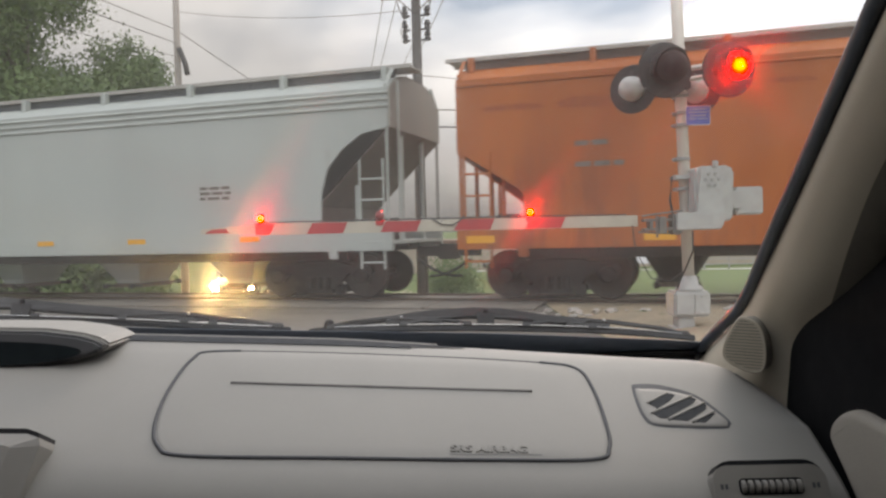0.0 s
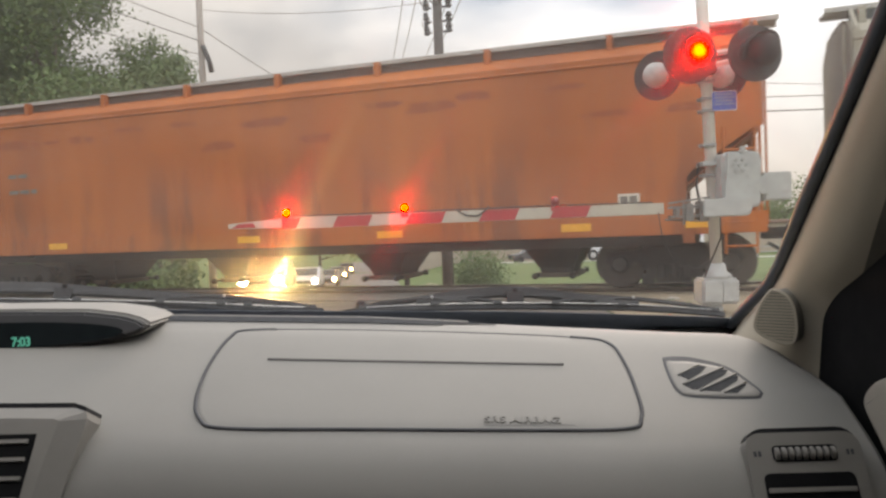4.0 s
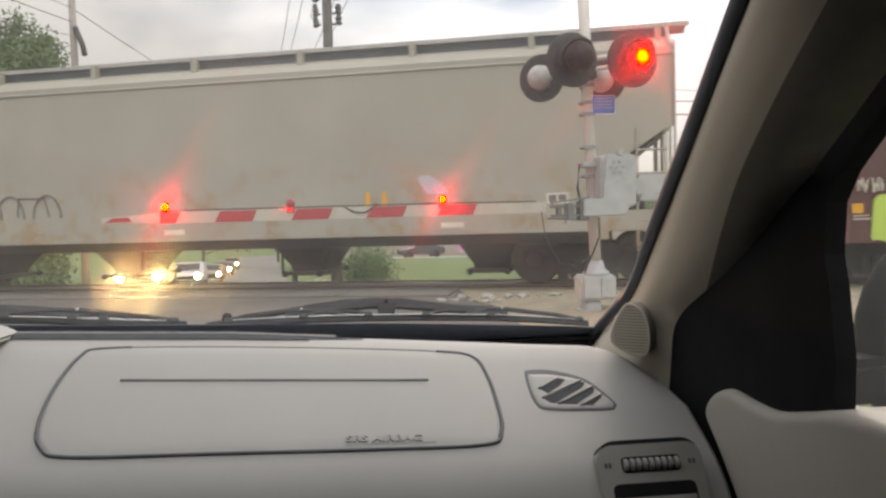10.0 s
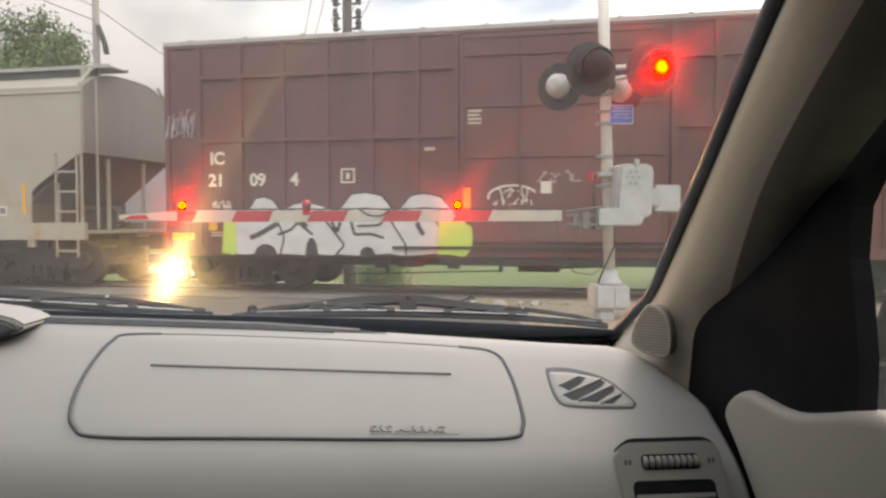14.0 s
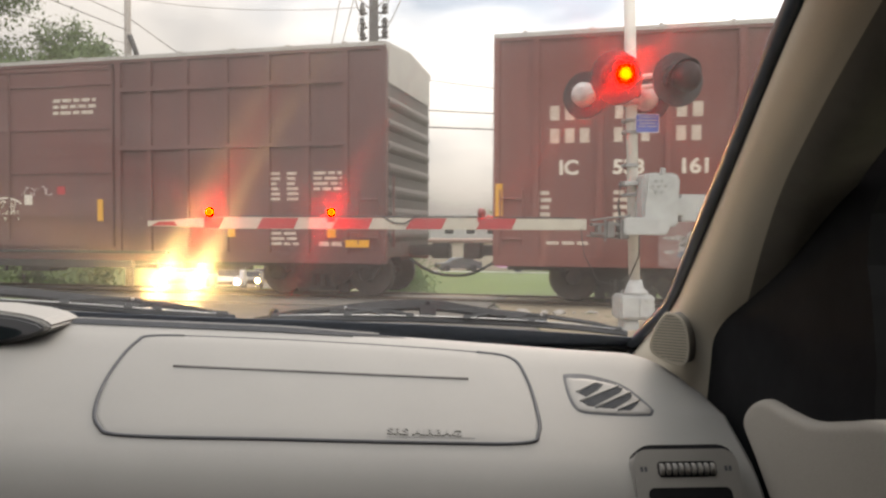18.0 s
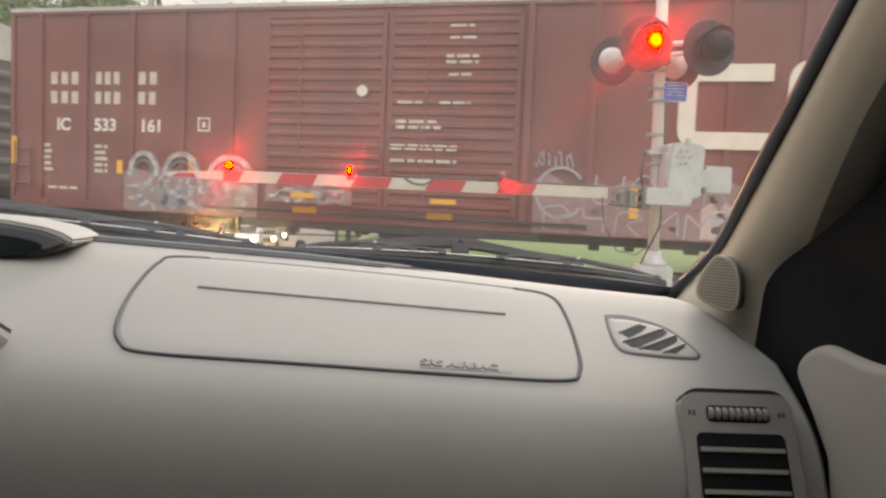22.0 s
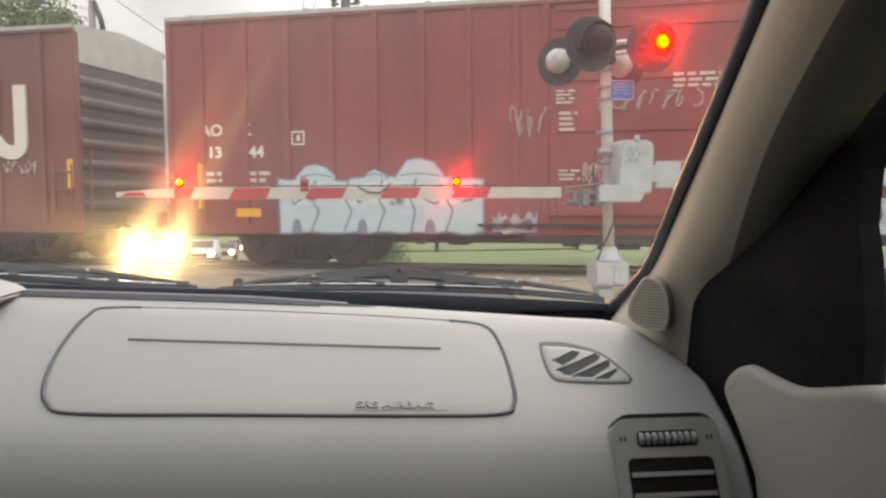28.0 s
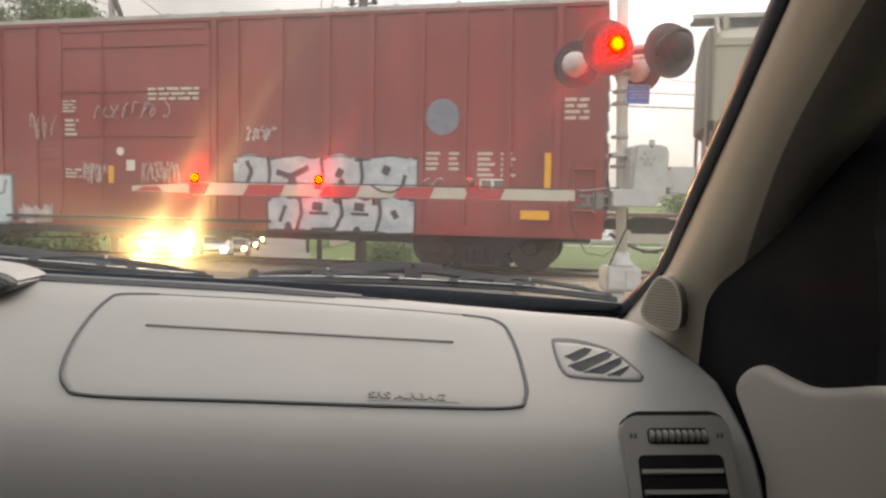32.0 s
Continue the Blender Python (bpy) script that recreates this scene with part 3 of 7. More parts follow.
solid("gravel_shoulder", draped(lambda y: [road_right(y) + 0.02 + (13.5 if y < 13 else 2.2) * (i / 14) ** 1.5 for i in range(15)],
                                [y for y in RY if 5.2 < y < 60], lambda x, y: 0.016 + 0.02 * noise.noise((x * 1.5, y * 1.5, 0))), M["dirt"],
      "tan sandy gravel shoulder beside the crossing", "gravel", kind="structure", smooth=True)

solid("pavement", draped(lambda y: [-32 + 25.85 * i / 26 for i in range(27)], [y for y in RY if -30 < y < 14.3], lambda x, y: 0.008), M["asphalt"],
      "grey paved apron beside the road", "pavement", kind="structure", smooth=True)

# railway track: ballast, ties, rails and the crossing panels
TM = Matrix.Translation(TRACK) @ pose(0, 0, -BED, 0, 0, -17)
track = thing("railway_track", TM, "single rusty railway track across the road", "railway track", kind="structure")
part("ballast", prisms([[(-1.5, -0.35), (-0.7, -0.02), (2.5, -0.02), (3.4, -0.14), (4.6, -0.65)]], -70, 90, "x"), M["gravel"], track, "grey-brown stone ballast")
for v, low in ((0.78, 0.0), (2.22, 0.035)):
    part("rail", prisms([[(v + a, b - low) for a, b in ((-0.07, 0.0), (0.07, 0.0), (0.012, 0.03), (0.035, 0.05), (0.035, RAIL), (-0.035, RAIL), (-0.035, 0.05), (-0.012, 0.03))]], -70, 90, "x"),
         M["rail"], track, "worn steel rail")
tie_mesh = mesh_of("tie", boxes((-0.11, 0.2, -0.1, 0.11, 2.8, 0.0), bevel=0.01), M["tie"])
for i in range(110):
    u = -26 + i * 0.55
    if -7.3 < u < 4.6:
        continue
    o = new("tie", tie_mesh)
    o.parent, o.matrix_basis = track, pose(u, 0, 0.006)
for k in range(-2, 4):
    for v0, v1, near, far in ((-0.6, 0.70, 0.045, 0.045), (0.90, 2.10, 0.045, 0.012), (2.30, 3.3, 0.012, -0.12)):
        u = -3.3 + k * 1.95
        part("crossing_panel", soft(prisms([[(v0, -0.2), (v0, near), (v1, far), (v1, -0.2)]], u, u + 1.92, "x"), 0.008), M["panel"], track)

# pale stones along the edge of the gravel
def stone(seed):
    random.seed(seed)
    bm = bmesh.new()
    bmesh.ops.create_icosphere(bm, subdivisions=2, radius=1)
    for v in bm.verts:
        v.co *= 0.75 + 0.5 * random.random()
        v.co.z *= 0.6
    return mesh_of("stone", bm, M["stone"])


STONES = [stone(i) for i in range(5)]
random.seed(4)
for i in range(70):
    u, v = random.uniform(4.4, 12), random.gauss(-1.25, 0.35)
    p = TRACK + ALONG * u + ACROSS * v
    s = random.uniform(0.02, 0.07) * (1.5 if i < 8 else 1)
    o = new("stone", STONES[i % 5])
    o.matrix_basis = pose(p.x, p.y, land(p.x, p.y) + 0.02 + s * 0.3, 0, 0, random.uniform(0, 360)) @ Matrix.Diagonal((s * 1.5, s, s, 1))
    tagged(o, "pale broken stone lying on the gravel", "stone", "stones by the track")

# ---------------------------------------------------------------- inside of the car
PROFILE = [(0.16, 0.55), (0.175, 0.70), (0.19, 0.80), (0.202, 0.88), (0.212, 0.93), (0.226, 0.968), (0.243, 0.995), (0.262, 1.0125), (0.29, 1.0285), (0.376, 1.0715),
           (0.41, 1.0885), (0.435, 1.0985), (0.452, 1.1005), (0.472, 1.1005), (0.484, 1.097), (0.50, 1.080), (0.56, 1.035), (0.66, 0.99)]
PY, PZ = [p[0] for p in PROFILE], [p[1] for p in PROFILE]


def dash_z(x, y):
    z = sum(float(np.interp(y + d, PY, PZ)) for d in (-0.008, -0.004, 0, 0.004, 0.008)) / 5
    end = max(0.0, (x + 0.215) / 0.085)
    crest = float(np.interp(x, (-0.62, -0.33, -0.25, -0.2), (0.007, -0.0027, -0.006, -0.0095)))
    z += crest * ease((y - 0.432) / 0.042)
    return z - 0.047 * (x + 0.56) - 0.045 * end ** 2.2 * max(0.0, min(1.15, (y - 0.335) / 0.135))


def dash_normal(x, y):
    e = 0.004
    return Vector((-(dash_z(x + e, y) - dash_z(x - e, y)) / (2 * e), -(dash_z(x, y + e) - dash_z(x, y - e)) / (2 * e), 1)).normalized()


def on_dash(x, y, up=0.0):
    return Vector((x, y, dash_z(x, y))) + dash_normal(x, y) * up


def smooth_loop(pts, n=6):
    """A closed curve through the points."""
    out, k = [], len(pts)
    for i in range(k):
        p0, p1, p2, p3 = (Vector(pts[(i + j) % k]) for j in (-1, 0, 1, 2))
        for s in range(n):
            t = s / n
            out.append(0.5 * ((2 * p1) + (p2 - p0) * t + (2 * p0 - 5 * p1 + 4 * p2 - p3) * t * t + (3 * p1 - p0 - 3 * p2 + p3) * t ** 3))
    return out


def patch_on_dash(loop, up, inset=1.0):
    """A raised pad on the dashboard within a closed loop of (x, y)."""
    c = sum((Vector(p) for p in loop), Vector((0, 0))) / len(loop)
    bm = bmesh.new()
    rings = []
    for r, h in ((1.0, -0.001), (0.995, up * 0.6), (0.975, up), (0.8, up), (0.6, up), (0.4, up), (0.2, up)):
        rings.append([bm.verts.new(on_dash(*(c + (Vector(p) - c) * r * inset), h)) for p in loop])
    for a, b in zip(rings, rings[1:]):
        for i in range(len(loop)):
            j = (i + 1) % len(loop)
            bm.faces.new((a[i], a[j], b[j], b[i]))
    bm.faces.new(rings[-1])
    bmesh.ops.recalc_face_normals(bm, faces=bm.faces)
    return bm


def dash_point(u, v):
    x = -1.72 + 1.592 * u
    y = PY[0] + (PY[-1] - PY[0]) * v
    return (x, y, dash_z(x, y))


dash = thing("dashboard", pose(0, 0, 0), "light grey grained plastic dashboard of a parked car", "dashboard")
part("dash_pad", sheet(dash_point, 150, 110), M["dash"], dash, smooth=True)
part("dash_end", sheet(lambda u, v: (-0.128 + 0.002 * u, PY[0] + (PY[-1] - PY[0]) * v, 0.5 + (dash_z(-0.128, PY[0] + (PY[-1] - PY[0]) * v) - 0.5) * u), 4, 40), M["dash"], dash, smooth=True)
LID = [(-0.778, 0.318), (-0.781, 0.365), (-0.772, 0.413), (-0.752, 0.430), (-0.64, 0.4335), (-0.50, 0.430), (-0.385, 0.423), (-0.345, 0.413), (-0.333, 0.38), (-0.330, 0.33),
       (-0.334, 0.300), (-0.352, 0.287), (-0.45, 0.2835), (-0.60, 0.2815), (-0.735, 0.280), (-0.765, 0.290)]
lid_loop = smooth_loop(LID)
lid = part("airbag_cover", patch_on_dash([tuple(p) for p in lid_loop], 0.0012), M["dash"], dash, "airbag cover with rounded corners set flush in the dashboard", smooth=True)
seam = [on_dash(p.x, p.y, 0.0005) for p in lid_loop]
part("cover_seam", tubes([seam[6 * 6:] + seam[:6 * 3 + 3]], 0.0021, 6), M["dash_line"], lid, "dark shadow gap round the cover", smooth=True)
part("cover_seam", tubes([seam[6 * 3 + 2:6 * 6 + 1]], 0.0011, 6), M["dash_line"], lid, smooth=True)
# darker rod along the crease; its shade is in the colour
part("crease", tubes([[on_dash(-0.719 + 0.32 * i / 10, 0.377 - 0.002 * i / 10, 0.0011) for i in range(11)]], 0.0019, 6), M["crease"], lid, "shallow straight crease", smooth=True)
lettering("embossed_text", "SRS AIRBAG", 0.0118, M["emboss"], lid, Matrix.Translation(on_dash(-0.487, 0.2915, 0.0019)) @ pose(0, 0, 0, 0, 2.7, 0) @ pose(0, 0, 0, 28, 0, 0.5), 0.0007, 1.2, "embossed grey lettering")
for x0, x1, dy in ((-0.487, -0.400, -0.0022),):
    part("text_rule", tubes([[on_dash(x0, 0.2905 + dy, 0.0014), on_dash(x1, 0.2925 + dy, 0.0014)]], 0.0005, 4), M["grey_plastic"], lid)

# demister outlet near the pillar
OUT = [(-0.2911, 0.3838), (-0.2869, 0.3905), (-0.263, 0.391), (-0.2352, 0.3822), (-0.221, 0.3721), (-0.2095, 0.3549), (-0.2025, 0.3397), (-0.205, 0.3341), (-0.2117, 0.3300), (-0.2486, 0.3292), (-0.2804, 0.3312), (-0.2895, 0.3393), (-0.2921, 0.3588)]
TRAY = [(-0.2886, 0.3812), (-0.2803, 0.3828), (-0.2632, 0.3824), (-0.235, 0.3753), (-0.2228, 0.3662), (-0.2150, 0.3548), (-0.2062, 0.3409), (-0.2075, 0.3348), (-0.213, 0.3318), (-0.2486, 0.3310), (-0.2790, 0.3328), (-0.2870, 0.3403), (-0.2895, 0.3588)]
outlet = part("demister_outlet", patch_on_dash([tuple(p) for p in smooth_loop(OUT, 5)], 0.0006), M["dash_line"], dash, "slanted side demister outlet with diagonal slats")
tray = part("outlet_tray", patch_on_dash([tuple(p) for p in smooth_loop(TRAY, 5)], 0.0016), M["dash"], outlet, smooth=True)
# dark patches on the tray paint the shade inside the slots
for slot in ([(-0.2803, 0.3605), (-0.2551, 0.3763), (-0.2482, 0.3744), (-0.2560, 0.3655), (-0.2726, 0.3535)], [(-0.2796, 0.3464), (-0.2339, 0.3718), (-0.2273, 0.369), (-0.2330, 0.3620), (-0.268, 0.3397), (-0.2740, 0.3400)],
             [(-0.2642, 0.3384), (-0.2223, 0.3624), (-0.2198, 0.3598), (-0.2225, 0.3540), (-0.2461, 0.3374)], [(-0.2403, 0.3362), (-0.2168, 0.3505), (-0.2165, 0.3470), (-0.2292, 0.3356)]):
    part("outlet_slot", patch_on_dash(slot, 0.0021), M["slot"], outlet)
for a, b in (((-0.2815, 0.3606), (-0.2561, 0.3768)), ((-0.2805, 0.3468), (-0.2318, 0.3730)), ((-0.2660, 0.3382), (-0.2212, 0.3637)), ((-0.2424, 0.3358), (-0.2152, 0.3514))):
    part("outlet_slat", tubes([[on_dash(a[0] + (b[0] - a[0]) * k / 4, a[1] + (b[1] - a[1]) * k / 4, 0.0018) for k in range(5)]], 0.0015, 8), M["dash"], outlet, smooth=True)
def slot_point(u, v):
    x = -1.70 + 1.232 * u
    tip = ease((x + 0.475) / -0.09)
    return on_dash(x, 0.4535 + 0.0045 * (1 - tip) + v * (0.004 + 0.015 * tip), 0.0012)


# dark sheet on the pad; the shade of the recess is its colour
part("demister_slot", sheet(slot_point, 90, 4), M["slot"], dash, "long narrow demister slot below the glass", smooth=True)
part("slot_lip", tubes([[on_dash(-1.70 + 1.17 * k / 40, 0.452, 0.0012) for k in range(41)]], 0.0008, 5), M["dash_line"], dash, smooth=True)
part("slot_rim", tubes([[on_dash(-1.70 + 1.20 * k / 40, 0.475, 0.0012) for k in range(41)]], 0.0016, 6), M["dash"], dash, smooth=True)

# clock under a hood at the middle of the dashboard
RIGHT = [(-0.856, 1.121), (-0.866, 1.1285), (-0.886, 1.1345), (-0.926, 1.1405), (-0.99, 1.143), (-1.06, 1.1445)], [(-1.06, 1.097), (-0.991, 1.094), (-0.947, 1.095), (-0.910, 1.100), (-0.878, 1.1085), (-0.862, 1.115)]
HOOD = RIGHT[0] + [(-2.12 - x, z + 0.094 * (x + 1.06)) for x, z in RIGHT[0][-2::-1]] + [(-2.12 - x, z + 0.094 * (x + 1.06)) for x, z in RIGHT[1][:0:-1]] + RIGHT[1]


def about(poly, kx, kz, cx=-1.06, cz=1.119):
    return [(cx + (x - cx) * kx, cz - 0.04 * (x - cx) + (z - cz + 0.04 * (x - cx)) * kz) for x, z in poly]


hood = part("clock_hood", soft(prisms([HOOD], 0.400, 0.475), 0.003, 2), M["dash"], dash, "low pointed hood over the clock display")
part("hood_rim", soft(prisms([about(HOOD, 0.972, 0.90, cz=1.1160)], 0.394, 0.41), 0.003), M["rim_grey"], hood, "dark grey rim")
part("display_lens", prisms([[(-1.06 + 0.174 * math.copysign(abs(math.cos(a)) ** 0.8, math.cos(a)), 1.115 + 0.0145 * math.sin(a)) for a in [6.28319 * k / 40 for k in range(40)]]], 0.391, 0.396), M["screen"], hood, "dark smoked display lens")
lettering("clock_digits", "7:03", 0.0145, M["digits"], hood, Matrix.Translation((-1.013, 0.3905, 1.1025)) @ pose(0, 0, 0, 90), 0.0003, 0.9, "glowing green clock digits")


def face_frame(x, y, z, tilt=62):
    """A frame on the lower face: x to the right, y up the face."""
    return Matrix.Translation((x, y, z)) @ pose(0, 0, 0, tilt)


def rounded(x0, y0, x1, y1, r, n=5):
    pts = []
    for cx, cy, a in ((x1 - r, y1 - r, 0), (x0 + r, y1 - r, 90), (x0 + r, y0 + r, 180), (x1 - r, y0 + r, 270)):
        pts += [(cx + r * math.cos(radians(a + 90 * i / n)), cy + r * math.sin(radians(a + 90 * i / n))) for i in range(n + 1)]
    return pts


def face_vent(name, m, w, h, slats, label, knob):
    """A bezel with an opening and louvres, in the plane of its frame; its top left corner lies at the frame's origin."""
    v = part(name, prisms([rounded(0, -h, w, 0, 0.014)], -0.035, 0.006, "z"), M["vent_grey"], dash, label, at=m)
    part("vent_gap", prisms([rounded(0.001, -h - 0.004, w + 0.001, 0.005, 0.018)], -0.035, 0.0015, "z"), M["black"], v)
    top = -0.036 if knob else -0.02
    part("vent_opening", prisms([rounded(0.011, -h + 0.012, w - 0.011, top, 0.006)], 0.0, 0.0066, "z"), M["matt"], v)
    for i in range(slats):
        y = top - 0.006 - (h + top - 0.024) * (i + 0.5) / slats
        part("louvre", boxes((0.013, y - 0.0022, 0.004, w - 0.013, y + 0.0022, 0.0086), bevel=0.0006), M["vent_grey"], v)
    if knob:
        part("roller_slot", prisms([rounded(0.0225, -0.0262, w - 0.0225, -0.0118, 0.004)], 0.0, 0.0068, "z"), M["matt"], v)
        roller = bmesh.new()
        for i in range(9):
            lathe(roller, [(0.0001, 0.0), (0.0058, 0.0006), (0.0062, 0.0025), (0.0058, 0.0044), (0.0001, 0.005)], (0.0238 + i * (w - 0.0526) / 8, -0.019, 0.005), "x", 14)
        part("roller", roller, M["vent_grey"], v, "ribbed thumb roller")
        for x in (0.006, 0.010, w - 0.014, w - 0.010):
            part("mark", boxes((x, -0.021, 0.0055, x + 0.0025, -0.0165, 0.0064)), M["dash_line"], v)
    return v


face_vent("air_vent", face_frame(-0.2515, 0.2625, 1.0155), 0.102, 0.15, 5, "grey side air vent with horizontal louvres and a thumb roller", True)
FACE = face_frame(-1.29, 0.264, 1.061, 62)
outer = [(0.0, -0.19), (0.406, -0.19), (0.412, -0.13), (0.421, -0.06), (0.429, -0.012), (0.427, -0.005), (0.415, -0.001), (0.30, 0.002), (0.0, 0.003)]
inner = [(0.0, -0.19), (0.386, -0.19), (0.391, -0.13), (0.399, -0.06), (0.407, -0.0155), (0.406, -0.0145), (0.40, -0.013), (0.30, -0.0095), (0.0, -0.008)]
bm = bmesh.new()
rings = [[bm.verts.new((x, y, z)) for x, y in loop] for loop, z in ((outer, -0.03), (outer, 0.0), (inner, 0.009))]
for a, b in zip(rings, rings[1:]):
    for k in range(len(outer)):
        bm.faces.new((a[k], a[(k + 1) % len(outer)], b[(k + 1) % len(outer)], b[k]))
bm.faces.new(rings[-1])
bmesh.ops.recalc_face_normals(bm, faces=bm.faces)
stack = part("centre_air_vent", bm, M["vent_grey"], dash, "grey centre vent panel with black louvres", at=FACE)
part("vent_gap", prisms([[(x - (0.002 if x > 0.2 else 0), y + (0.005 if y > -0.02 else 0)) for x, y in outer]], -0.035, -0.001, "z"), M["black"], stack)
part("vent_opening", prisms([[(0.012, -0.121), (0.372, -0.121), (0.381, -0.116), (0.384, -0.10), (0.3885, -0.027), (0.012, -0.024)]], 0.004, 0.0096, "z"), M["matt"], stack)
for y in (-0.034, -0.0505, -0.0675, -0.086):
    part("louvre", boxes((0.014, y - 0.0022, 0.005, 0.383, y + 0.0022, 0.0118), bevel=0.0008), M["vent_grey"], stack)
part("vent_tab", boxes((0.30, -0.135, 0.004, 0.348, -0.099, 0.0125), bevel=0.002), M["vent_grey"], stack)

# windscreen, its black band, the pillar and the wipers
def screen_z(y):
    return 1.10 - 0.565 * (y - 0.60)


win = thing("window_1", pose(0, 0, 0), "windscreen of the car with a black ceramic edge", "windscreen", kind="structure")
pane = part("pane", sheet(lambda u, v: (-1.72 + 1.64 * u, 0.78 - 1.1 * v, screen_z(0.78 - 1.1 * v)), 2, 2), PANE, win, "clear slightly dirty windscreen glass")
pane.visible_shadow = False


random.seed(77)
for k in range(12):
    x, y = random.uniform(-1.0, -0.2), random.uniform(0.1, 0.55)
    r = random.uniform(0.0003, 0.0006)
    part("dust_speck", lathe(bmesh.new(), [(r * 0.3, -0.0002), (r, 0.0), (r * 0.3, 0.0002)], (x, y, screen_z(y) + 0.0006), "z", 7), M["cream"], pane)


def band_top(x):
    return float(np.interp(x, (-1.72, -0.984, -0.781, -0.432, -0.16, -0.08), (0.482, 0.546, 0.569, 0.599, 0.638, 0.655)))


part("ceramic_band", sheet(lambda u, v: (-1.72 + 1.65 * u, band_top(-1.72 + 1.65 * u) * (1 - v) + 0.79 * v, screen_z(band_top(-1.72 + 1.65 * u) * (1 - v) + 0.79 * v) - 0.004), 30, 3, 0.001),
     M["frit"], win, "black ceramic band with blue reflection painted in", smooth=True)
EDGE = [(-0.10, 0.74), (-0.128, 0.67), (-0.123, 0.60), (-0.118, 0.54), (-0.124, 0.49), (-0.148, 0.36), (-0.168, 0.24), (-0.195, 0.087), (-0.245, -0.25)]
part("side_seal", tubes([[(x + 0.0018, y, screen_z(y) - 0.006) for x, y in EDGE]], 0.0072, 8), M["frit"], win, "black rubber edge", smooth=True)

# pillar trim: one rounded section swept along the edge of the glass
KY = (-0.25, 0.087, 0.24, 0.36, 0.54, 0.67, 0.76)
KX = (-0.245, -0.195, -0.168, -0.148, -0.118, -0.128, -0.128)
REACH, DEEP = (1, 1, 1, 1.2, 2.2, 3.3, 3.5), (0.8, 0.85, 1.0, 1.25, 1.65, 2.75, 3.5)
SLANT, DIP = (0, -0.03, 0, 0.03, 0.07, 0.03, 0.0), (0.75, 0.62, 0.30, 0.16, 0.03, -0.02, -0.02)
FOOT = [(0.004, 0.012), (-0.009, -0.032), (-0.0115, -0.062), (-0.003, -0.090), (0.020, -0.110), (0.05, -0.10)]
SHAFT = [(0.004, 0.012), (-0.009, -0.018), (-0.0095, -0.042), (-0.002, -0.068), (0.017, -0.092), (0.05, -0.10)]


def along(y, table):
    return sum(float(np.interp(y + d, KY, table)) for d in (-0.04, -0.02, 0, 0.02, 0.04)) / 5


def pillar_point(u, v):
    y = 0.76 - 1.0 * u
    up = ease((0.50 - y) / 0.4)
    section = [Vector(p).lerp(Vector(q), up) for p, q in zip(FOOT, SHAFT)]
    b = v * (len(section) - 1)
    j = min(int(b), len(section) - 2)
    p0, p1, p2, p3 = (section[max(0, min(len(section) - 1, j + k))] for k in (-1, 0, 1, 2))
    t = b - j
    o = 0.5 * ((2 * p1) + (p2 - p0) * t + (2 * p0 - 5 * p1 + 4 * p2 - p3) * t * t + (3 * p1 - p0 - 3 * p2 + p3) * t ** 3)
    deep = o.y * along(y, DEEP)
    x = along(y, KX) + 0.008 + along(y, REACH) * o.x - along(y, SLANT) * deep
    return (min(x, -0.098), y + deep, screen_z(y) - 0.012 + along(y, DIP) * deep)


def relaxed(bm, n=6):
    for _ in range(n):
        bmesh.ops.smooth_vert(bm, verts=[v for v in bm.verts if not v.is_boundary], factor=0.5, use_axis_x=True, use_axis_y=True, use_axis_z=True)
    return bm


def split(u):
    return 0.66 + 0.04 * max(0.0, 1 - u / 0.3) ** 0.7


pillar = thing("windscreen_pillar", pose(0, 0, 0), "beige plastic trim over the windscreen pillar", "pillar trim", kind="structure")
part("trim_shell", sheet(lambda u, v: pillar_point(u, split(u) * v), 70, 28), M["trim"], pillar, smooth=True)
# the trim carried on towards the door, shade painted as a darker colour
part("shaded_trim", sheet(lambda u, v: pillar_point(u, split(u) + (1 - split(u)) * v), 70, 16), M["trim_shade"], pillar, "pillar trim beside the door, shade in its colour", smooth=True)
GR = Matrix.Translation((-0.1570, 0.415, 1.1020)) @ pose(0, 0, 0, 88, 0, -38)
SHAPE = [(-0.002, 0.031), (0.014, 0.024), (0.022, 0.006), (0.023, -0.018), (0.017, -0.029), (0.001, -0.028), (-0.019, -0.020), (-0.025, -0.010), (-0.020, 0.008), (-0.010, 0.025)]
sp = smooth_loop([(0.92 * x, 0.96 * y) for x, y in SHAPE], 4)
grille = part("speaker_grille", prisms([[tuple(p) for p in sp]], -0.05, 0.003, "z"), M["mesh_grey"], pillar, "rounded three-cornered tweeter grille with fine ribs", at=GR)
part("grille_rim", tubes([[(p.x, p.y, 0.0025) for p in sp + sp[:1]]], 0.0019, 6), M["trim"], grille, smooth=True)
for i in range(17):
    y = -0.0262 + 0.0034 * i
    xs = sorted(a.x + (b.x - a.x) * (y - a.y) / (b.y - a.y) for a, b in zip(sp, sp[1:] + sp[:1]) if (a.y - y) * (b.y - y) < 0)
    if len(xs) >= 2:
        part("rib", boxes((xs[0] + 0.001, y - 0.0009, 0.002, xs[-1] - 0.001, y + 0.0009, 0.0044)), M["trim"], grille)


OUT = Vector((0, 0.492, 0.871))
DOWN = Vector((0, 0.871, -0.492))


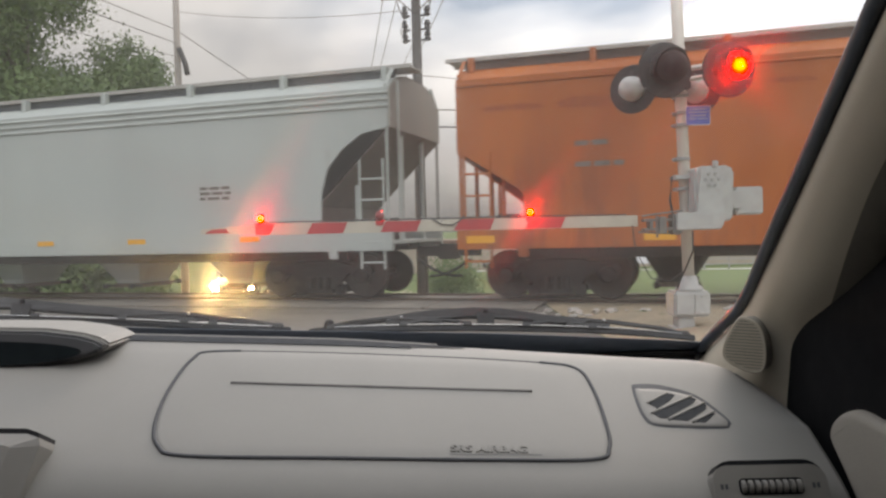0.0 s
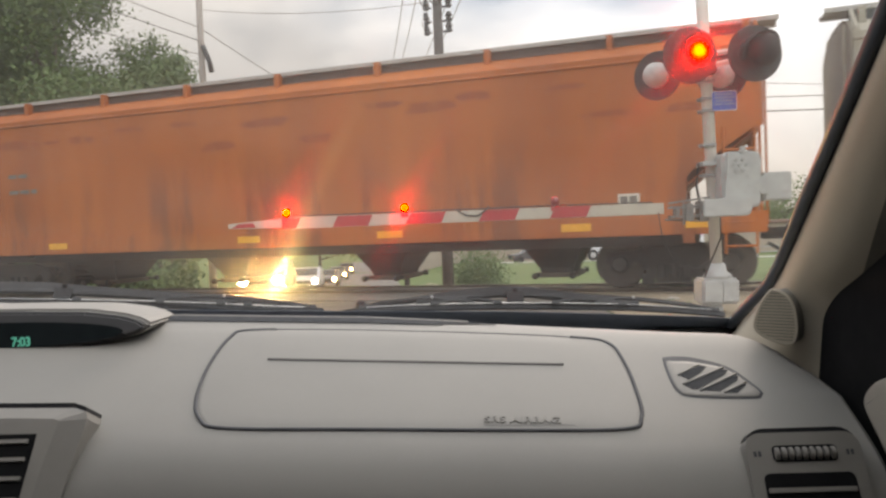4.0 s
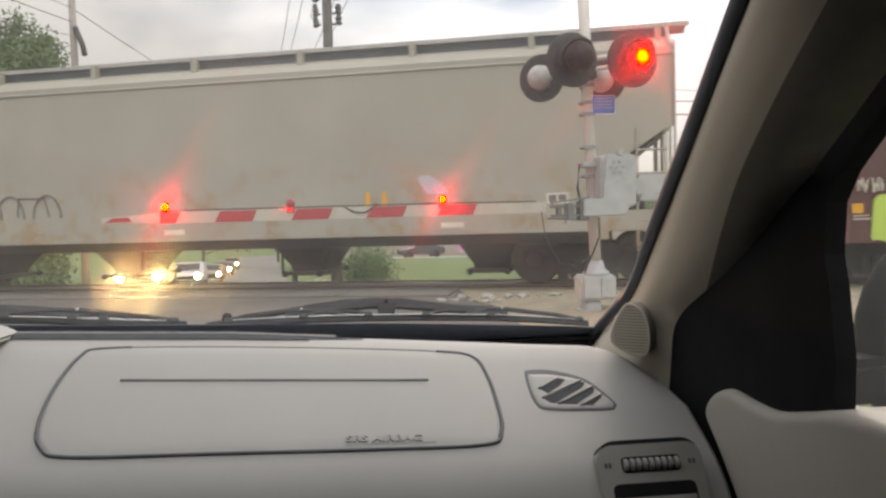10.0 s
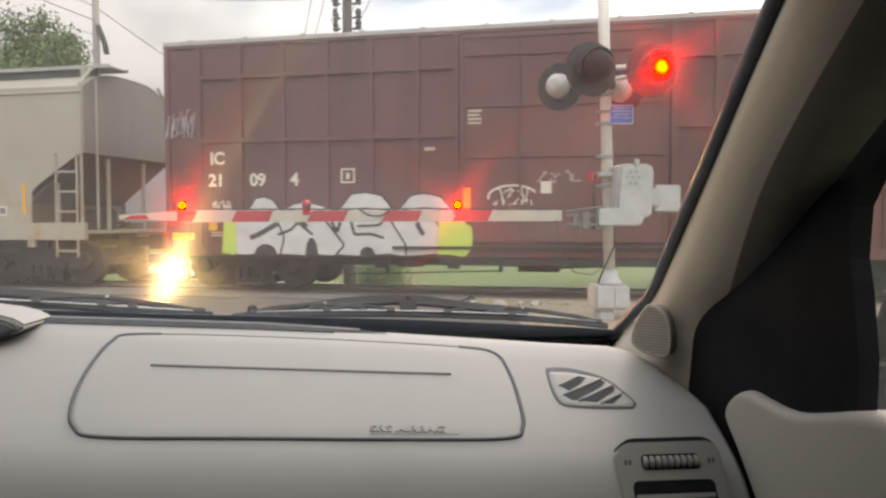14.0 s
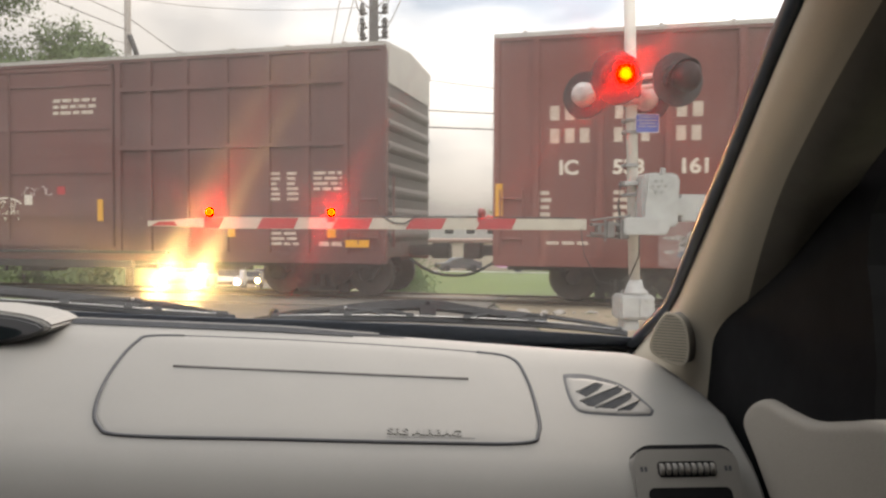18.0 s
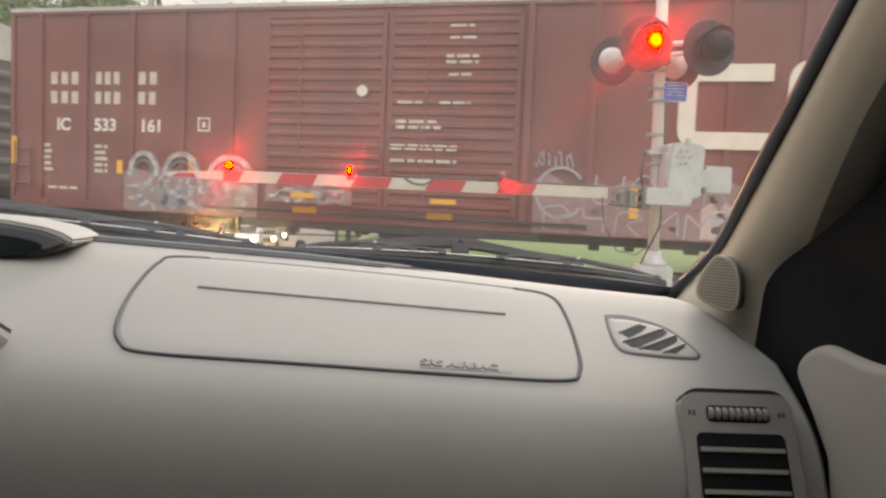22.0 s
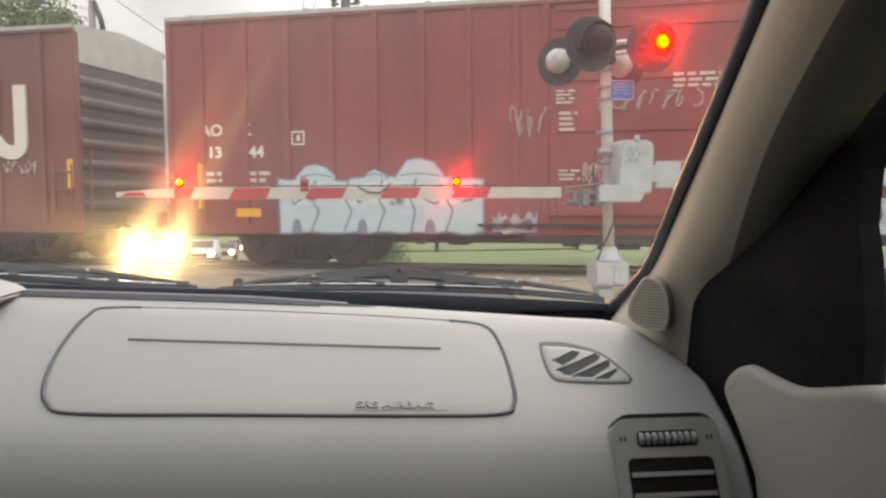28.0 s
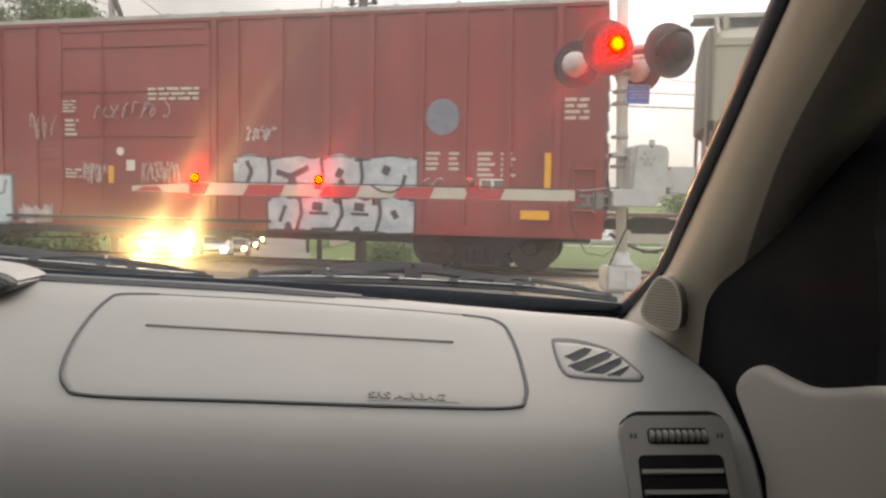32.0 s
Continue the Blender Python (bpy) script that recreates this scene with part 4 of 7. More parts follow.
def wiper(name, line, claws, yokes, main, pivot, label):
    """A bridge wiper: rubber blade with its steel strip, claws, small yokes and the large main yoke (height over the strip by x)."""
    w = thing(name, pose(0, 0, 0), label, "wiper", "windscreen wipers")

    def at(x, h=0.0, d=0.0):
        y = float(np.interp(x, [p[0] for p in line], [p[1] for p in line]))
        return Vector((x, y, screen_z(y) + 0.010)) + OUT * h + DOWN * d

    def plate(poly, d0, d1):
        bm = bmesh.new()
        a, b = [[bm.verts.new(at(x, h, d)) for x, h in poly] for d in (d0, d1)]
        bm.faces.new(a)
        bm.faces.new(b[::-1])
        for k in range(len(a)):
            bm.faces.new((a[k], b[k], b[(k + 1) % len(a)], a[(k + 1) % len(a)]))
        bmesh.ops.recalc_face_normals(bm, faces=bm.faces)
        return soft(bm, 0.0008)

    x0, x1 = line[0][0], line[-1][0]
    xs = [x0 + (x1 - x0) * k / 30 for k in range(31)]
    part("wiper_blade", plate([(x, 0.0) for x in xs] + [(x, -0.0085) for x in xs[::-1]], 0.0, 0.004), M["rubber"], w, "black rubber blade")
    part("steel_strip", tubes([[at(x, 0.0003, -0.0004) for x in xs[1:-1]]], 0.00055, 5), M["steel"], w, "thin bright steel strip")
    for x in claws:
        part("claw", plate([(x - 0.006, -0.002), (x + 0.006, -0.002), (x + 0.005, 0.004), (x - 0.005, 0.004)], -0.0025, 0.006), M["wiper_grey"], w)
    for a, b, c, top in yokes:
        poly = [(a, 0.0), (a + 0.3 * (b - a), 0.30 * top), (b - 0.012, 0.72 * top), (b - 0.006, 0.62 * top), (b + 0.014, 0.62 * top), (c - 0.35 * (c - b), 0.34 * top), (c, 0.0),
                (c, 0.0032), (c - 0.3 * (c - b), 0.34 * top + 0.004), (b + 0.016, top), (b - 0.016, top), (a + 0.3 * (b - a), 0.30 * top + 0.0045), (a, 0.0032)]
        yoke = part("small_yoke", plate(poly, -0.001, 0.006), M["wiper_grey"], w, "small black yoke")
        if top > 0.0095:
            p = at(b + 0.006, 0.8 * top, -0.002)
            part("rivet", lathe(bmesh.new(), [(0.0012, -0.001), (0.0021, 0.0), (0.0021, 0.002)], tuple(p), "y", 10), M["steel"], yoke)
    main_yoke = part("main_yoke", plate([(x, lo - 0.0035) for x, lo, hi in main] + [(x, hi + 0.0005) for x, lo, hi in main[::-1]], 0.001, 0.010), M["wiper_grey"], w, "broad dark grey main yoke")
    mx = max(main, key=lambda r: r[2])[0] + 0.02
    part("yoke_hole", lathe(bmesh.new(), [(0.0005, -0.0004), (0.0032, -0.0004), (0.0032, 0.002)], tuple(at(mx, 0.0195, 0.0)), "y", 12), M["matt"], main_yoke)
    part("arm_hook", plate([(mx - 0.011, 0.001), (mx + 0.011, 0.001), (mx + 0.013, 0.018), (mx - 0.013, 0.018)], 0.0, 0.012), M["rubber"], w, "black arm hook")
    part("wiper_arm", tubes([[at(mx, 0.018, 0.012), at(mx - 0.05, 0.026, 0.014), at(mx - 0.10, 0.021, 0.016), at(pivot + 0.02, 0.008, 0.03), at(pivot, 0.003, 0.05)]], 0.0045, 6), M["black"], w, "black wiper arm", smooth=True)
    return w


wiper("windscreen_wiper", [(-0.668, 0.6052), (-0.631, 0.6009), (-0.593, 0.5992), (-0.548, 0.5995), (-0.463, 0.6026), (-0.381, 0.6091), (-0.287, 0.6198), (-0.21, 0.6347), (-0.136, 0.6538)],
      (-0.647, -0.547, -0.460, -0.380, -0.287, -0.150), ((-0.65, -0.556, -0.491, 0.0125), (-0.547, -0.502, -0.46, 0.0085), (-0.38, -0.335, -0.287, 0.008), (-0.325, -0.276, -0.15, 0.0125)),
      [(-0.572, 0.007, 0.0125), (-0.545, 0.009, 0.0165), (-0.525, 0.0115, 0.019), (-0.495, 0.014, 0.0225), (-0.455, 0.0155, 0.026), (-0.412, 0.015, 0.0255), (-0.39, 0.013, 0.0215), (-0.34, 0.009, 0.0155), (-0.295, 0.006, 0.0135), (-0.262, 0.0045, 0.0115)],
      -0.70, "dark grey bridge wiper resting on the passenger side of the windscreen")
wiper("windscreen_wiper", [(-1.45, 0.503), (-1.2, 0.528), (-1.05, 0.545), (-0.932, 0.5593), (-0.881, 0.5669), (-0.808, 0.5799), (-0.761, 0.5888), (-0.700, 0.5975)],
      (-1.40, -1.27, -1.16, -1.02, -0.913, -0.836, -0.80, -0.715), ((-1.40, -1.28, -1.20, 0.012), (-0.925, -0.838, -0.715, 0.0140), (-0.836, -0.80, -0.756, 0.007)),
      [(-1.30, 0.005, 0.012), (-1.22, 0.009, 0.017), (-1.13, 0.015, 0.025), (-1.06, 0.015, 0.0255), (-1.02, 0.013, 0.022), (-0.93, 0.009, 0.0165), (-0.87, 0.007, 0.0145), (-0.825, 0.005, 0.0125)],
      -1.36, "dark grey bridge wiper resting on the driver side of the windscreen")
cowl = thing("cowl", pose(0, 0, 0), "black cowl panel below the windscreen with a washer jet", "cowl", kind="structure")
part("cowl_panel", sheet(lambda u, v: (-1.75 + 1.75 * u, 0.66 + 0.35 * v, 1.055 - 0.10 * v), 6, 4, 0.004), M["black"], cowl, smooth=True)
part("washer_jet", lathe(bmesh.new(), [(0.006, -0.004), (0.0075, 0.0), (0.0065, 0.006), (0.003, 0.009)], (-0.650, 0.612, screen_z(0.612) + 0.016), "z", 12), M["black"], cowl, "black washer jet", smooth=True)

# door with its black quarter panel, window and mirror
door = thing("passenger_door", pose(0, 0, 0), "beige front door of the car with a black quarter panel, closed", "car door")
def padded(loop, lo, hi, r):
    """A padded board between x = lo and x = hi with a rounded rim on the lo side."""
    n = len(loop)
    turn = sum(loop[i][0] * loop[(i + 1) % n][1] - loop[(i + 1) % n][0] * loop[i][1] for i in range(n))
    inward = []
    for i in range(n):
        d = (Vector(loop[(i + 1) % n]) - Vector(loop[i - 1])).normalized()
        inward.append(Vector((-d.y, d.x)) * (1 if turn > 0 else -1))
    bm = bmesh.new()
    rings = []
    for x, k in [(hi, 0.0)] + [(lo + r * (1 - math.sin(a)), r * (1 - math.cos(a))) for a in [1.5708 * i / 6 for i in range(7)]] + [(lo, r * 1.3)]:
        rings.append([bm.verts.new((x, p[0] + q.x * k, p[1] + q.y * k)) for p, q in zip(loop, inward)])
    for a, b in zip(rings, rings[1:]):
        for i in range(n):
            bm.faces.new((a[i], a[(i + 1) % n], b[(i + 1) % n], b[i]))
    bm.faces.new(rings[-1])
    bmesh.ops.recalc_face_normals(bm, faces=bm.faces)
    return bm


TOP = [(0.241, 0.966), (0.276, 1.0), (0.302, 1.023), (0.305, 1.036), (0.297, 1.048), (0.280, 1.059), (0.255, 1.066), (0.215, 1.0645), (0.175, 1.0655), (0.129, 1.077), (0.08, 1.089), (-0.02, 1.095), (-0.3, 1.105)]
rim = [TOP[0]]
for k in range(len(TOP) - 1):
    p0, p1, p2, p3 = (Vector(TOP[max(0, min(len(TOP) - 1, k + j))]) for j in (-1, 0, 1, 2))
    rim += [tuple(0.5 * ((2 * p1) + (p2 - p0) * t + (2 * p0 - 5 * p1 + 4 * p2 - p3) * t * t + (3 * p1 - p0 - 3 * p2 + p3) * t ** 3)) for t in (0.25, 0.5, 0.75, 1.0)]
panel = part("door_panel", padded([(0.17, 0.60), (0.21, 0.85)] + rim + [(-1.08, 1.11), (-1.08, 0.60)], -0.122, -0.04, 0.009), M["vinyl"], door, "beige padded vinyl door panel", smooth=True)
part("quarter_panel", prisms([[(0.80, 0.5), (0.80, 1.03), (0.60, 1.09), (0.36, 1.23), (0.13, 1.35), (-0.2, 1.585), (-0.30, 1.585), (-0.20, 1.50), (0.053, 1.30), (0.093, 1.266), (0.109, 1.243), (0.113, 1.203), (0.107, 1.18), (0.099, 1.125), (0.101, 1.08), (0.06, 1.05), (0.05, 0.5)]], -0.112, -0.095, "x"), M["matt"], door, "black quarter trim")
part("door_bottom", boxes((-0.1, -1.1, 0.25, -0.03, 0.5, 0.62)), M["vinyl"], door)
side_pane = part("side_pane", boxes((-0.092, -1.1, 1.07, -0.090, 0.12, 1.55)), SIDE, door, "clear side window")
side_pane.visible_shadow = False
mirror = thing("door_mirror", pose(0.205, 0.36, 1.115, 0, 0, 8), "black door mirror on the outside of the door", "mirror")
mb = bmesh.new()
bmesh.ops.create_uvsphere(mb, u_segments=24, v_segments=14, radius=1)
for v in mb.verts:
    v.co = Vector((v.co.x * 0.125, min(v.co.y, 0.5) * 0.07, v.co.z * 0.135 - 0.03))
part("mirror_shell", mb, M["matt"], mirror, smooth=True)
part("mirror_foot", boxes((-0.30, -0.03, -0.09, -0.06, 0.03, -0.04), bevel=0.01), M["black"], mirror)
part("mirror_glass", prisms([oval(0.0, 0.0, 0.098, 0.07, 24)], -0.062, -0.058), M["steel"], mirror, "mirror glass", at=pose(0, 0, 0))

# rest of the cabin, unseen and closed round the camera to keep light out
shell = thing("car_cabin", pose(0, 0, 0), "grey cloth-lined cabin of the car", "car cabin", kind="structure")
part("roof_lining", sheet(lambda u, v: (-1.78 + 1.7 * u, -0.30 - 2.1 * v, 1.575 + 0.06 * math.sin(math.pi * v) + 0.03 * math.sin(math.pi * u)), 12, 12, 0.03), M["headliner"], shell, smooth=True)
# unseen sheet added to keep sky light off the dashboard face
part("added_roof_edge", sheet(lambda u, v: (-1.74 + 1.62 * u, 0.03 - 0.36 * v, 1.428 + 0.175 * v ** 0.8), 8, 6, 0.02), M["headliner"], shell, "unseen roof edge added to dim the dashboard", smooth=True)
part("floor_pan", boxes((-1.8, -2.6, 0.22, -0.03, 0.7, 0.28)), M["rubber"], shell)
part("bulkhead", boxes((-1.8, 0.68, 0.25, 0.0, 0.75, 1.0)), M["rubber"], shell)
part("far_door", boxes((-1.80, -2.5, 0.25, -1.74, 0.7, 1.08)), M["headliner"], shell)
# unseen pane; its tint is added to cut light from that side
far_pane = part("far_pane", boxes((-1.775, -1.1, 1.08, -1.771, 0.3, 1.58)), TINTED, shell, "unseen side window, tint added to dim the cabin")
part("door_post", boxes((-1.80, -1.25, 1.0, -1.73, -1.1, 1.6), (-0.12, -1.25, 0.25, -0.05, -1.1, 1.6)), M["headliner"], shell)
part("far_pillar", tubes([[(-1.72, 0.66, 1.06), (-1.66, 0.2, 1.33), (-1.60, -0.28, 1.59)]], 0.045, 8), M["trim"], shell)
part("rear_side", boxes((-0.11, -2.5, 0.25, -0.05, -1.25, 1.08)), M["headliner"], shell)
# no rear window: the wall is closed to darken the cabin
part("rear_wall", boxes((-1.8, -2.55, 0.25, -0.05, -2.45, 1.66)), M["headliner"], shell)
# unseen wall across the passenger window, added to darken the pillar
part("light_blocking_side", boxes((-0.085, -2.5, 1.0, -0.05, -0.08, 1.66), (-1.80, -2.5, 1.0, -1.74, -1.25, 1.66)), M["headliner"], shell)
part("rear_seat", boxes((-1.70, -2.3, 0.28, -0.15, -1.6, 0.62), (-1.70, -2.42, 0.6, -0.15, -2.2, 1.2), bevel=0.06), M["headliner"], shell)

# ---------------------------------------------------------------- the freight train
WIDE = 3.0
RAILCARS, WHEELSETS = [], []
axle_bm = bmesh.new()
lathe(axle_bm, [(0.07, 0.55), (0.07, 0.70), (0.20, 0.705), (0.42, 0.70), (0.445, 0.80), (0.445, 0.83), (0.42, 0.83), (0.40, 0.775), (0.16, 0.76), (0.08, 0.80), (0.08, 2.20), (0.16, 2.24), (0.40, 2.225),
                (0.42, 2.17), (0.445, 2.17), (0.445, 2.20), (0.42, 2.30), (0.20, 2.295), (0.07, 2.30), (0.07, 2.45)], (0, 0, 0), "y", 28)
for k in range(4):
    a = 1.5708 * k
    box(axle_bm, 0.28 * math.cos(a) - 0.03, 0.692, 0.28 * math.sin(a) - 0.03, 0.28 * math.cos(a) + 0.03, 0.70, 0.28 * math.sin(a) + 0.03)
AXLE = mesh_of("wheelset", axle_bm, M["wheel"])
FRAME = [(-1.12, 0.62), (-1.05, 0.72), (-0.62, 0.74), (-0.42, 0.80), (0.42, 0.80), (0.62, 0.74), (1.05, 0.72), (1.12, 0.62), (1.05, 0.50), (0.72, 0.50), (0.62, 0.58), (0.40, 0.34), (0.28, 0.24), (-0.28, 0.24),
         (-0.40, 0.34), (-0.62, 0.58), (-0.72, 0.50), (-1.05, 0.50)]
bogie = bmesh.new()
for lo, hi in ((0.50, 0.62), (2.38, 2.50)):
    prism(bogie, FRAME, lo, hi)
box(bogie, -0.2, 0.62, 0.40, 0.2, 2.38, 0.66)
for x in (-0.18, 0.0, 0.18):
    lathe(bogie, [(0.07, 0.28), (0.07, 0.50)], (x, 0.46, 0.0), "z", 10)
for x in (-0.42, 0.42):
    box(bogie, x - 0.06, 0.66, 0.20, x + 0.06, 2.34, 0.36)
    box(bogie, x - 0.10, 0.52, 0.16, x + 0.10, 0.60, 0.34)
box(bogie, -0.30, 0.46, 0.20, 0.30, 0.64, 0.30)
for x in (-0.89, 0.89):
    lathe(bogie, [(0.12, 0.44), (0.15, 0.47), (0.15, 0.56)], (x, 0, 0.52), "y", 14)
BOGIE = mesh_of("truck", bogie, M["grime"])


def add_truck(car, u):
    t = new("truck", BOGIE)
    t.parent, t.matrix_basis = car, pose(u, 0, -BED)
    for x in (-0.89, 0.89):
        w = new("wheelset", AXLE)
        w.parent, w.matrix_basis = t, pose(x, 0, RAIL + 0.445)
        WHEELSETS.append((w, x))


def add_coupling(car, length, low=0.62):
    """Couplers, air hoses and the centre sill."""
    part("centre_sill", boxes((0.1, 1.2, low, length - 0.1, 1.8, 1.0)), M["grime"], car)
    for u, d in ((0, -1), (length, 1)):
        part("coupler", boxes((min(u, u + 0.62 * d), 1.42, 0.72, max(u, u + 0.62 * d), 1.58, 0.92), (min(u + 0.48 * d, u + 0.82 * d), 1.34, 0.66, max(u + 0.48 * d, u + 0.82 * d), 1.66, 0.96), bevel=0.02), M["grime"], car, "rusty coupler")
        part("air_hose", tubes([[(u + 0.1 * d, 1.15, 0.66), (u + 0.25 * d, 1.12, 0.57), (u + 0.40 * d, 1.11, 0.48), (u + 0.58 * d, 1.13, 0.40), (u + 0.76 * d, 1.18, 0.355), (u + 0.96 * d, 1.25, 0.34)]], 0.030, 6), M["rubber"], car, "black air hose")


def ladder(car, u0, u1, z0, z1, v, material, step=0.38, name="ladder"):
    rows = [[(u0, v, z0), (u0, v, z1)], [(u1, v, z0), (u1, v, z1)]]
    z = z0 + 0.12
    while z < z1:
        rows.append([(u0, v, z), (u1, v, z)])
        z += step
    return part(name, tubes(rows, 0.022, 6), material, car, "steel ladder")


def reflectors(car, us, z, v=-0.045, size=(0.42, 0.10), material="yellow"):
    for u in us:
        part("reflector", boxes((u - size[0] / 2, v, z - size[1] / 2, u + size[0] / 2, v + 0.01, z + size[1] / 2)), M[material], car, "amber reflector strip")


def arch_section(v):
    """Height of the rounded hopper roof across the car."""
    s = abs(v - WIDE / 2) / (WIDE / 2)
    return 3.80 + 0.40 * (1 - s ** 3.2)


def funnel(rows):
    """A four-sided funnel from (height, centre, half length, half width) rows, centred across the car."""
    bm = bmesh.new()
    rings = [[bm.verts.new((c + i * a, WIDE / 2 + j * b, z)) for i, j in ((-1, -1), (1, -1), (1, 1), (-1, 1))] for z, c, a, b in rows]
    for p, q in zip(rings, rings[1:]):
        for k in range(4):
            bm.faces.new((p[k], p[(k + 1) % 4], q[(k + 1) % 4], q[k]))
    bm.faces.new(rings[0])
    bm.faces.new(rings[-1][::-1])
    bmesh.ops.recalc_face_normals(bm, faces=bm.faces)
    return bm


def hopper(name, length, mat, bays, label, left, rounded_cut=False, ribbed=False):
    car = thing(name, pose(0, 0, 0), label, "covered hopper", "freight cars of the passing train")
    RAILCARS.append((car, left))
    lz, hz = (1.55, 2.95) if rounded_cut else (1.40, 2.52)
    if rounded_cut:
        cut = [(0.0, 3.12), (0.55, 3.02), (0.95, 2.75), (1.25, 2.40), (1.38, 1.95), (1.40, 1.20)]
    else:
        cut = [(0.0, 2.56), (0.16, 2.50), (1.06, 1.92), (1.16, 1.80), (1.18, 1.20)]
    side = [(0, 3.83)] + cut + [(length - u, z) for u, z in cut[::-1]] + [(length, 3.83)]
    part("side_sheet", prisms([side], 0.0, 0.03), mat, car)
    part("side_sheet", prisms([side], WIDE - 0.03, WIDE), mat, car)
    part("roof", sheet(lambda u, v: (length * u, 0.002 + (WIDE - 0.004) * v, arch_section(0.002 + (WIDE - 0.004) * v)), 2, 28), mat, car, "rounded hopper roof", smooth=True)
    for u, d in ((0.012, 1), (length - 0.012, -1)):
        top = [(WIDE * i / 20, arch_section(WIDE * i / 20)) for i in range(21)]
        z0 = cut[0][1]
        # all but the orange end have their shade in the colour
        part("end_sheet", prisms([top + [(WIDE, z0), (0, z0)]], min(u, u + 0.02 * d), max(u, u + 0.02 * d), "x"), mat if mat is M["orange"] else M["endsheet"], car, "hopper end sheet")
        # slope sheet and bulkhead carry the shade below the end as colour
        part("slope_sheet", sheet(lambda a, b: (u + d * (cut[-2][0] + 0.6) * a, 0.03 + (WIDE - 0.06) * b, z0 - (z0 - 1.2) * a), 3, 2, 0.02), M["slope"] if mat is not M["orange"] else M["rust_red"], car, "sloping end sheet under the hopper")
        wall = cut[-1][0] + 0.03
        part("end_bulkhead", boxes((u + d * wall - 0.01, 0.05, 1.06, u + d * wall + 0.01, WIDE - 0.05, z0 - (z0 - 1.2) * wall / (cut[-2][0] + 0.6) - 0.02)), M["slope"], car, "bulkhead under the slope sheet, shade in its colour")
        # posts, deck and brake gear at the end
        part("end_deck", boxes((min(u - 0.05 * d, u + 1.5 * d), 0.0, 1.0, max(u - 0.05 * d, u + 1.5 * d), WIDE, 1.06)), mat, car)
        for v in (0.03, WIDE - 0.03):
            part("corner_post", tubes([[(u + 0.05 * d, v, 1.0), (u + 0.05 * d, v, 3.9), (u + 0.05 * d, v + (0.35 if v < 1 else -0.35), 4.22)]], 0.035, 6), mat, car)
        for x, v, z in ((0.1, 0.9, z0), (0.1, 2.1, z0), (0.75, 0.25, 2.1)):
            part("end_strut", tubes([[(u + x * d, v, 1.05), (u + x * d, v, z)]], 0.04, 6), mat, car)
        ladder(car, u + 0.12 * d, u + 0.58 * d, 0.55, 2.55, -0.02, mat)
        ladder(car, u - 0.06 * d, u - 0.06 * d + 0.001, 1.0, 4.0, 0.35, mat, 0.38, "end_ladder")
        part("brake_box", boxes((min(u + 0.4 * d, u + 0.8 * d), 1.1, 1.06, max(u + 0.4 * d, u + 0.8 * d), 1.6, 1.5), bevel=0.03), M["grime"], car)
    part("side_sill", boxes((-0.02, -0.035, 0.88, length + 0.02, 0.09, 1.22), bevel=0.012), mat, car, "deep side sill")
    part("side_sill", boxes((-0.02, WIDE - 0.09, 0.88, length + 0.02, WIDE + 0.035, 1.22)), mat, car)
    part("bolster", boxes((1.3, 0.1, 0.80, 2.4, WIDE - 0.1, 1.2), (length - 2.4, 0.1, 0.80, length - 1.3, WIDE - 0.1, 1.2), (1.0, 0.1, 1.18, length - 1.0, WIDE - 0.1, 1.22)), M["grime"], car)
    part("center_sill", boxes((1.0, 0.25, 0.70, length - 1.0, WIDE - 0.25, 0.90), bevel=0.01), M["grime"], car, "black centre sill and cross bearers")
    for c in bays:
        bay = part("hopper_bay", funnel([(1.22, c, 0.92, 1.15), (0.74, c, 0.56, 0.82), (0.32, c, 0.31, 0.52), (0.20, c, 0.28, 0.48)]), mat if rounded_cut else M["grime"], car, "discharge hopper with its gate")
        part("gate", boxes((c - 0.38, 0.98, 0.14, c + 0.38, WIDE - 0.98, 0.23), bevel=0.01), M["rail"], bay, "rusty discharge gate")
        for d in (-0.34, 0.34):
            part("gate_shaft", lathe(bmesh.new(), [(0.025, 0.66), (0.06, 0.68), (0.06, 0.74), (0.025, 0.76), (0.025, WIDE - 0.76), (0.06, WIDE - 0.74), (0.06, WIDE - 0.68)], (c + d, 0, 0.19), "y", 12), M["grime"], bay, "gate shaft with its capstan")
        if rounded_cut:
            part("poke_hole", lathe(bmesh.new(), [(0.10, 0.36), (0.10, 0.46)], (c - 0.12, 0, 0.86), "y", 14), M["grime"], bay, "dark round poke hole")
    walk_bm = boxes((-0.30, 0.42, 4.24, length + 0.30, 0.46, 4.31), (-0.30, 1.0, 4.24, length + 0.30, 1.04, 4.31))
    box(walk_bm, -0.28, 0.46, 4.262, length + 0.28, 1.0, 4.285)
    part("running_board", walk_bm, M["galv_roof"], car, "grated running board along the roof")
    # dark fill below the board; its shade is in the colour
    part("roof_coaming", boxes((0.05, 0.52, 3.95, length - 0.05, 0.58, 4.262)), M["slope"] if mat is M["orange"] else M["coaming"], car, "coaming under the running board with painted shade")
    for i in range(9):
        u = 0.2 + (length - 0.4) * i / 8
        part("board_bracket", boxes((u - 0.05, 0.30, 3.98, u + 0.05, 0.44, 4.27)), mat, car)
    part("hatch_strip", boxes((0.6, 1.25, 4.17, length - 0.6, 1.85, 4.27), bevel=0.02), mat, car)
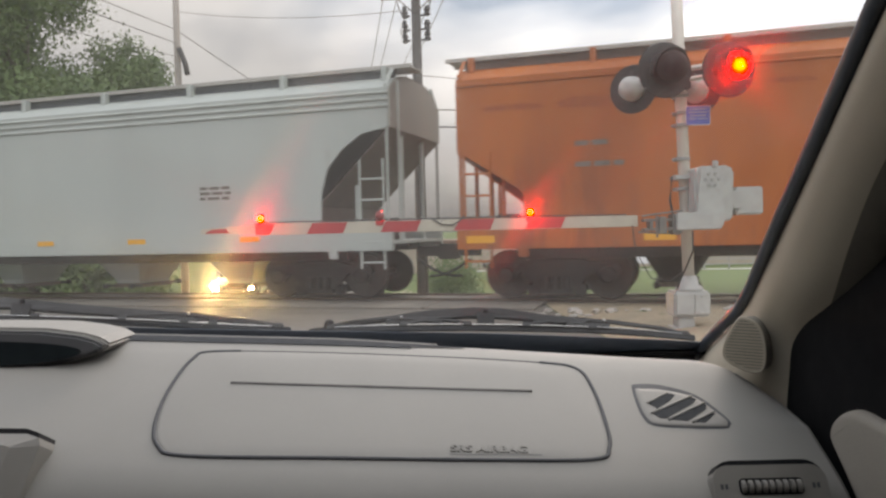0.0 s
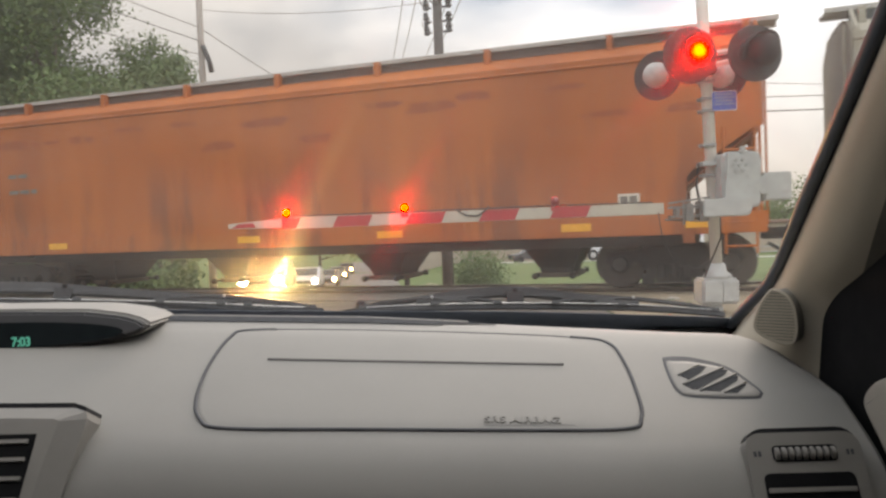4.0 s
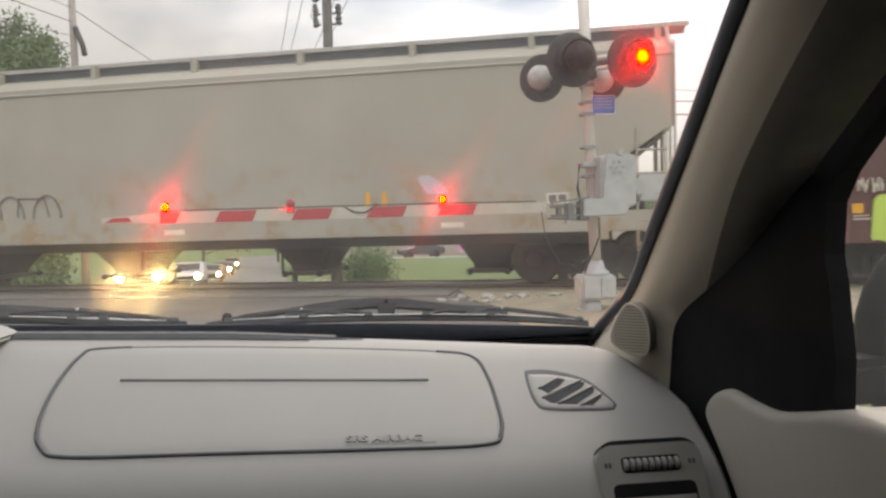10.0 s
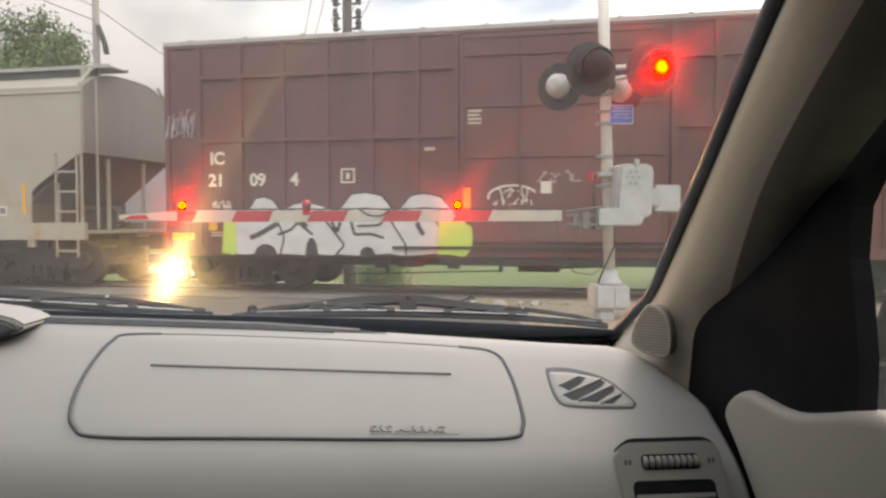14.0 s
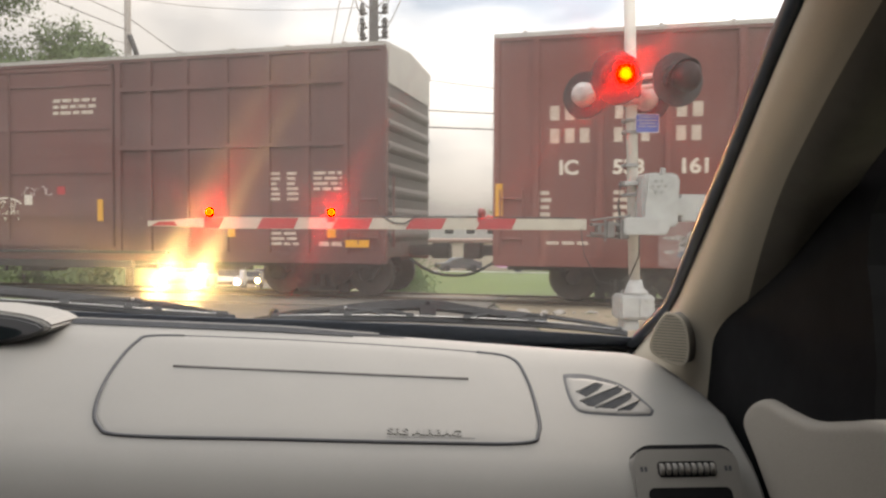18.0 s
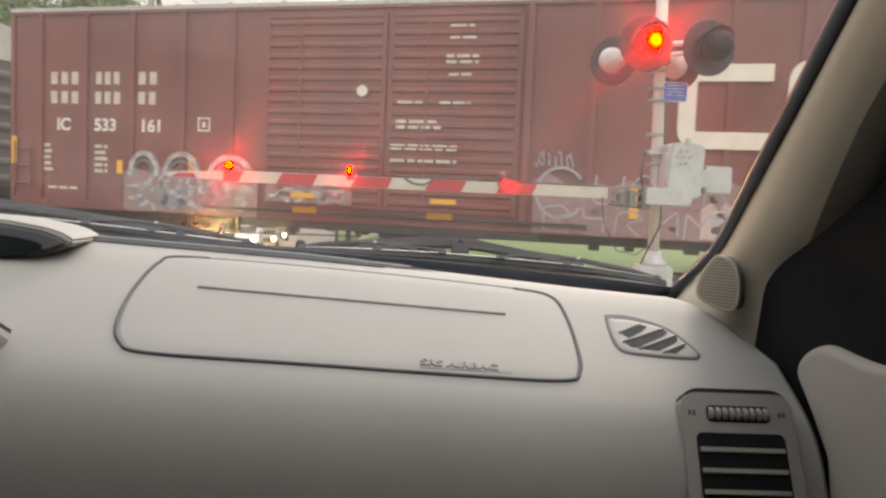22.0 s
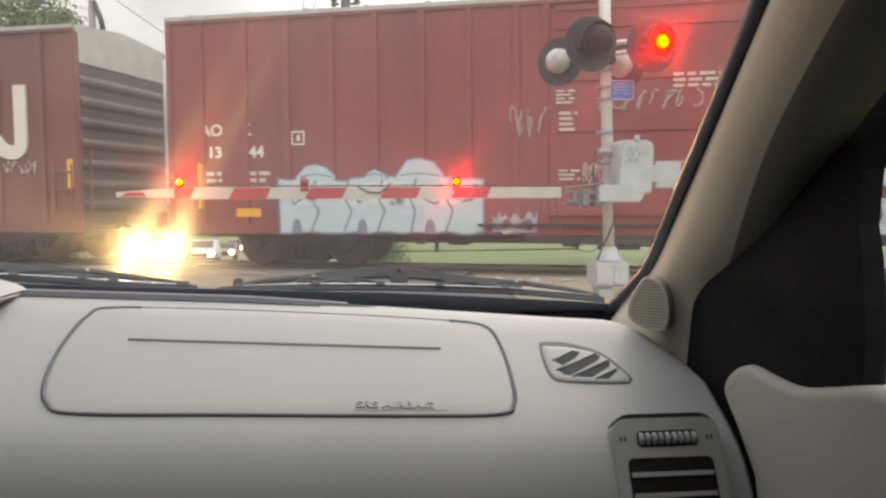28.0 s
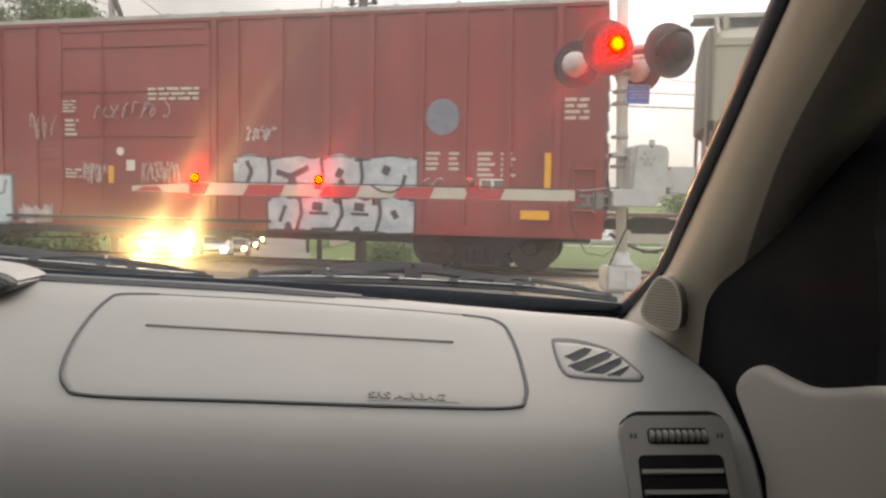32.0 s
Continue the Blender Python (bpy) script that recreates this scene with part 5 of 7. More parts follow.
    if ribbed:
        for z in (3.50, 3.62, 3.74):
            part("stiffener", tubes([[(0.02, -0.005, z), (length - 0.02, -0.005, z)]], 0.03, 6), mat, car, smooth=True)
    else:
        part("stiffener", tubes([[(0.02, -0.002, 3.72), (length - 0.02, -0.002, 3.72)]], 0.025, 6), mat, car, smooth=True)
    for u in (1.15, length - 1.15):
        part("jacking_pad", boxes((u - 0.09, -0.05, 0.74, u + 0.09, 0.0, 0.90), bevel=0.01), mat, car)
    add_truck(car, 1.75 if rounded_cut else 1.62)
    add_truck(car, length - (1.72 if rounded_cut else 1.42))
    add_coupling(car, length, 0.86)
    return car


def text_bars(car, u0, u1, z0, z1, rows, material, v, seed):
    """Rows of small bars in place of writing too small to read."""
    random.seed(seed)
    for i in range(rows):
        z = z1 - (z1 - z0) * (i + 0.5) / rows
        a = u0
        h = (z1 - z0) / rows * 0.28
        while a < u1 - 0.05:
            b = min(u1, a + random.uniform(0.12, 0.3))
            part("text_bar", boxes((a, v, z - h, b, v + 0.004, z + h)), material, car)
            a = b + 0.05


def blob(cx, cz, rx, rz, seed, lean=0.0):
    random.seed(seed)
    ph = [random.uniform(0, 6.28) for _ in range(3)]
    pts = []
    for k in range(26):
        a = 6.28319 * k / 26
        r = 1 + 0.10 * math.sin(2 * a + ph[0]) + 0.09 * math.sin(3 * a + ph[1]) + 0.05 * math.sin(5 * a + ph[2])
        q = 0.62
        c, s = math.cos(a), math.sin(a)
        x = math.copysign(abs(c) ** q, c) * rx * r
        z = math.copysign(abs(s) ** q, s) * rz * r
        pts.append((cx + x + lean * z, cz + z))
    return pts


def spiky(cx, cz, rx, rz, seed, lean=0.0):
    """An angular outline with points, as sprayed letters have."""
    random.seed(seed)
    pts = []
    for k in range(13):
        a = 6.28319 * (k + random.uniform(-0.25, 0.25)) / 13
        r = random.uniform(0.74, 1.12)
        c, t = math.cos(a), math.sin(a)
        x, z = math.copysign(abs(c) ** 0.6, c) * rx * r, math.copysign(abs(t) ** 0.6, t) * rz * r
        pts.append((cx + x + lean * z, cz + z))
    return pts


def slab_tag(car, u0, u1, z0, z1, tops, signs, fill, line, v, seed, label, strokes=(), bites=()):
    """A sprayed word: one pale slab with lumps along its top, dark lines between its signs and round bites at its foot."""
    random.seed(seed)
    n = signs * 3
    low = [(u0 + (u1 - u0) * i / n, z0 + random.uniform(0, 0.05)) for i in range(n + 1)]
    high = [(u1 - (u1 - u0) * i / n + random.uniform(-0.05, 0.05), z1 + random.uniform(-0.05, 0.05)) for i in range(n + 1)]
    c = Vector(((u0 + u1) / 2, (z0 + z1) / 2))
    grown = [(c.x + (a - c.x) * (1 + 0.07 / (u1 - u0)), c.y + (b - c.y) * (1 + 0.07 / (z1 - z0))) for a, b in low + high]
    tag = part("spray_piece", prisms([grown], v + 0.004, v + 0.03), M[line], car, label)
    part("spray_fill", prisms([low + high], v, v + 0.02), M[fill], tag)
    for k, (a, b, top) in enumerate(tops):
        w = b - a
        lump = [(a, z1 - 0.1), (a + 0.02 * w, z1 + 0.05), (a + 0.25 * w, top - 0.03), (a + 0.5 * w, top), (a + 0.78 * w, top - 0.06), (a + 0.98 * w, z1 + 0.07), (b, z1 - 0.1)]
        m = Vector((a + w / 2, z1))
        part("spray_piece", prisms([[(m.x + (p - m.x) * (1 + 0.06 / w), m.y + (q - m.y) * 1.1) for p, q in lump]], v + 0.003, v + 0.03), M[line], tag)
        part("spray_fill", prisms([lump], v - 0.001, v + 0.02), M[fill], tag)
        part("spray_line", band([(a + 0.08 * w, z1 + 0.06), (a + 0.5 * w, z1 + 0.10), (a + 0.92 * w, z1 + 0.05)], 0.022, v - 0.003, v + 0.01), M[line], tag)
    w, h = (u1 - u0) / signs, z1 - z0
    for width, path in strokes:
        part("spray_line", band(bends([(u0 + (u1 - u0) * a, z0 + h * b) for a, b in path], 0.05, 3), width, v - 0.004, v + 0.01), M[line], tag)
    for at, half, high_to in bites:
        part("spray_bite", prisms([[(u0 + (u1 - u0) * (at + half * math.cos(3.1416 * k / 8)), z0 + 0.01 + high_to * h * math.sin(3.1416 * k / 8)) for k in range(9)]], v - 0.003, v + 0.01), M[line], tag)
    for i in range(0 if strokes else signs):
        a = u0 + w * i
        if i:
            part("spray_line", band(bends([(a + 0.10 * w, z1), (a + random.uniform(-0.1, 0.1) * w, z0 + 0.62 * h), (a + random.uniform(0.05, 0.2) * w, z0 + 0.42 * h), (a - 0.05 * w, z0 + 0.03)], 0.05, 3), 0.035, v - 0.004, v + 0.01), M[line], tag)
        part("spray_line", band(bends([(a + 0.30 * w, z0 + 0.85 * h), (a + 0.38 * w, z0 + random.uniform(0.45, 0.6) * h), (a + 0.72 * w, z0 + random.uniform(0.5, 0.75) * h), (a + 0.80 * w, z0 + 0.9 * h)], 0.05, 3), random.uniform(0.03, 0.07), v - 0.004, v + 0.01), M[line], tag)
        if i % 2 == 0:
            part("spray_bite", prisms([[(a + w * (0.5 + 0.16 * math.cos(3.1416 * k / 8)), z0 + 0.01 + 0.26 * h * math.sin(3.1416 * k / 8)) for k in range(9)]], v - 0.003, v + 0.01), M[line], tag)
    return tag


def faded_tag(car, u0, u1, z0, z1, v, seed, label, ground="spray_ground", pale="spray_faint", spots=40):
    """An old, worn piece: a dull undercoat with many small ragged pale flecks."""
    random.seed(seed)
    n = 14
    edge = [(u0 + (u1 - u0) * i / n, z0 + random.uniform(0, 0.04)) for i in range(n + 1)] + [(u1 - (u1 - u0) * i / n, z1 + random.uniform(-0.1, 0.1)) for i in range(n + 1)]
    tag = part("spray_piece", prisms([edge], v, v + 0.03), M[ground], car, label)
    flecks = []
    for k in range(spots):
        rx, rz = random.uniform(0.04, 0.13), random.uniform(0.03, 0.11)
        flecks.append(spiky(random.uniform(u0 + 0.12, u1 - 0.12), random.uniform(z0 + 0.1, z1 - 0.1), rx, rz, seed * 7 + k, random.uniform(-0.6, 0.6)))
    part("spray_flecks", prisms(flecks, v - 0.003, v + 0.01), M[pale], tag, "worn pale flecks of paint")
    return tag


SIGNS = (((0.1, 1.0), (0.08, 0.1), (0.45, 0.0), (0.9, 0.12), (0.88, 1.0)), ((0.05, 0.0), (0.1, 0.95), (0.5, 0.45), (0.85, 0.95), (0.92, 0.02)),
         ((0.9, 0.9), (0.3, 1.0), (0.08, 0.62), (0.85, 0.42), (0.75, 0.02), (0.08, 0.08)), ((0.08, 0.05), (0.12, 0.9), (0.6, 1.0), (0.92, 0.7), (0.45, 0.5), (0.9, 0.05)),
         ((0.12, 0.95), (0.15, 0.5), (0.8, 0.52), (0.85, 1.0), (0.8, 0.0)))


def outline_signs(car, u0, u1, z0, z1, count, v, seed, material, width=0.045):
    """Crooked sprayed signs, each drawn with one bent line."""
    random.seed(seed)
    w = (u1 - u0) / count
    for i in range(count):
        lean, drop = random.uniform(-0.08, 0.08), random.uniform(-0.05, 0.05)
        path = [(u0 + w * (i + 0.04 + 0.9 * a) + lean * b + random.uniform(-0.03, 0.03), z0 + (z1 - z0) * b + drop) for a, b in random.choice(SIGNS)]
        part("spray_line", band(bends(path, 0.06, 4), width * random.uniform(0.8, 1.25), v - 0.0004 * (i % 3), v + 0.02), M[material], car)


def chalk(car, u0, u1, z0, z1, v, seed, material="spray_faint", n=5):
    """Thin scrawled loops of chalk or faded paint."""
    random.seed(seed)
    rows = []
    for i in range(n):
        c = u0 + (u1 - u0) * (i + 0.5) / n
        h, w, p = (z1 - z0) / 2, (u1 - u0) / n * 0.5, random.uniform(0, 6)
        f, g = random.uniform(0.6, 1.7), random.uniform(0.8, 2.4)
        rows.append([(c + w * math.cos(p + f * a) + random.gauss(0, w * 0.16), v, (z0 + z1) / 2 + h * random.uniform(0.6, 1.0) * math.sin(1.7 * p + g * a)) for a in [0.35 * k for k in range(random.randint(6, 12))]])
    return part("chalk_scrawl", tubes(rows, 0.013, 4), M[material], car, "faded scrawled chalk marks")


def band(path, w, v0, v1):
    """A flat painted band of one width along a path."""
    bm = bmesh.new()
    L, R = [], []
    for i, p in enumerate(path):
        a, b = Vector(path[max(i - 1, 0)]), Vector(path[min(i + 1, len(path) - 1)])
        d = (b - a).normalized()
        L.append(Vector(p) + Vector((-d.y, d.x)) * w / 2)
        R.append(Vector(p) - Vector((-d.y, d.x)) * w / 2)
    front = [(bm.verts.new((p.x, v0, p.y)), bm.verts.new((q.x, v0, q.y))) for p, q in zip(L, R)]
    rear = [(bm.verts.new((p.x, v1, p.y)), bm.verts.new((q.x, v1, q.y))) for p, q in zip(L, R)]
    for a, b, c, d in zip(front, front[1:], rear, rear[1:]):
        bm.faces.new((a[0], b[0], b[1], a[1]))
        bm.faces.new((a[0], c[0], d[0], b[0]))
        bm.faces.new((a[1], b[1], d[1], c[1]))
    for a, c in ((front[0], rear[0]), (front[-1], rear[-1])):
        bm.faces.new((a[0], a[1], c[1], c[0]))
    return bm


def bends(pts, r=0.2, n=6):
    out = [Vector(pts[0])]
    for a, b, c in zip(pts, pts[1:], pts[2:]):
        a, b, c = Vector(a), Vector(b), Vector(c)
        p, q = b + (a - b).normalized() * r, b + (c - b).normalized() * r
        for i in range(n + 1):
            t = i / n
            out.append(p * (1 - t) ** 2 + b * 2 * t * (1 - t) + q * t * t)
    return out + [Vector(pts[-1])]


# pale grey hopper
h0 = hopper("covered_hopper", 17.2, M["pale"], (4.0, 7.4, 10.6, 13.4), "pale grey covered hopper with a ribbed roof edge", 1.79 - 17.2, True, True)
reflectors(h0, (3.0, 6.2, 9.4, 11.7, 14.3), 1.14)
text_bars(h0, 13.2, 13.9, 1.9, 2.2, 3, M["letter_dark"], -0.006, 3)
# orange hopper
h1 = hopper("covered_hopper", 17.55, M["orange"], (3.65, 7.15, 10.65, 14.05), "faded orange covered hopper streaked with rust", 3.05)
reflectors(h1, (0.4, 3.4, 8.2, 11.2, 14.6, 16.6), 1.05, size=(0.5, 0.13))
# row of darker red-brown ovals below the roof edge
random.seed(17)
for k in range(15):
    part("dark_patch", prisms([blob(1.0 + 1.1 * k + random.uniform(-0.3, 0.3), 3.42 - random.choice((0.0, 0.12, 0.5)), random.uniform(0.25, 0.5), random.uniform(0.04, 0.10), 60 + k)], -0.004, 0.01), M["rust_red"], h1, "dark rust-red patch")
text_bars(h1, 2.05, 2.65, 2.55, 2.70, 1, M["letter_dark"], -0.006, 5)
text_bars(h1, 2.05, 2.85, 2.20, 2.35, 1, M["letter_dark"], -0.006, 6)
part("placard", boxes((15.3, -0.012, 1.38, 15.65, 0, 1.58)), M["cream"], h1)
part("placard", boxes((15.34, -0.016, 1.42, 15.46, -0.01, 1.54), (15.49, -0.016, 1.42, 15.61, -0.01, 1.54)), M["letter_dark"], h1)
# beige hopper with readable marks
h2 = hopper("covered_hopper", 17.07, M["beige"], (3.12, 6.55, 10.36, 13.9), "weathered beige covered hopper with dark lettering", 21.84)
S = pose(0, 0, 0, 90)
lettering("reporting_mark", "UTCX", 0.27, M["letter_dark"], h2, Matrix.Translation((1.50, -0.006, 2.22)) @ S, 0.003, 0.82, "faded dark lettering")
lettering("reporting_mark", "52223", 0.27, M["letter_dark"], h2, Matrix.Translation((1.50, -0.006, 1.82)) @ S, 0.003, 1.05, "faded dark lettering")
text_bars(h2, 2.9, 3.3, 2.2, 2.4, 2, M["letter_dark"], -0.006, 8)
for u in (1.28, 3.15, 11.9, 12.2, 15.75):
    part("yellow_bar", boxes((u - 0.04, -0.012, 1.40, u + 0.04, 0.0, 1.98 if u in (1.28, 15.75) else 1.66)), M["yellow"], h2, "yellow marker bar")
part("spray_hoop", tubes([[(c + 0.30 * math.cos(a), -0.01, 1.38 + 0.44 * math.sin(a)) for a in [3.14 * i / 10 for i in range(11)]] for c in (4.25, 4.75, 5.55)] + [[(4.9, -0.01, 1.42), (4.95, -0.01, 1.78), (5.5, -0.01, 1.76), (5.6, -0.01, 1.4)]], 0.02, 5), M["letter_dark"], h2, "brown spray-painted hoops")
part("spray_patch", prisms([blob(13.05, 1.74, 0.17, 0.18, 3, -0.8)], -0.006, 0.01), M["spray_sky"], h2, "pale blue spray paint patch")
part("placard", boxes((15.0, -0.012, 1.36, 15.36, 0, 1.54)), M["cream"], h2)
part("placard", boxes((15.04, -0.016, 1.39, 15.17, -0.01, 1.51), (15.2, -0.016, 1.39, 15.33, -0.01, 1.51)), M["letter_dark"], h2)
reflectors(h2, (3.3, 8.2, 13.4), 1.05, size=(0.4, 0.09), material="cream")


def boxcar(length, mat, ribs, door, label, left, trucks, rails=(), base=0.62):
    car = thing("boxcar", pose(0, 0, 0), label, "boxcar", "freight cars of the passing train")
    RAILCARS.append((car, left))
    part("body", boxes((0.03, 0.0, base + 0.08, length - 0.03, WIDE, 4.46)), mat, car, "riveted steel body")
    part("side_sill", boxes((0.0, -0.04, base - 0.02, length, 0.10, base + 0.16), bevel=0.008), mat, car)
    part("side_sill", boxes((0.0, WIDE - 0.10, base - 0.02, length, WIDE + 0.04, base + 0.16)), mat, car)
    part("top_chord", boxes((0.0, -0.045, 4.40, length, 0.02, 4.53), (0.0, WIDE - 0.02, 4.40, length, WIDE + 0.045, 4.53), bevel=0.008), mat, car)
    roof = prisms([[(-0.05, 4.53), (1.5, 4.66), (3.05, 4.53), (3.05, 4.46), (-0.05, 4.46)]], 0.0, length, "x")
    for i in range(int(length / 1.1)):
        prism(roof, [(-0.04, 4.535), (1.5, 4.665), (3.04, 4.535), (3.04, 4.56), (1.5, 4.70), (-0.04, 4.56)], 0.5 + i * 1.1, 0.56 + i * 1.1, "x")
    part("roof", roof, M["galv_roof"], car, "ribbed metal roof")
    rib = mesh_of("rib", boxes((-0.06, -0.050, base + 0.14, 0.06, 0.004, 4.41), bevel=0.008), mat)
    for u in ribs:
        r = new("rib", rib)
        r.parent, r.matrix_basis = car, pose(u, 0, 0)
    for u in (0.05, length - 0.05):
        part("corner_post", boxes((u - 0.055, -0.036, base + 0.14, u + 0.055, 0.12, 4.41), bevel=0.01), mat, car)
    for u, d in ((0.03, -1), (length - 0.03, 1)):
        end = boxes((min(u, u + 0.012 * d), 0.02, base + 0.10, max(u, u + 0.012 * d), WIDE - 0.02, 3.84))
        for k in range(7):
            z = 1.10 + k * 0.40
            prism(end, [(u, z - 0.13), (u + 0.03 * d, z - 0.085), (u + 0.055 * d, z - 0.03), (u + 0.055 * d, z + 0.03), (u + 0.03 * d, z + 0.085), (u, z + 0.13)], 0.12, WIDE - 0.12, "y")
        part("end_corrugations", end, M["endgrey"], car, "dark grey-brown corrugated end")
        part("end_panel", boxes((min(u, u + 0.03 * d), 0.03, 3.84, max(u, u + 0.03 * d), WIDE - 0.03, 4.46)), M["galv_roof"], car, "bare galvanised upper end panel")
        ladder(car, u + 0.075 * d, u + 0.076 * d, 0.9, 2.2, 0.30, mat, 0.38, "end_ladder")
    for u0, u1, z0, z1, slats in door:
        dr = part("door", boxes((u0, -0.052, z0, u1, -0.01, z1), bevel=0.008), mat, car, "sliding door with ribs")
        part("door_edge", boxes((u0, -0.075, z0, u0 + 0.08, -0.05, z1), (u1 - 0.08, -0.075, z0, u1, -0.05, z1), (u0, -0.075, z1 - 0.08, u1, -0.05, z1), bevel=0.006), mat, dr)
        n = slats
        for k in range(n):
            z = z0 + (z1 - z0 - 0.1) * (k + 0.7) / n
            if n > 8:
                part("door_slat", prisms([[(-0.052, z - 0.055), (-0.088, z - 0.03), (-0.088, z + 0.02), (-0.052, z + 0.045)]], u0 + 0.09, u1 - 0.09, "x"), mat, dr)
            else:
                part("door_rail", boxes((u0 + 0.07, -0.078, z - 0.03, u1 - 0.07, -0.05, z + 0.03), bevel=0.006), mat, dr)
        part("lock_rod", tubes([[(u0 + 0.30 * (u1 - u0), -0.085, z0 + 0.1), (u0 + 0.30 * (u1 - u0), -0.085, z1 - 0.1)]], 0.018, 6), mat, dr)
    for u0, u1, z in rails:
        part("side_rail", boxes((u0, -0.056, z - 0.045, u1, 0.004, z + 0.045), bevel=0.006), mat, car)
    part("door_track", boxes((door[0][0] - 1.2, -0.11, base + 0.12, door[-1][1] + 1.2, -0.03, base + 0.17), (door[0][0] - 0.4, -0.06, base - 0.16, door[-1][1] + 0.4, 0.02, base - 0.03), bevel=0.006), M["grime"], car)
    under = boxes((2.8, 0.30, 0.44, length - 2.8, 0.42, 0.72), (2.8, 2.25, 0.44, length - 2.8, 2.4, 0.72), (0.2, 0.30, 0.52, 2.8, 0.36, 0.66), (length - 2.8, 0.30, 0.52, length - 0.2, 0.36, 0.66),
                  (length * 0.45, 0.3, 0.34, length * 0.45 + 0.7, 0.8, 0.66), (length * 0.3, 0.35, 0.40, length * 0.3 + 0.35, 0.7, 0.66))
    random.seed(int(length * 100))
    for k in range(16):
        u = 3.2 + (length - 6.6) * (k + random.random()) / 16
        box(under, u, 0.26, random.uniform(0.34, 0.46), u + random.uniform(0.06, 0.3), 0.40, 0.60)
    part("underframe", under, M["grime"], car, "black underframe with brake gear")
    part("brake_rod", tubes([[(3.4, 0.25, 0.58), (length / 2, 0.2, 0.42), (length - 3.4, 0.25, 0.58)]], 0.02, 6), M["grime"], car)
    lever = part("release_rod", tubes([[(length * 0.22, 0.2, 0.27), (length * 0.43, 0.2, 0.36)]], 0.014, 6), M["grime"], car, "thin release rod hung under the sill")
    for u, z in ((length * 0.29, 0.30), (length * 0.43, 0.36)):
        part("rod_hanger", boxes((u - 0.03, 0.17, z - 0.02, u + 0.03, 0.23, 0.62)), M["grime"], lever)
    ladder(car, 0.12, 0.50, 0.95, 1.9, -0.045, mat, 0.34, "grab_irons")
    ladder(car, length - 0.50, length - 0.12, 0.95, 1.9, -0.045, mat, 0.34, "grab_irons")
    for u in trucks:
        add_truck(car, u)
    add_coupling(car, length)
    return car


def stencil(car, text, u, z, size, wide=1.0, v=-0.005):
    lettering("stencil", text, size, M["cream"], car, Matrix.Translation((u, v, z)) @ S, 0.002, wide, "cream stencilled marking")


def square_mark(car, u, z, s=0.26, v=-0.005):
    part("stencil_square", boxes((u, v, z, u + s, v + 0.004, z + 0.03), (u, v, z + s - 0.03, u + s, v + 0.004, z + s), (u, v, z, u + 0.03, v + 0.004, z + s), (u + s - 0.03, v, z, u + s, v + 0.004, z + s),
                                (u + 0.1, v, z + 0.07, u + 0.16, v + 0.004, z + 0.18)), M["cream"], car)


# brown boxcar with a white tag
RIC = [0.69, 1.50, 2.33, 3.16, 3.98, 4.80, 5.50, 9.10, 9.77, 10.56, 11.39, 12.24, 13.02, 13.76]
b0 = boxcar(14.52, M["boxcar"], RIC, [(5.58, 9.0, 0.86, 4.38, 4)], "dark brown boxcar with ribbed sides and a white tag", 40.67, (1.38, 13.1),
            [(0.69, 5.5, 3.86), (0.69, 5.5, 2.70), (9.1, 13.76, 3.88), (9.1, 13.76, 2.76)])
for tx, u, z in (("IC", 0.89, 2.28), ("21", 0.86, 1.88), ("09", 1.68, 1.88), ("4", 2.47, 1.88)):
    stencil(b0, tx, u, z, 0.31)
square_mark(b0, 3.42, 1.90)
for n, (u0, u1, z0, z1, r) in enumerate(((12.28, 12.48, 1.72, 2.28, 6), (12.62, 12.84, 1.72, 2.28, 6), (13.14, 13.72, 1.90, 2.28, 4), (12.30, 12.85, 0.90, 1.28, 4), (13.25, 13.7, 0.88, 1.02, 1), (7.64, 8.62, 3.42, 3.78, 3),
                                         (5.72, 5.95, 2.85, 3.12, 4), (4.95, 5.22, 2.42, 2.52, 1), (0.9, 1.3, 0.95, 1.05, 2))):
    text_bars(b0, u0, u1, z0, z1, r, M["cream_worn"], -0.06 if 5.6 < u0 < 9 else -0.005, 40 + n)
slab_tag(b0, 1.42, 5.42, 0.62, 1.36, ((1.66, 2.28, 1.66), (2.32, 3.25, 1.56), (3.38, 4.40, 1.72), (4.48, 5.44, 1.69)), 6, "spray_white", "spray_black", -0.056, 7, "white spray-painted tag with black lines between its signs",
         ((0.035, ((0.19, 1.0), (0.20, 0.84), (0.235, 0.45), (0.215, 0.02))), (0.04, ((0.42, 1.0), (0.43, 0.84), (0.52, 0.25), (0.48, 0.02))), (0.035, ((0.72, 1.0), (0.735, 0.8), (0.80, 0.25), (0.80, 0.02))),
          (0.09, ((0.07, 0.42), (0.11, 0.50), (0.20, 0.76))), (0.05, ((0.205, 0.5), (0.27, 0.62), (0.30, 0.80), (0.37, 0.5))), (0.07, ((0.32, 0.82), (0.345, 0.68))), (0.06, ((0.46, 0.8), (0.485, 0.55), (0.50, 0.8))),
          (0.05, ((0.55, 0.82), (0.565, 0.5), (0.64, 0.52), (0.70, 0.42))), (0.045, ((0.58, 0.70), (0.68, 0.72), (0.70, 0.85))), (0.085, ((0.85, 0.78), (0.862, 0.62), (0.88, 0.5))), (0.03, ((0.93, 0.85), (0.97, 0.5), (0.96, 0.03)))),
         ((0.145, 0.055, 0.26), (0.365, 0.03, 0.42), (0.625, 0.035, 0.2)))
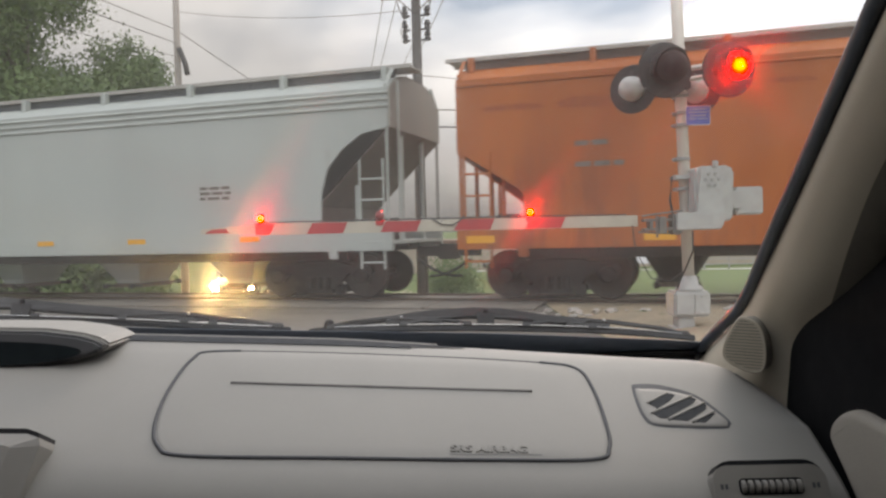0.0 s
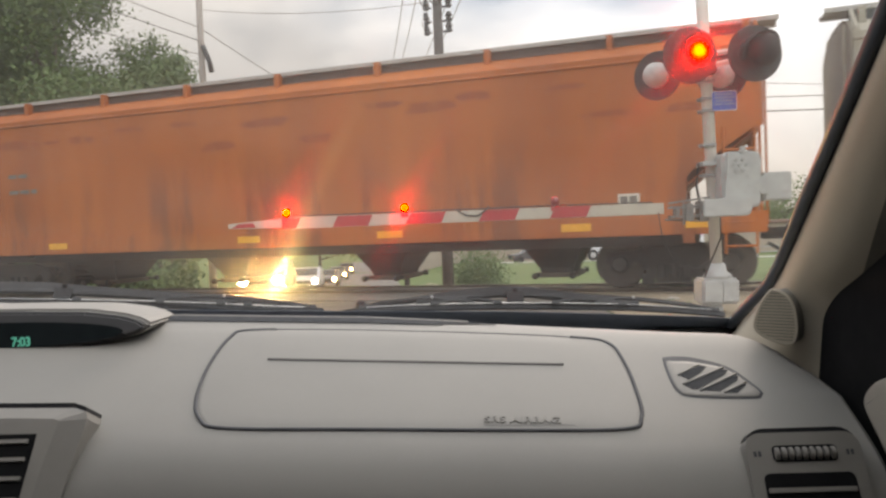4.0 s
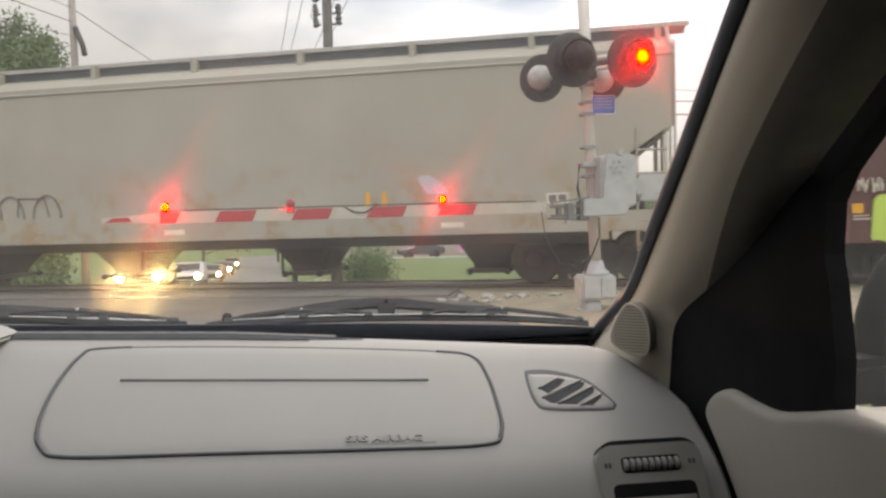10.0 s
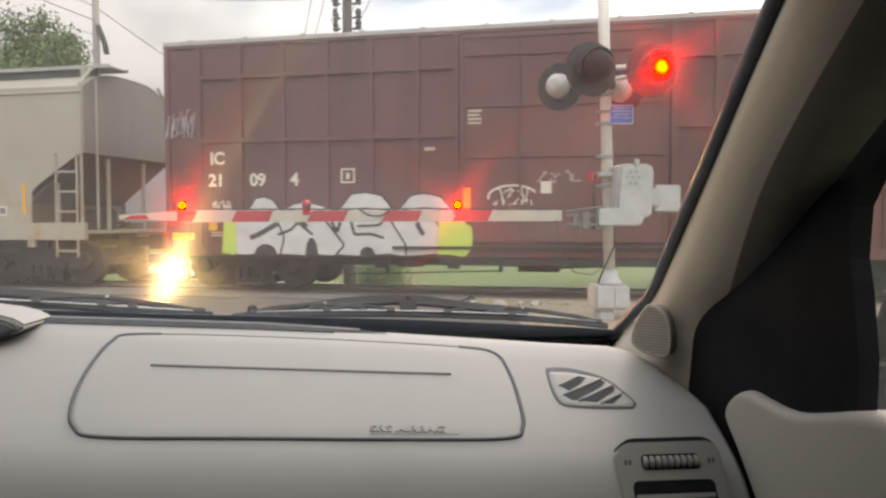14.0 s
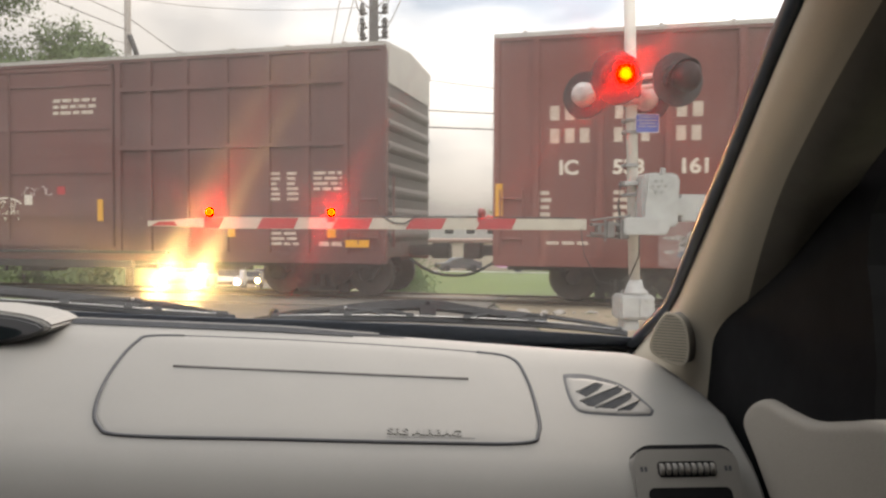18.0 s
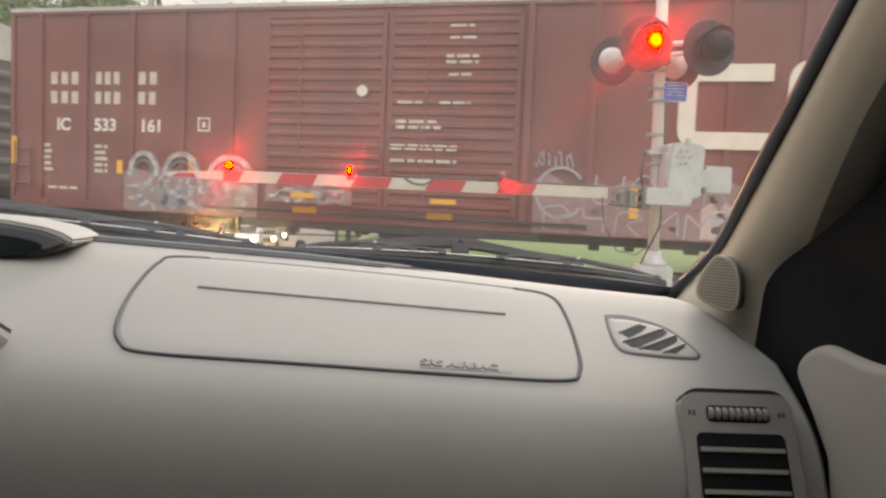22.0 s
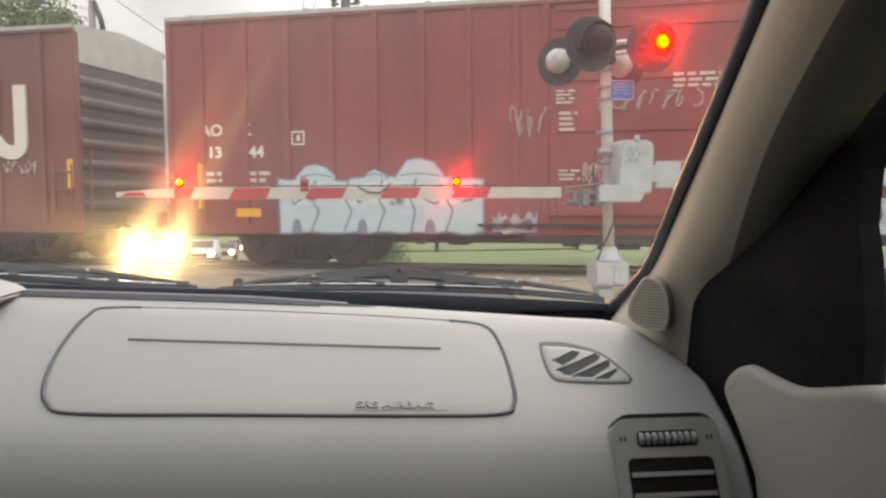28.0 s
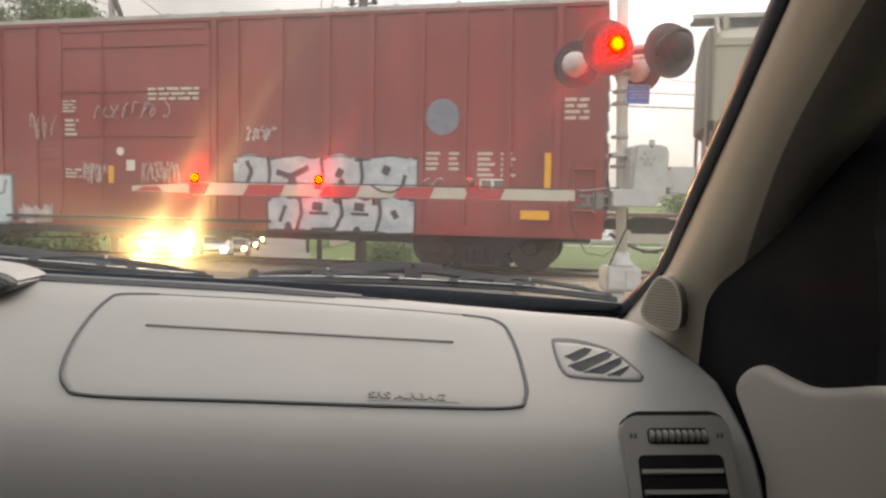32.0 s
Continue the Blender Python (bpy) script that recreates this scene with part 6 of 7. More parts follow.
for u, w in ((1.30, 0.15), (5.47, 0.29)):
    part("spray_edge", prisms([blob(u, 0.96, w, 0.36, 9, 0.1)], -0.053 if u < 5 else -0.084, -0.0), M["spray_lime"], b0, "lime green spray paint")
chalk(b0, 0.02, 0.65, 2.75, 3.3, -0.034, 4, "spray_faint", 5)
chalk(b0, 0.05, 0.62, 2.75, 3.2, -0.034, 14, "spray_dull", 8)
chalk(b0, 6.15, 6.8, 1.42, 1.80, -0.06, 6, "cream", 4)
part("spray_line", band([(6.48 + 0.42 * math.cos(a), 1.62 + 0.2 * math.sin(a)) for a in [0.4 + 2.9 * k / 12 for k in range(13)]], 0.035, -0.06, -0.05), M["cream"], b0, "pale sprayed loop")
chalk(b0, 0.95, 1.35, 1.36, 1.62, -0.036, 61, "cream", 7)
chalk(b0, 6.15, 6.8, 1.36, 1.60, -0.06, 8, "cream", 6)
chalk(b0, 6.9, 7.6, 1.85, 2.05, -0.06, 9, "spray_faint", 5)
part("placard", boxes((7.72, -0.062, 1.88, 7.90, -0.05, 2.04)), M["board_red"], b0)
part("placard", boxes((6.95, -0.062, 1.68, 7.13, -0.05, 1.88)), M["cream"], b0)
for u in (5.70, 8.72):
    part("yellow_bar", boxes((u - 0.06, -0.085, 1.36, u + 0.06, -0.075, 1.78)), M["yellow"], b0, "amber marker bar")
reflectors(b0, (0.36, 14.0), 0.96, -0.06, (0.44, 0.13))
reflectors(b0, (0.95, 11.5, 13.5), 1.14, -0.042, (0.16, 0.15))

# oxide red boxcar with louvred doors and a cream band emblem
RCN = [0.72, 1.78, 2.86, 3.98, 5.02, 10.58, 11.66, 12.73, 13.78, 14.82, 15.82, 16.8]
b1 = boxcar(17.55, M["boxcar_red"], RCN, [(5.72, 8.06, 0.86, 4.32, 17), (8.10, 10.46, 0.86, 4.32, 17)], "oxide red boxcar with two louvred doors and a cream band emblem", 57.12, (2.20, 15.45))
for z0, z1, cols in ((3.03, 3.33, ((0.92, 1.66, 3), (1.99, 2.60, 3), (2.95, 3.45, 2))), (2.65, 2.95, ((0.92, 1.66, 3), (1.97, 2.62, 3), (2.95, 3.42, 2)))):
    for u0, u1, n in cols:
        for i in range(n):
            w = (u1 - u0) / n
            a, b = u0 + w * (i + 0.14), u0 + w * (i + 0.76)
            part("letter_bar", boxes((a, -0.006, z0 + 0.02, b, 0.0, z1 - 0.04)), M["cream_worn"], b1)
for tx, u in (("IC", 1.10), ("533", 1.98), ("161", 3.02)):
    stencil(b1, tx, u, 2.15, 0.33, 1.05)
square_mark(b1, 4.30, 2.18)


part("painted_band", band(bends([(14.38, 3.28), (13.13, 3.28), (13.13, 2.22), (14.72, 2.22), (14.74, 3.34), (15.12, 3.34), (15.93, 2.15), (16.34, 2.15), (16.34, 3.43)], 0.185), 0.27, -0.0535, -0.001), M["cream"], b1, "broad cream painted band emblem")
for n, (u0, u1, z0, z1, r) in enumerate(((9.2, 9.62, 4.02, 4.1, 1), (9.2, 9.72, 3.82, 3.9, 1), (9.15, 9.72, 3.40, 3.6, 2), (9.2, 9.6, 3.2, 3.28, 1), (8.3, 8.75, 2.72, 2.8, 1), (9.05, 9.6, 2.72, 2.8, 1), (8.28, 9.1, 2.28, 2.48, 2),
                                         (8.2, 9.4, 1.92, 2.05, 2), (8.2, 9.4, 1.70, 1.8, 1), (0.8, 1.0, 1.3, 1.9, 5), (2.0, 2.3, 1.3, 1.9, 5), (0.9, 1.6, 0.95, 1.05, 1), (15.2, 15.5, 0.95, 1.15, 3), (14.6, 15.0, 0.8, 0.95, 2))):
    text_bars(b1, u0, u1, z0, z1, r, M["cream_worn"], -0.095 if 5.7 < u0 < 10.4 else -0.005, 70 + n)
part("door_disc", prisms([oval(7.63, 2.95, 0.10, 0.10, 14)], -0.10, -0.09), M["cream"], b1)
for u in (0.10, 17.40):
    part("yellow_bar", boxes((u - 0.06, -0.05, 1.45, u + 0.06, -0.04, 2.0)), M["yellow"], b1, "amber marker bar")
for u, z in ((2.62, 1.45), (4.22, 1.55), (12.4, 1.3), (14.5, 1.35), (12.4, 1.06), (14.5, 1.06)):
    part("yellow_bar", boxes((u - 0.07, -0.055, z - 0.13, u + 0.07, -0.045, z + 0.13)), M["yellow"], b1)
reflectors(b1, (6.6, 7.0 + 2.15, 6.6, 9.15), 0.80, -0.12, (0.46, 0.11))
reflectors(b1, (6.55, 9.2), 1.06, -0.125, (0.46, 0.09))
faded_tag(b1, 2.72, 5.62, 0.60, 1.36, -0.054, 52, "worn white and grey spray piece along the sill", "spray_ground", "spray_mottle", 60)
faded_tag(b1, 2.95, 5.45, 0.66, 1.20, -0.0565, 12, "dark ragged patches in the worn spray piece", "spray_ground", "spray_shadow", 34)
for c, w, top in ((3.15, 0.30, 1.74), (3.98, 0.36, 1.74), (5.02, 0.44, 1.70)):
    part("spray_hoop", band([(c + w * math.cos(a), 1.30 + (top - 1.30) * math.sin(a)) for a in [3.1416 * k / 12 for k in range(13)]], 0.10, -0.058, 0.0), M["spray_mottle"], b1, "pale sprayed hoop")
    part("spray_line", band([(c + (w - 0.09) * math.cos(a), 1.28 + (top - 1.42) * math.sin(a)) for a in [3.1416 * k / 12 for k in range(13)]], 0.03, -0.059, 0.0), M["spray_shadow"], b1)
faded_tag(b1, 5.8, 7.5, 0.90, 1.22, -0.10, 53, "worn white and grey spray strip on the door", "spray_ground", "spray_mottle", 24)
faded_tag(b1, 10.75, 14.38, 0.60, 1.52, -0.054, 14, "faded grey spray piece with pale outlines", "spray_ground", "spray_ground", 30)
part("spray_line", band([(11.20 + 0.40 * math.cos(a), 1.30 + 0.42 * math.sin(a)) for a in [0.6 + 5.1 * k / 20 for k in range(21)]], 0.05, -0.060, 0.0), M["spray_dull"], b1, "pale sprayed loop")
outline_signs(b1, 11.65, 14.0, 1.18, 1.66, 4, -0.060, 15, "spray_dull", 0.03)
outline_signs(b1, 10.9, 14.3, 0.66, 1.10, 6, -0.060, 16, "spray_dull", 0.03)
faded_tag(b1, 13.45, 14.40, 0.62, 1.16, -0.058, 17, "paler end of the sprayed piece", "spray_faint", "spray_mottle", 20)
chalk(b1, 10.7, 11.4, 1.7, 2.0, -0.036, 22, "spray_dull", 7)
chalk(b1, 15.9, 16.7, 1.72, 2.0, -0.036, 23, "spray_faint", 9)

# bright red boxcar with pale blue tags
RAO = [0.69, 1.54, 2.35, 3.18, 3.98, 4.82, 5.63, 6.43, 6.93, 10.28, 10.72, 11.58, 12.48, 13.30, 14.20, 14.95, 15.71, 16.55]
b2 = boxcar(17.32, M["boxcar_aok"], RAO, [(7.0, 10.22, 0.92, 4.34, 4)], "bright red boxcar with vertical ribs and pale spray tags", 76.59, (2.35, 15.2))
for tx, u, z in (("AO", 0.65, 2.38), ("K", 1.45, 2.38), ("113", 0.63, 1.98), ("144", 1.45, 1.98)):
    stencil(b2, tx, u, z, 0.28, 1.05)
square_mark(b2, 2.42, 2.18, 0.25)
slab_tag(b2, 2.22, 5.88, 0.62, 1.56, ((2.52, 3.25, 1.82), (3.80, 4.18, 1.72), (4.35, 5.20, 1.90)), 6, "spray_pale", "spray_shadow", -0.054, 31, "white and pale turquoise spray tag with dark lines")
faded_tag(b2, 2.42, 5.65, 1.10, 1.46, -0.0565, 34, "whiter upper half of the spray tag", "spray_white", "spray_pale", 22)
faded_tag(b2, 6.05, 6.80, 0.62, 0.92, -0.054, 36, "small faded purple spray tag", "spray_dull", "spray_faint", 14)
slab_tag(b2, 10.70, 14.15, 1.34, 1.86, ((10.74, 11.34, 1.99), (11.60, 12.38, 1.95), (12.48, 13.02, 2.0), (13.30, 14.08, 1.97)), 4, "spray_blue", "spray_black", -0.054, 33, "pale blue spray tag with dark outlines",
         ((0.068, ((0.19, 1.18), (0.205, 0.56), (0.19, 0.03))), (0.068, ((0.49, 1.05), (0.50, 0.50), (0.485, 0.03))), (0.068, ((0.70, 1.12), (0.715, 0.50), (0.70, 0.03))), (0.108, ((0.24, 0.62), (0.32, 0.46), (0.42, 0.78))),
          (0.081, ((0.07, 0.19), (0.10, 0.62), (0.07, 0.99))), (0.13, ((0.58, 0.46), (0.60, 0.74))), (0.14, ((0.83, 0.56), (0.85, 0.84))), (0.068, ((0.92, 0.06), (0.94, 0.56)))), ((0.33, 0.03, 0.5), (0.60, 0.025, 0.4)))
slab_tag(b2, 11.38, 14.1, 0.60, 1.14, ((11.42, 11.9, 1.23), (12.0, 12.62, 1.25), (12.75, 13.35, 1.22), (13.45, 14.0, 1.24)), 4, "spray_blue", "spray_black", -0.054, 35, "pale blue spray tag with dark outlines",
         ((0.068, ((0.22, 1.15), (0.235, 0.6), (0.20, 0.05))), (0.068, ((0.50, 1.15), (0.52, 0.6), (0.47, 0.1), (0.30, 0.08))), (0.068, ((0.77, 1.15), (0.78, 0.6), (0.75, 0.05))), (0.15, ((0.31, 0.86), (0.38, 0.82))), (0.15, ((0.60, 0.86), (0.67, 0.82))),
          (0.068, ((0.08, 0.3), (0.12, 0.85))), (0.054, ((0.29, 0.62), (0.42, 0.62))), (0.054, ((0.58, 0.62), (0.70, 0.60))), (0.108, ((0.86, 0.75), (0.89, 0.5)))), ((0.14, 0.03, 0.3), (0.62, 0.03, 0.2)))
part("spray_patch", prisms([oval(14.58, 2.63, 0.30, 0.31, 22)], -0.005, 0.0), M["spray_shadow"], b2, "round faded blue spray patch")
for n, (u0, u1, z0, z1, r) in enumerate(((8.95, 10.0, 2.95, 3.22, 3), (7.1, 7.4, 2.75, 3.0, 4), (7.15, 7.45, 2.3, 2.65, 4), (14.30, 14.55, 1.70, 2.05, 4), (14.70, 14.90, 1.70, 2.05, 4), (15.20, 15.5, 1.6, 2.05, 5), (15.60, 15.85, 1.6, 2.05, 5),
                                         (0.75, 1.05, 1.25, 1.75, 4), (1.55, 2.0, 1.25, 1.75, 4), (16.65, 17.05, 2.55, 2.95, 4), (7.15, 7.5, 1.5, 1.7, 3))):
    text_bars(b2, u0, u1, z0, z1, r, M["cream_worn"], -0.085 if 7 < u0 < 10.2 else -0.005, 90 + n)
chalk(b2, 7.8, 9.4, 2.62, 3.0, -0.082, 41, "spray_faint", 8)
chalk(b2, 6.35, 6.95, 2.2, 2.8, -0.06, 46, "spray_faint", 4)
chalk(b2, 10.92, 11.6, 2.24, 2.52, -0.036, 42, "spray_faint", 6)
chalk(b2, 10.95, 11.55, 2.2, 2.45, -0.036, 47, "spray_white", 5)
chalk(b2, 7.55, 8.05, 1.40, 1.82, -0.082, 43, "spray_faint", 6)
chalk(b2, 7.55, 8.05, 1.40, 1.8, -0.082, 48, "spray_faint", 6)
chalk(b2, 8.8, 9.6, 1.40, 1.85, -0.082, 44, "spray_faint", 7)
chalk(b2, 8.85, 9.5, 1.45, 1.85, -0.082, 49, "spray_faint", 7)
chalk(b2, 14.0, 14.6, 1.4, 1.6, -0.036, 45, "spray_faint", 3)
part("door_disc", prisms([oval(8.35, 2.02, 0.08, 0.08, 14)], -0.084, -0.076), M["cream"], b2)
part("placard", boxes((8.48, -0.084, 1.66, 8.66, -0.076, 1.86)), M["cream"], b2)
part("placard", boxes((15.25, -0.042, 1.38, 15.71, -0.03, 1.58)), M["cream"], b2)
part("placard", boxes((15.28, -0.046, 1.41, 15.45, -0.04, 1.55), (15.50, -0.046, 1.41, 15.67, -0.04, 1.55)), M["letter_dark"], b2)
for u, z0, z1 in ((0.66, 1.05, 1.88), (16.40, 1.42, 2.02), (8.15, 1.42, 1.75), (3.5, 0.95, 1.3)):
    part("yellow_bar", boxes((u - 0.055, -0.088 if 7 < u < 10 else -0.05, z0, u + 0.055, -0.08 if 7 < u < 10 else -0.04, z1)), M["yellow"], b2, "amber marker bar")
reflectors(b2, (1.6, 16.2), 0.98, -0.06, (0.48, 0.15))

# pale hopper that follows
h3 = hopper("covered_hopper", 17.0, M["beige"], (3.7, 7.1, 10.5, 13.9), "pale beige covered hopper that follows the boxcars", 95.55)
reflectors(h3, (3.3, 8.2, 13.4), 1.05, size=(0.4, 0.09), material="cream")

# ---------------------------------------------------------------- crossing signal with its gate
GATE_Y = 8.0
BLINKERS = []


def blink_cover(name, lamp, at, r, h, phase, material="shade"):
    """Added half-round cover turning round the bulb: in front of it the lamp looks dark."""
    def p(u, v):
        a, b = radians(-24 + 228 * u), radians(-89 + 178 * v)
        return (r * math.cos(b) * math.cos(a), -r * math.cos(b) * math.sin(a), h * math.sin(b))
    s = part(name, sheet(p, 14, 10, 0.003), M[material], lamp, "dark red turning cover added for the blinking", smooth=True)
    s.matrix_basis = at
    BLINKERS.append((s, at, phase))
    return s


signal = thing("crossing_signal", pose(2.11, GATE_Y, 0), "silver level crossing signal mast with flashing red lamps", "crossing signal")
part("mast_pole", tubes([[(0.069, 0, 0.40), (-0.066, 0, 5.3)]], 0.063, 20), M["mast"], signal, "silver painted mast", smooth=True)
base = part("mast_base", boxes((-0.15, -0.17, 0.22, 0.25, 0.17, 0.50), bevel=0.025), M["galv"], signal, "cast junction box at the foot")
part("base_collar", lathe(bmesh.new(), [(0.15, 0.50), (0.15, 0.53), (0.10, 0.57), (0.085, 0.66), (0.07, 0.66)], (0.065, 0, 0), "z", 20), M["galv"], base, smooth=True)
part("base_lid", boxes((-0.13, -0.185, 0.25, 0.03, -0.165, 0.47), (0.07, -0.185, 0.25, 0.22, -0.165, 0.47), bevel=0.006), M["galv"], base)
for x in (-0.15, 0.15):
    for z in (0.26, 0.44):
        part("bolt", lathe(bmesh.new(), [(0.014, -0.2), (0.014, -0.18)], (x, 0, z), "y", 8), M["steel"], base)
part("anchor_foot", boxes((-0.09, -0.12, 0.08, 0.09, 0.12, 0.21), (-0.16, -0.16, 0.05, 0.16, 0.16, 0.10), bevel=0.015), M["galv"], base)
for z in (2.32, 2.45, 2.64, 1.95, 1.62):
    part("mast_clamp", boxes((-0.075, -0.085, z - 0.018, 0.075, 0.085, z + 0.018), (-0.10, -0.02, z - 0.015, -0.07, 0.02, z + 0.015), bevel=0.006), M["grey_plastic"], signal)
plate = part("notice_plate", prisms([rounded(0.03, 2.31, 0.30, 2.52, 0.02)], -0.085, -0.078), M["white"], signal, "small blue notice plate")
part("plate_face", prisms([rounded(0.037, 2.317, 0.293, 2.513, 0.016)], -0.088, -0.084), M["blue"], plate)
for k, (a, b) in enumerate(((0.07, 0.26), (0.06, 0.27), (0.08, 0.25), (0.06, 0.14), (0.17, 0.27))):
    z = 2.485 - 0.035 * k if k < 4 else 2.38
    part("text_bar", boxes((a, -0.0905, z - 0.0045, b, -0.087, z + 0.0045)), M["spray_blue"], plate)


def flasher(x, y, z, turn, phase, parent):
    f = part("flasher", lathe(bmesh.new(), [(0.292, -0.012), (0.296, 0.0), (0.292, 0.012)], (0, 0, 0), "y", 36), M["lampblack"], parent, "round black backboard with a hooded red lamp", at=pose(x, y, z, 0, 0, turn), smooth=False)
    part("lamp_cup", lathe(bmesh.new(), [(0.06, 0.24), (0.13, 0.20), (0.165, 0.10), (0.17, 0.012)], (0, 0, 0), "y", 24), M["cup"], f, "grey lamp housing", smooth=True)

    def visor(u, v):
        a = radians(-25 + 230 * u)
        return ((0.175 + 0.01 * v) * math.cos(a), -0.012 - 0.26 * v * (0.55 + 0.45 * math.sin(a)), (0.175 + 0.01 * v) * math.sin(a))
    part("visor", sheet(visor, 20, 3, 0.004), M["lampblack"], f, "black lamp hood", smooth=True)
    part("reflector_bowl", lathe(bmesh.new(), [(0.165, -0.014), (0.10, -0.013)], (0, 0, 0), "y", 24), M["lens"], f)
    b = bmesh.new()
    bmesh.ops.create_uvsphere(b, u_segments=24, v_segments=14, radius=0.145)
    for v in b.verts:
        v.co.y *= 0.35 if v.co.y < 0 else 0.02
    # added disc stops light leaking out behind the blink cover
    part("lamp_back", lathe(bmesh.new(), [(0.10, -0.172), (0.152, -0.178), (0.152, -0.184), (0.10, -0.184)], (0, 0, 0), "y", 24), M["lampblack"], f)
    part("lamp", b, M["lit"], f, "lit red lamp", at=pose(0, -0.19, 0), smooth=True)
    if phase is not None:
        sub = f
        blink_cover("added_blink_cover", sub, pose(0, -0.19, 0), 0.158, 0.165, phase)
    return f


arm_l, arm_r = Vector((-0.265, -0.35, 2.862)), Vector((0.405, -0.35, 2.852))
part("cross_arm", tubes([[arm_l + Vector((0, 0.22, 0)), (0, -0.08, 2.80), arm_r + Vector((0, 0.22, 0.0))], [(0.0, -0.02, 2.93), (0.46, -0.1, 2.97)]], 0.028, 10), M["mast"], signal, "crossarm carrying the lamps", smooth=True)
part("arm_hub", boxes((-0.09, -0.12, 2.70, 0.09, 0.12, 2.90), bevel=0.02), M["lampblack"], signal)
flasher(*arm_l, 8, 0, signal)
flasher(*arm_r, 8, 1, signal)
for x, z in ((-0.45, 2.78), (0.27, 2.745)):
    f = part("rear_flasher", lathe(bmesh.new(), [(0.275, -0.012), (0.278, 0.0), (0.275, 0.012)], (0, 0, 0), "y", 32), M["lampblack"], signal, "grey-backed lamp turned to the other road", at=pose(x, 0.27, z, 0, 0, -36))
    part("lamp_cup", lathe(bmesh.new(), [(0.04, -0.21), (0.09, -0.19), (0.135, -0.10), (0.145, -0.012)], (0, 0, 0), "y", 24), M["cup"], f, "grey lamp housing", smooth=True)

# gate mechanism beside the mast
mech = thing("gate_mechanism", pose(2.11, GATE_Y, 0), "grey gate mechanism housing clamped to the mast", "gate mechanism")
HOUSE = [(0.05, 1.30), (0.30, 1.24), (0.45, 1.27), (0.47, 1.80), (0.41, 1.85), (0.12, 1.85), (0.05, 1.81)]
case = part("housing", soft(prisms([HOUSE], -0.30, 0.20), 0.02), M["galv"], mech, "cast aluminium housing")
part("side_cover", soft(prisms([[(0.05, 1.20), (0.28, 1.20), (0.36, 1.32), (0.37, 1.80), (0.32, 1.83), (0.10, 1.83), (0.06, 1.40)]], -0.33, -0.295), 0.01), M["galv"], case)
for k in range(7):
    a = 6.283 * k / 6
    c = (0.22 + (0.07 * math.cos(a) if k < 6 else 0), 1.70 + (0.07 * math.sin(a) if k < 6 else 0))
    part("bolt", lathe(bmesh.new(), [(0.016, -0.345), (0.016, -0.32)], (c[0], 0, c[1]), "y", 8), M["grey_plastic"], case)
part("lid_hasp", boxes((0.24, -0.34, 1.83, 0.29, -0.28, 1.90), bevel=0.006), M["galv"], case)
part("crank_plate", soft(prisms([[(-0.17, 1.17), (0.30, 1.17), (0.34, 1.25), (0.34, 1.36), (-0.17, 1.36)]], -0.37, -0.335), 0.012), M["galv"], mech, "crank plate")
part("arm_clamp", boxes((-0.50, -0.30, 1.17, -0.12, -0.18, 1.20), (-0.50, -0.30, 1.27, -0.12, -0.18, 1.30), (-0.34, -0.32, 1.14, -0.26, -0.16, 1.32), (-0.20, -0.33, 1.13, -0.10, -0.15, 1.34), (-0.44, -0.31, 1.18, -0.40, -0.17, 1.29), bevel=0.006), M["clampgrey"], mech, "bolted arm clamp")
part("clamp_rod", tubes([[(-0.55, -0.25, 1.16), (-0.1, -0.25, 1.13)], [(-0.52, -0.29, 1.33), (-0.08, -0.29, 1.38)], [(-0.36, -0.3, 1.10), (-0.36, -0.3, 1.33)]], 0.012, 6), M["clampgrey"], mech)
part("counterweight", boxes((0.50, -0.24, 1.32, 0.80, -0.10, 1.62), (0.45, -0.26, 1.38, 0.56, -0.08, 1.58), bevel=0.015), M["galv"], mech, "counterweight")
part("mast_bracket", boxes((-0.10, -0.14, 1.72, 0.16, 0.10, 1.77), (-0.10, -0.14, 1.30, 0.16, 0.10, 1.35), bevel=0.008), M["galv"], mech)
part("cable", tubes([[(0.0, -0.36, 1.16), (0.02, -0.30, 0.95), (-0.02, -0.2, 0.78), (-0.06, -0.12, 0.64), (-0.1, -0.1, 0.52)]], 0.010, 6), M["cable"], mech, "hanging black cable", smooth=True)
part("cable", tubes([[(-0.62, -0.27, 1.24), (-0.58, -0.26, 0.95), (-0.42, -0.25, 0.66), (-0.2, -0.2, 0.62), (-0.05, -0.15, 0.72)]], 0.006, 5), M["cable"], mech, smooth=True)
part("conduit", tubes([[(-0.11, -0.02, 1.76), (-0.14, -0.03, 1.5), (-0.10, -0.02, 1.3)]], 0.014, 6), M["cable"], mech)

gate = thing("crossing_gate", pose(0, GATE_Y + 0.25, 1.22), "lowered gate arm with red and white stripes and three red lamps", "crossing gate")
ARM0, ARM1, TIP = 1.62, -2.60, -3.23
arm = part("arm_board", soft(prisms([[(ARM1, 0.004), (ARM0, 0.0), (ARM0, 0.125), (ARM1, 0.132)]], -0.25, -0.215), 0.004), M["board_white"], gate, "white reflective arm")
for k, x in enumerate((-2.05, -1.232, -0.416, 0.37)):
    part("red_stripe", prisms([[(x, 0.006), (x + 0.40, 0.006), (x + 0.455, 0.126), (x + 0.065, 0.126)]], -0.254, -0.25), M["board_red"], arm, "red slanted stripe")
part("red_stripe", prisms([[(-2.62, 0.008), (-2.46, 0.008), (-2.40, 0.128), (-2.62, 0.128)]], -0.254, -0.25), M["board_red"], arm)
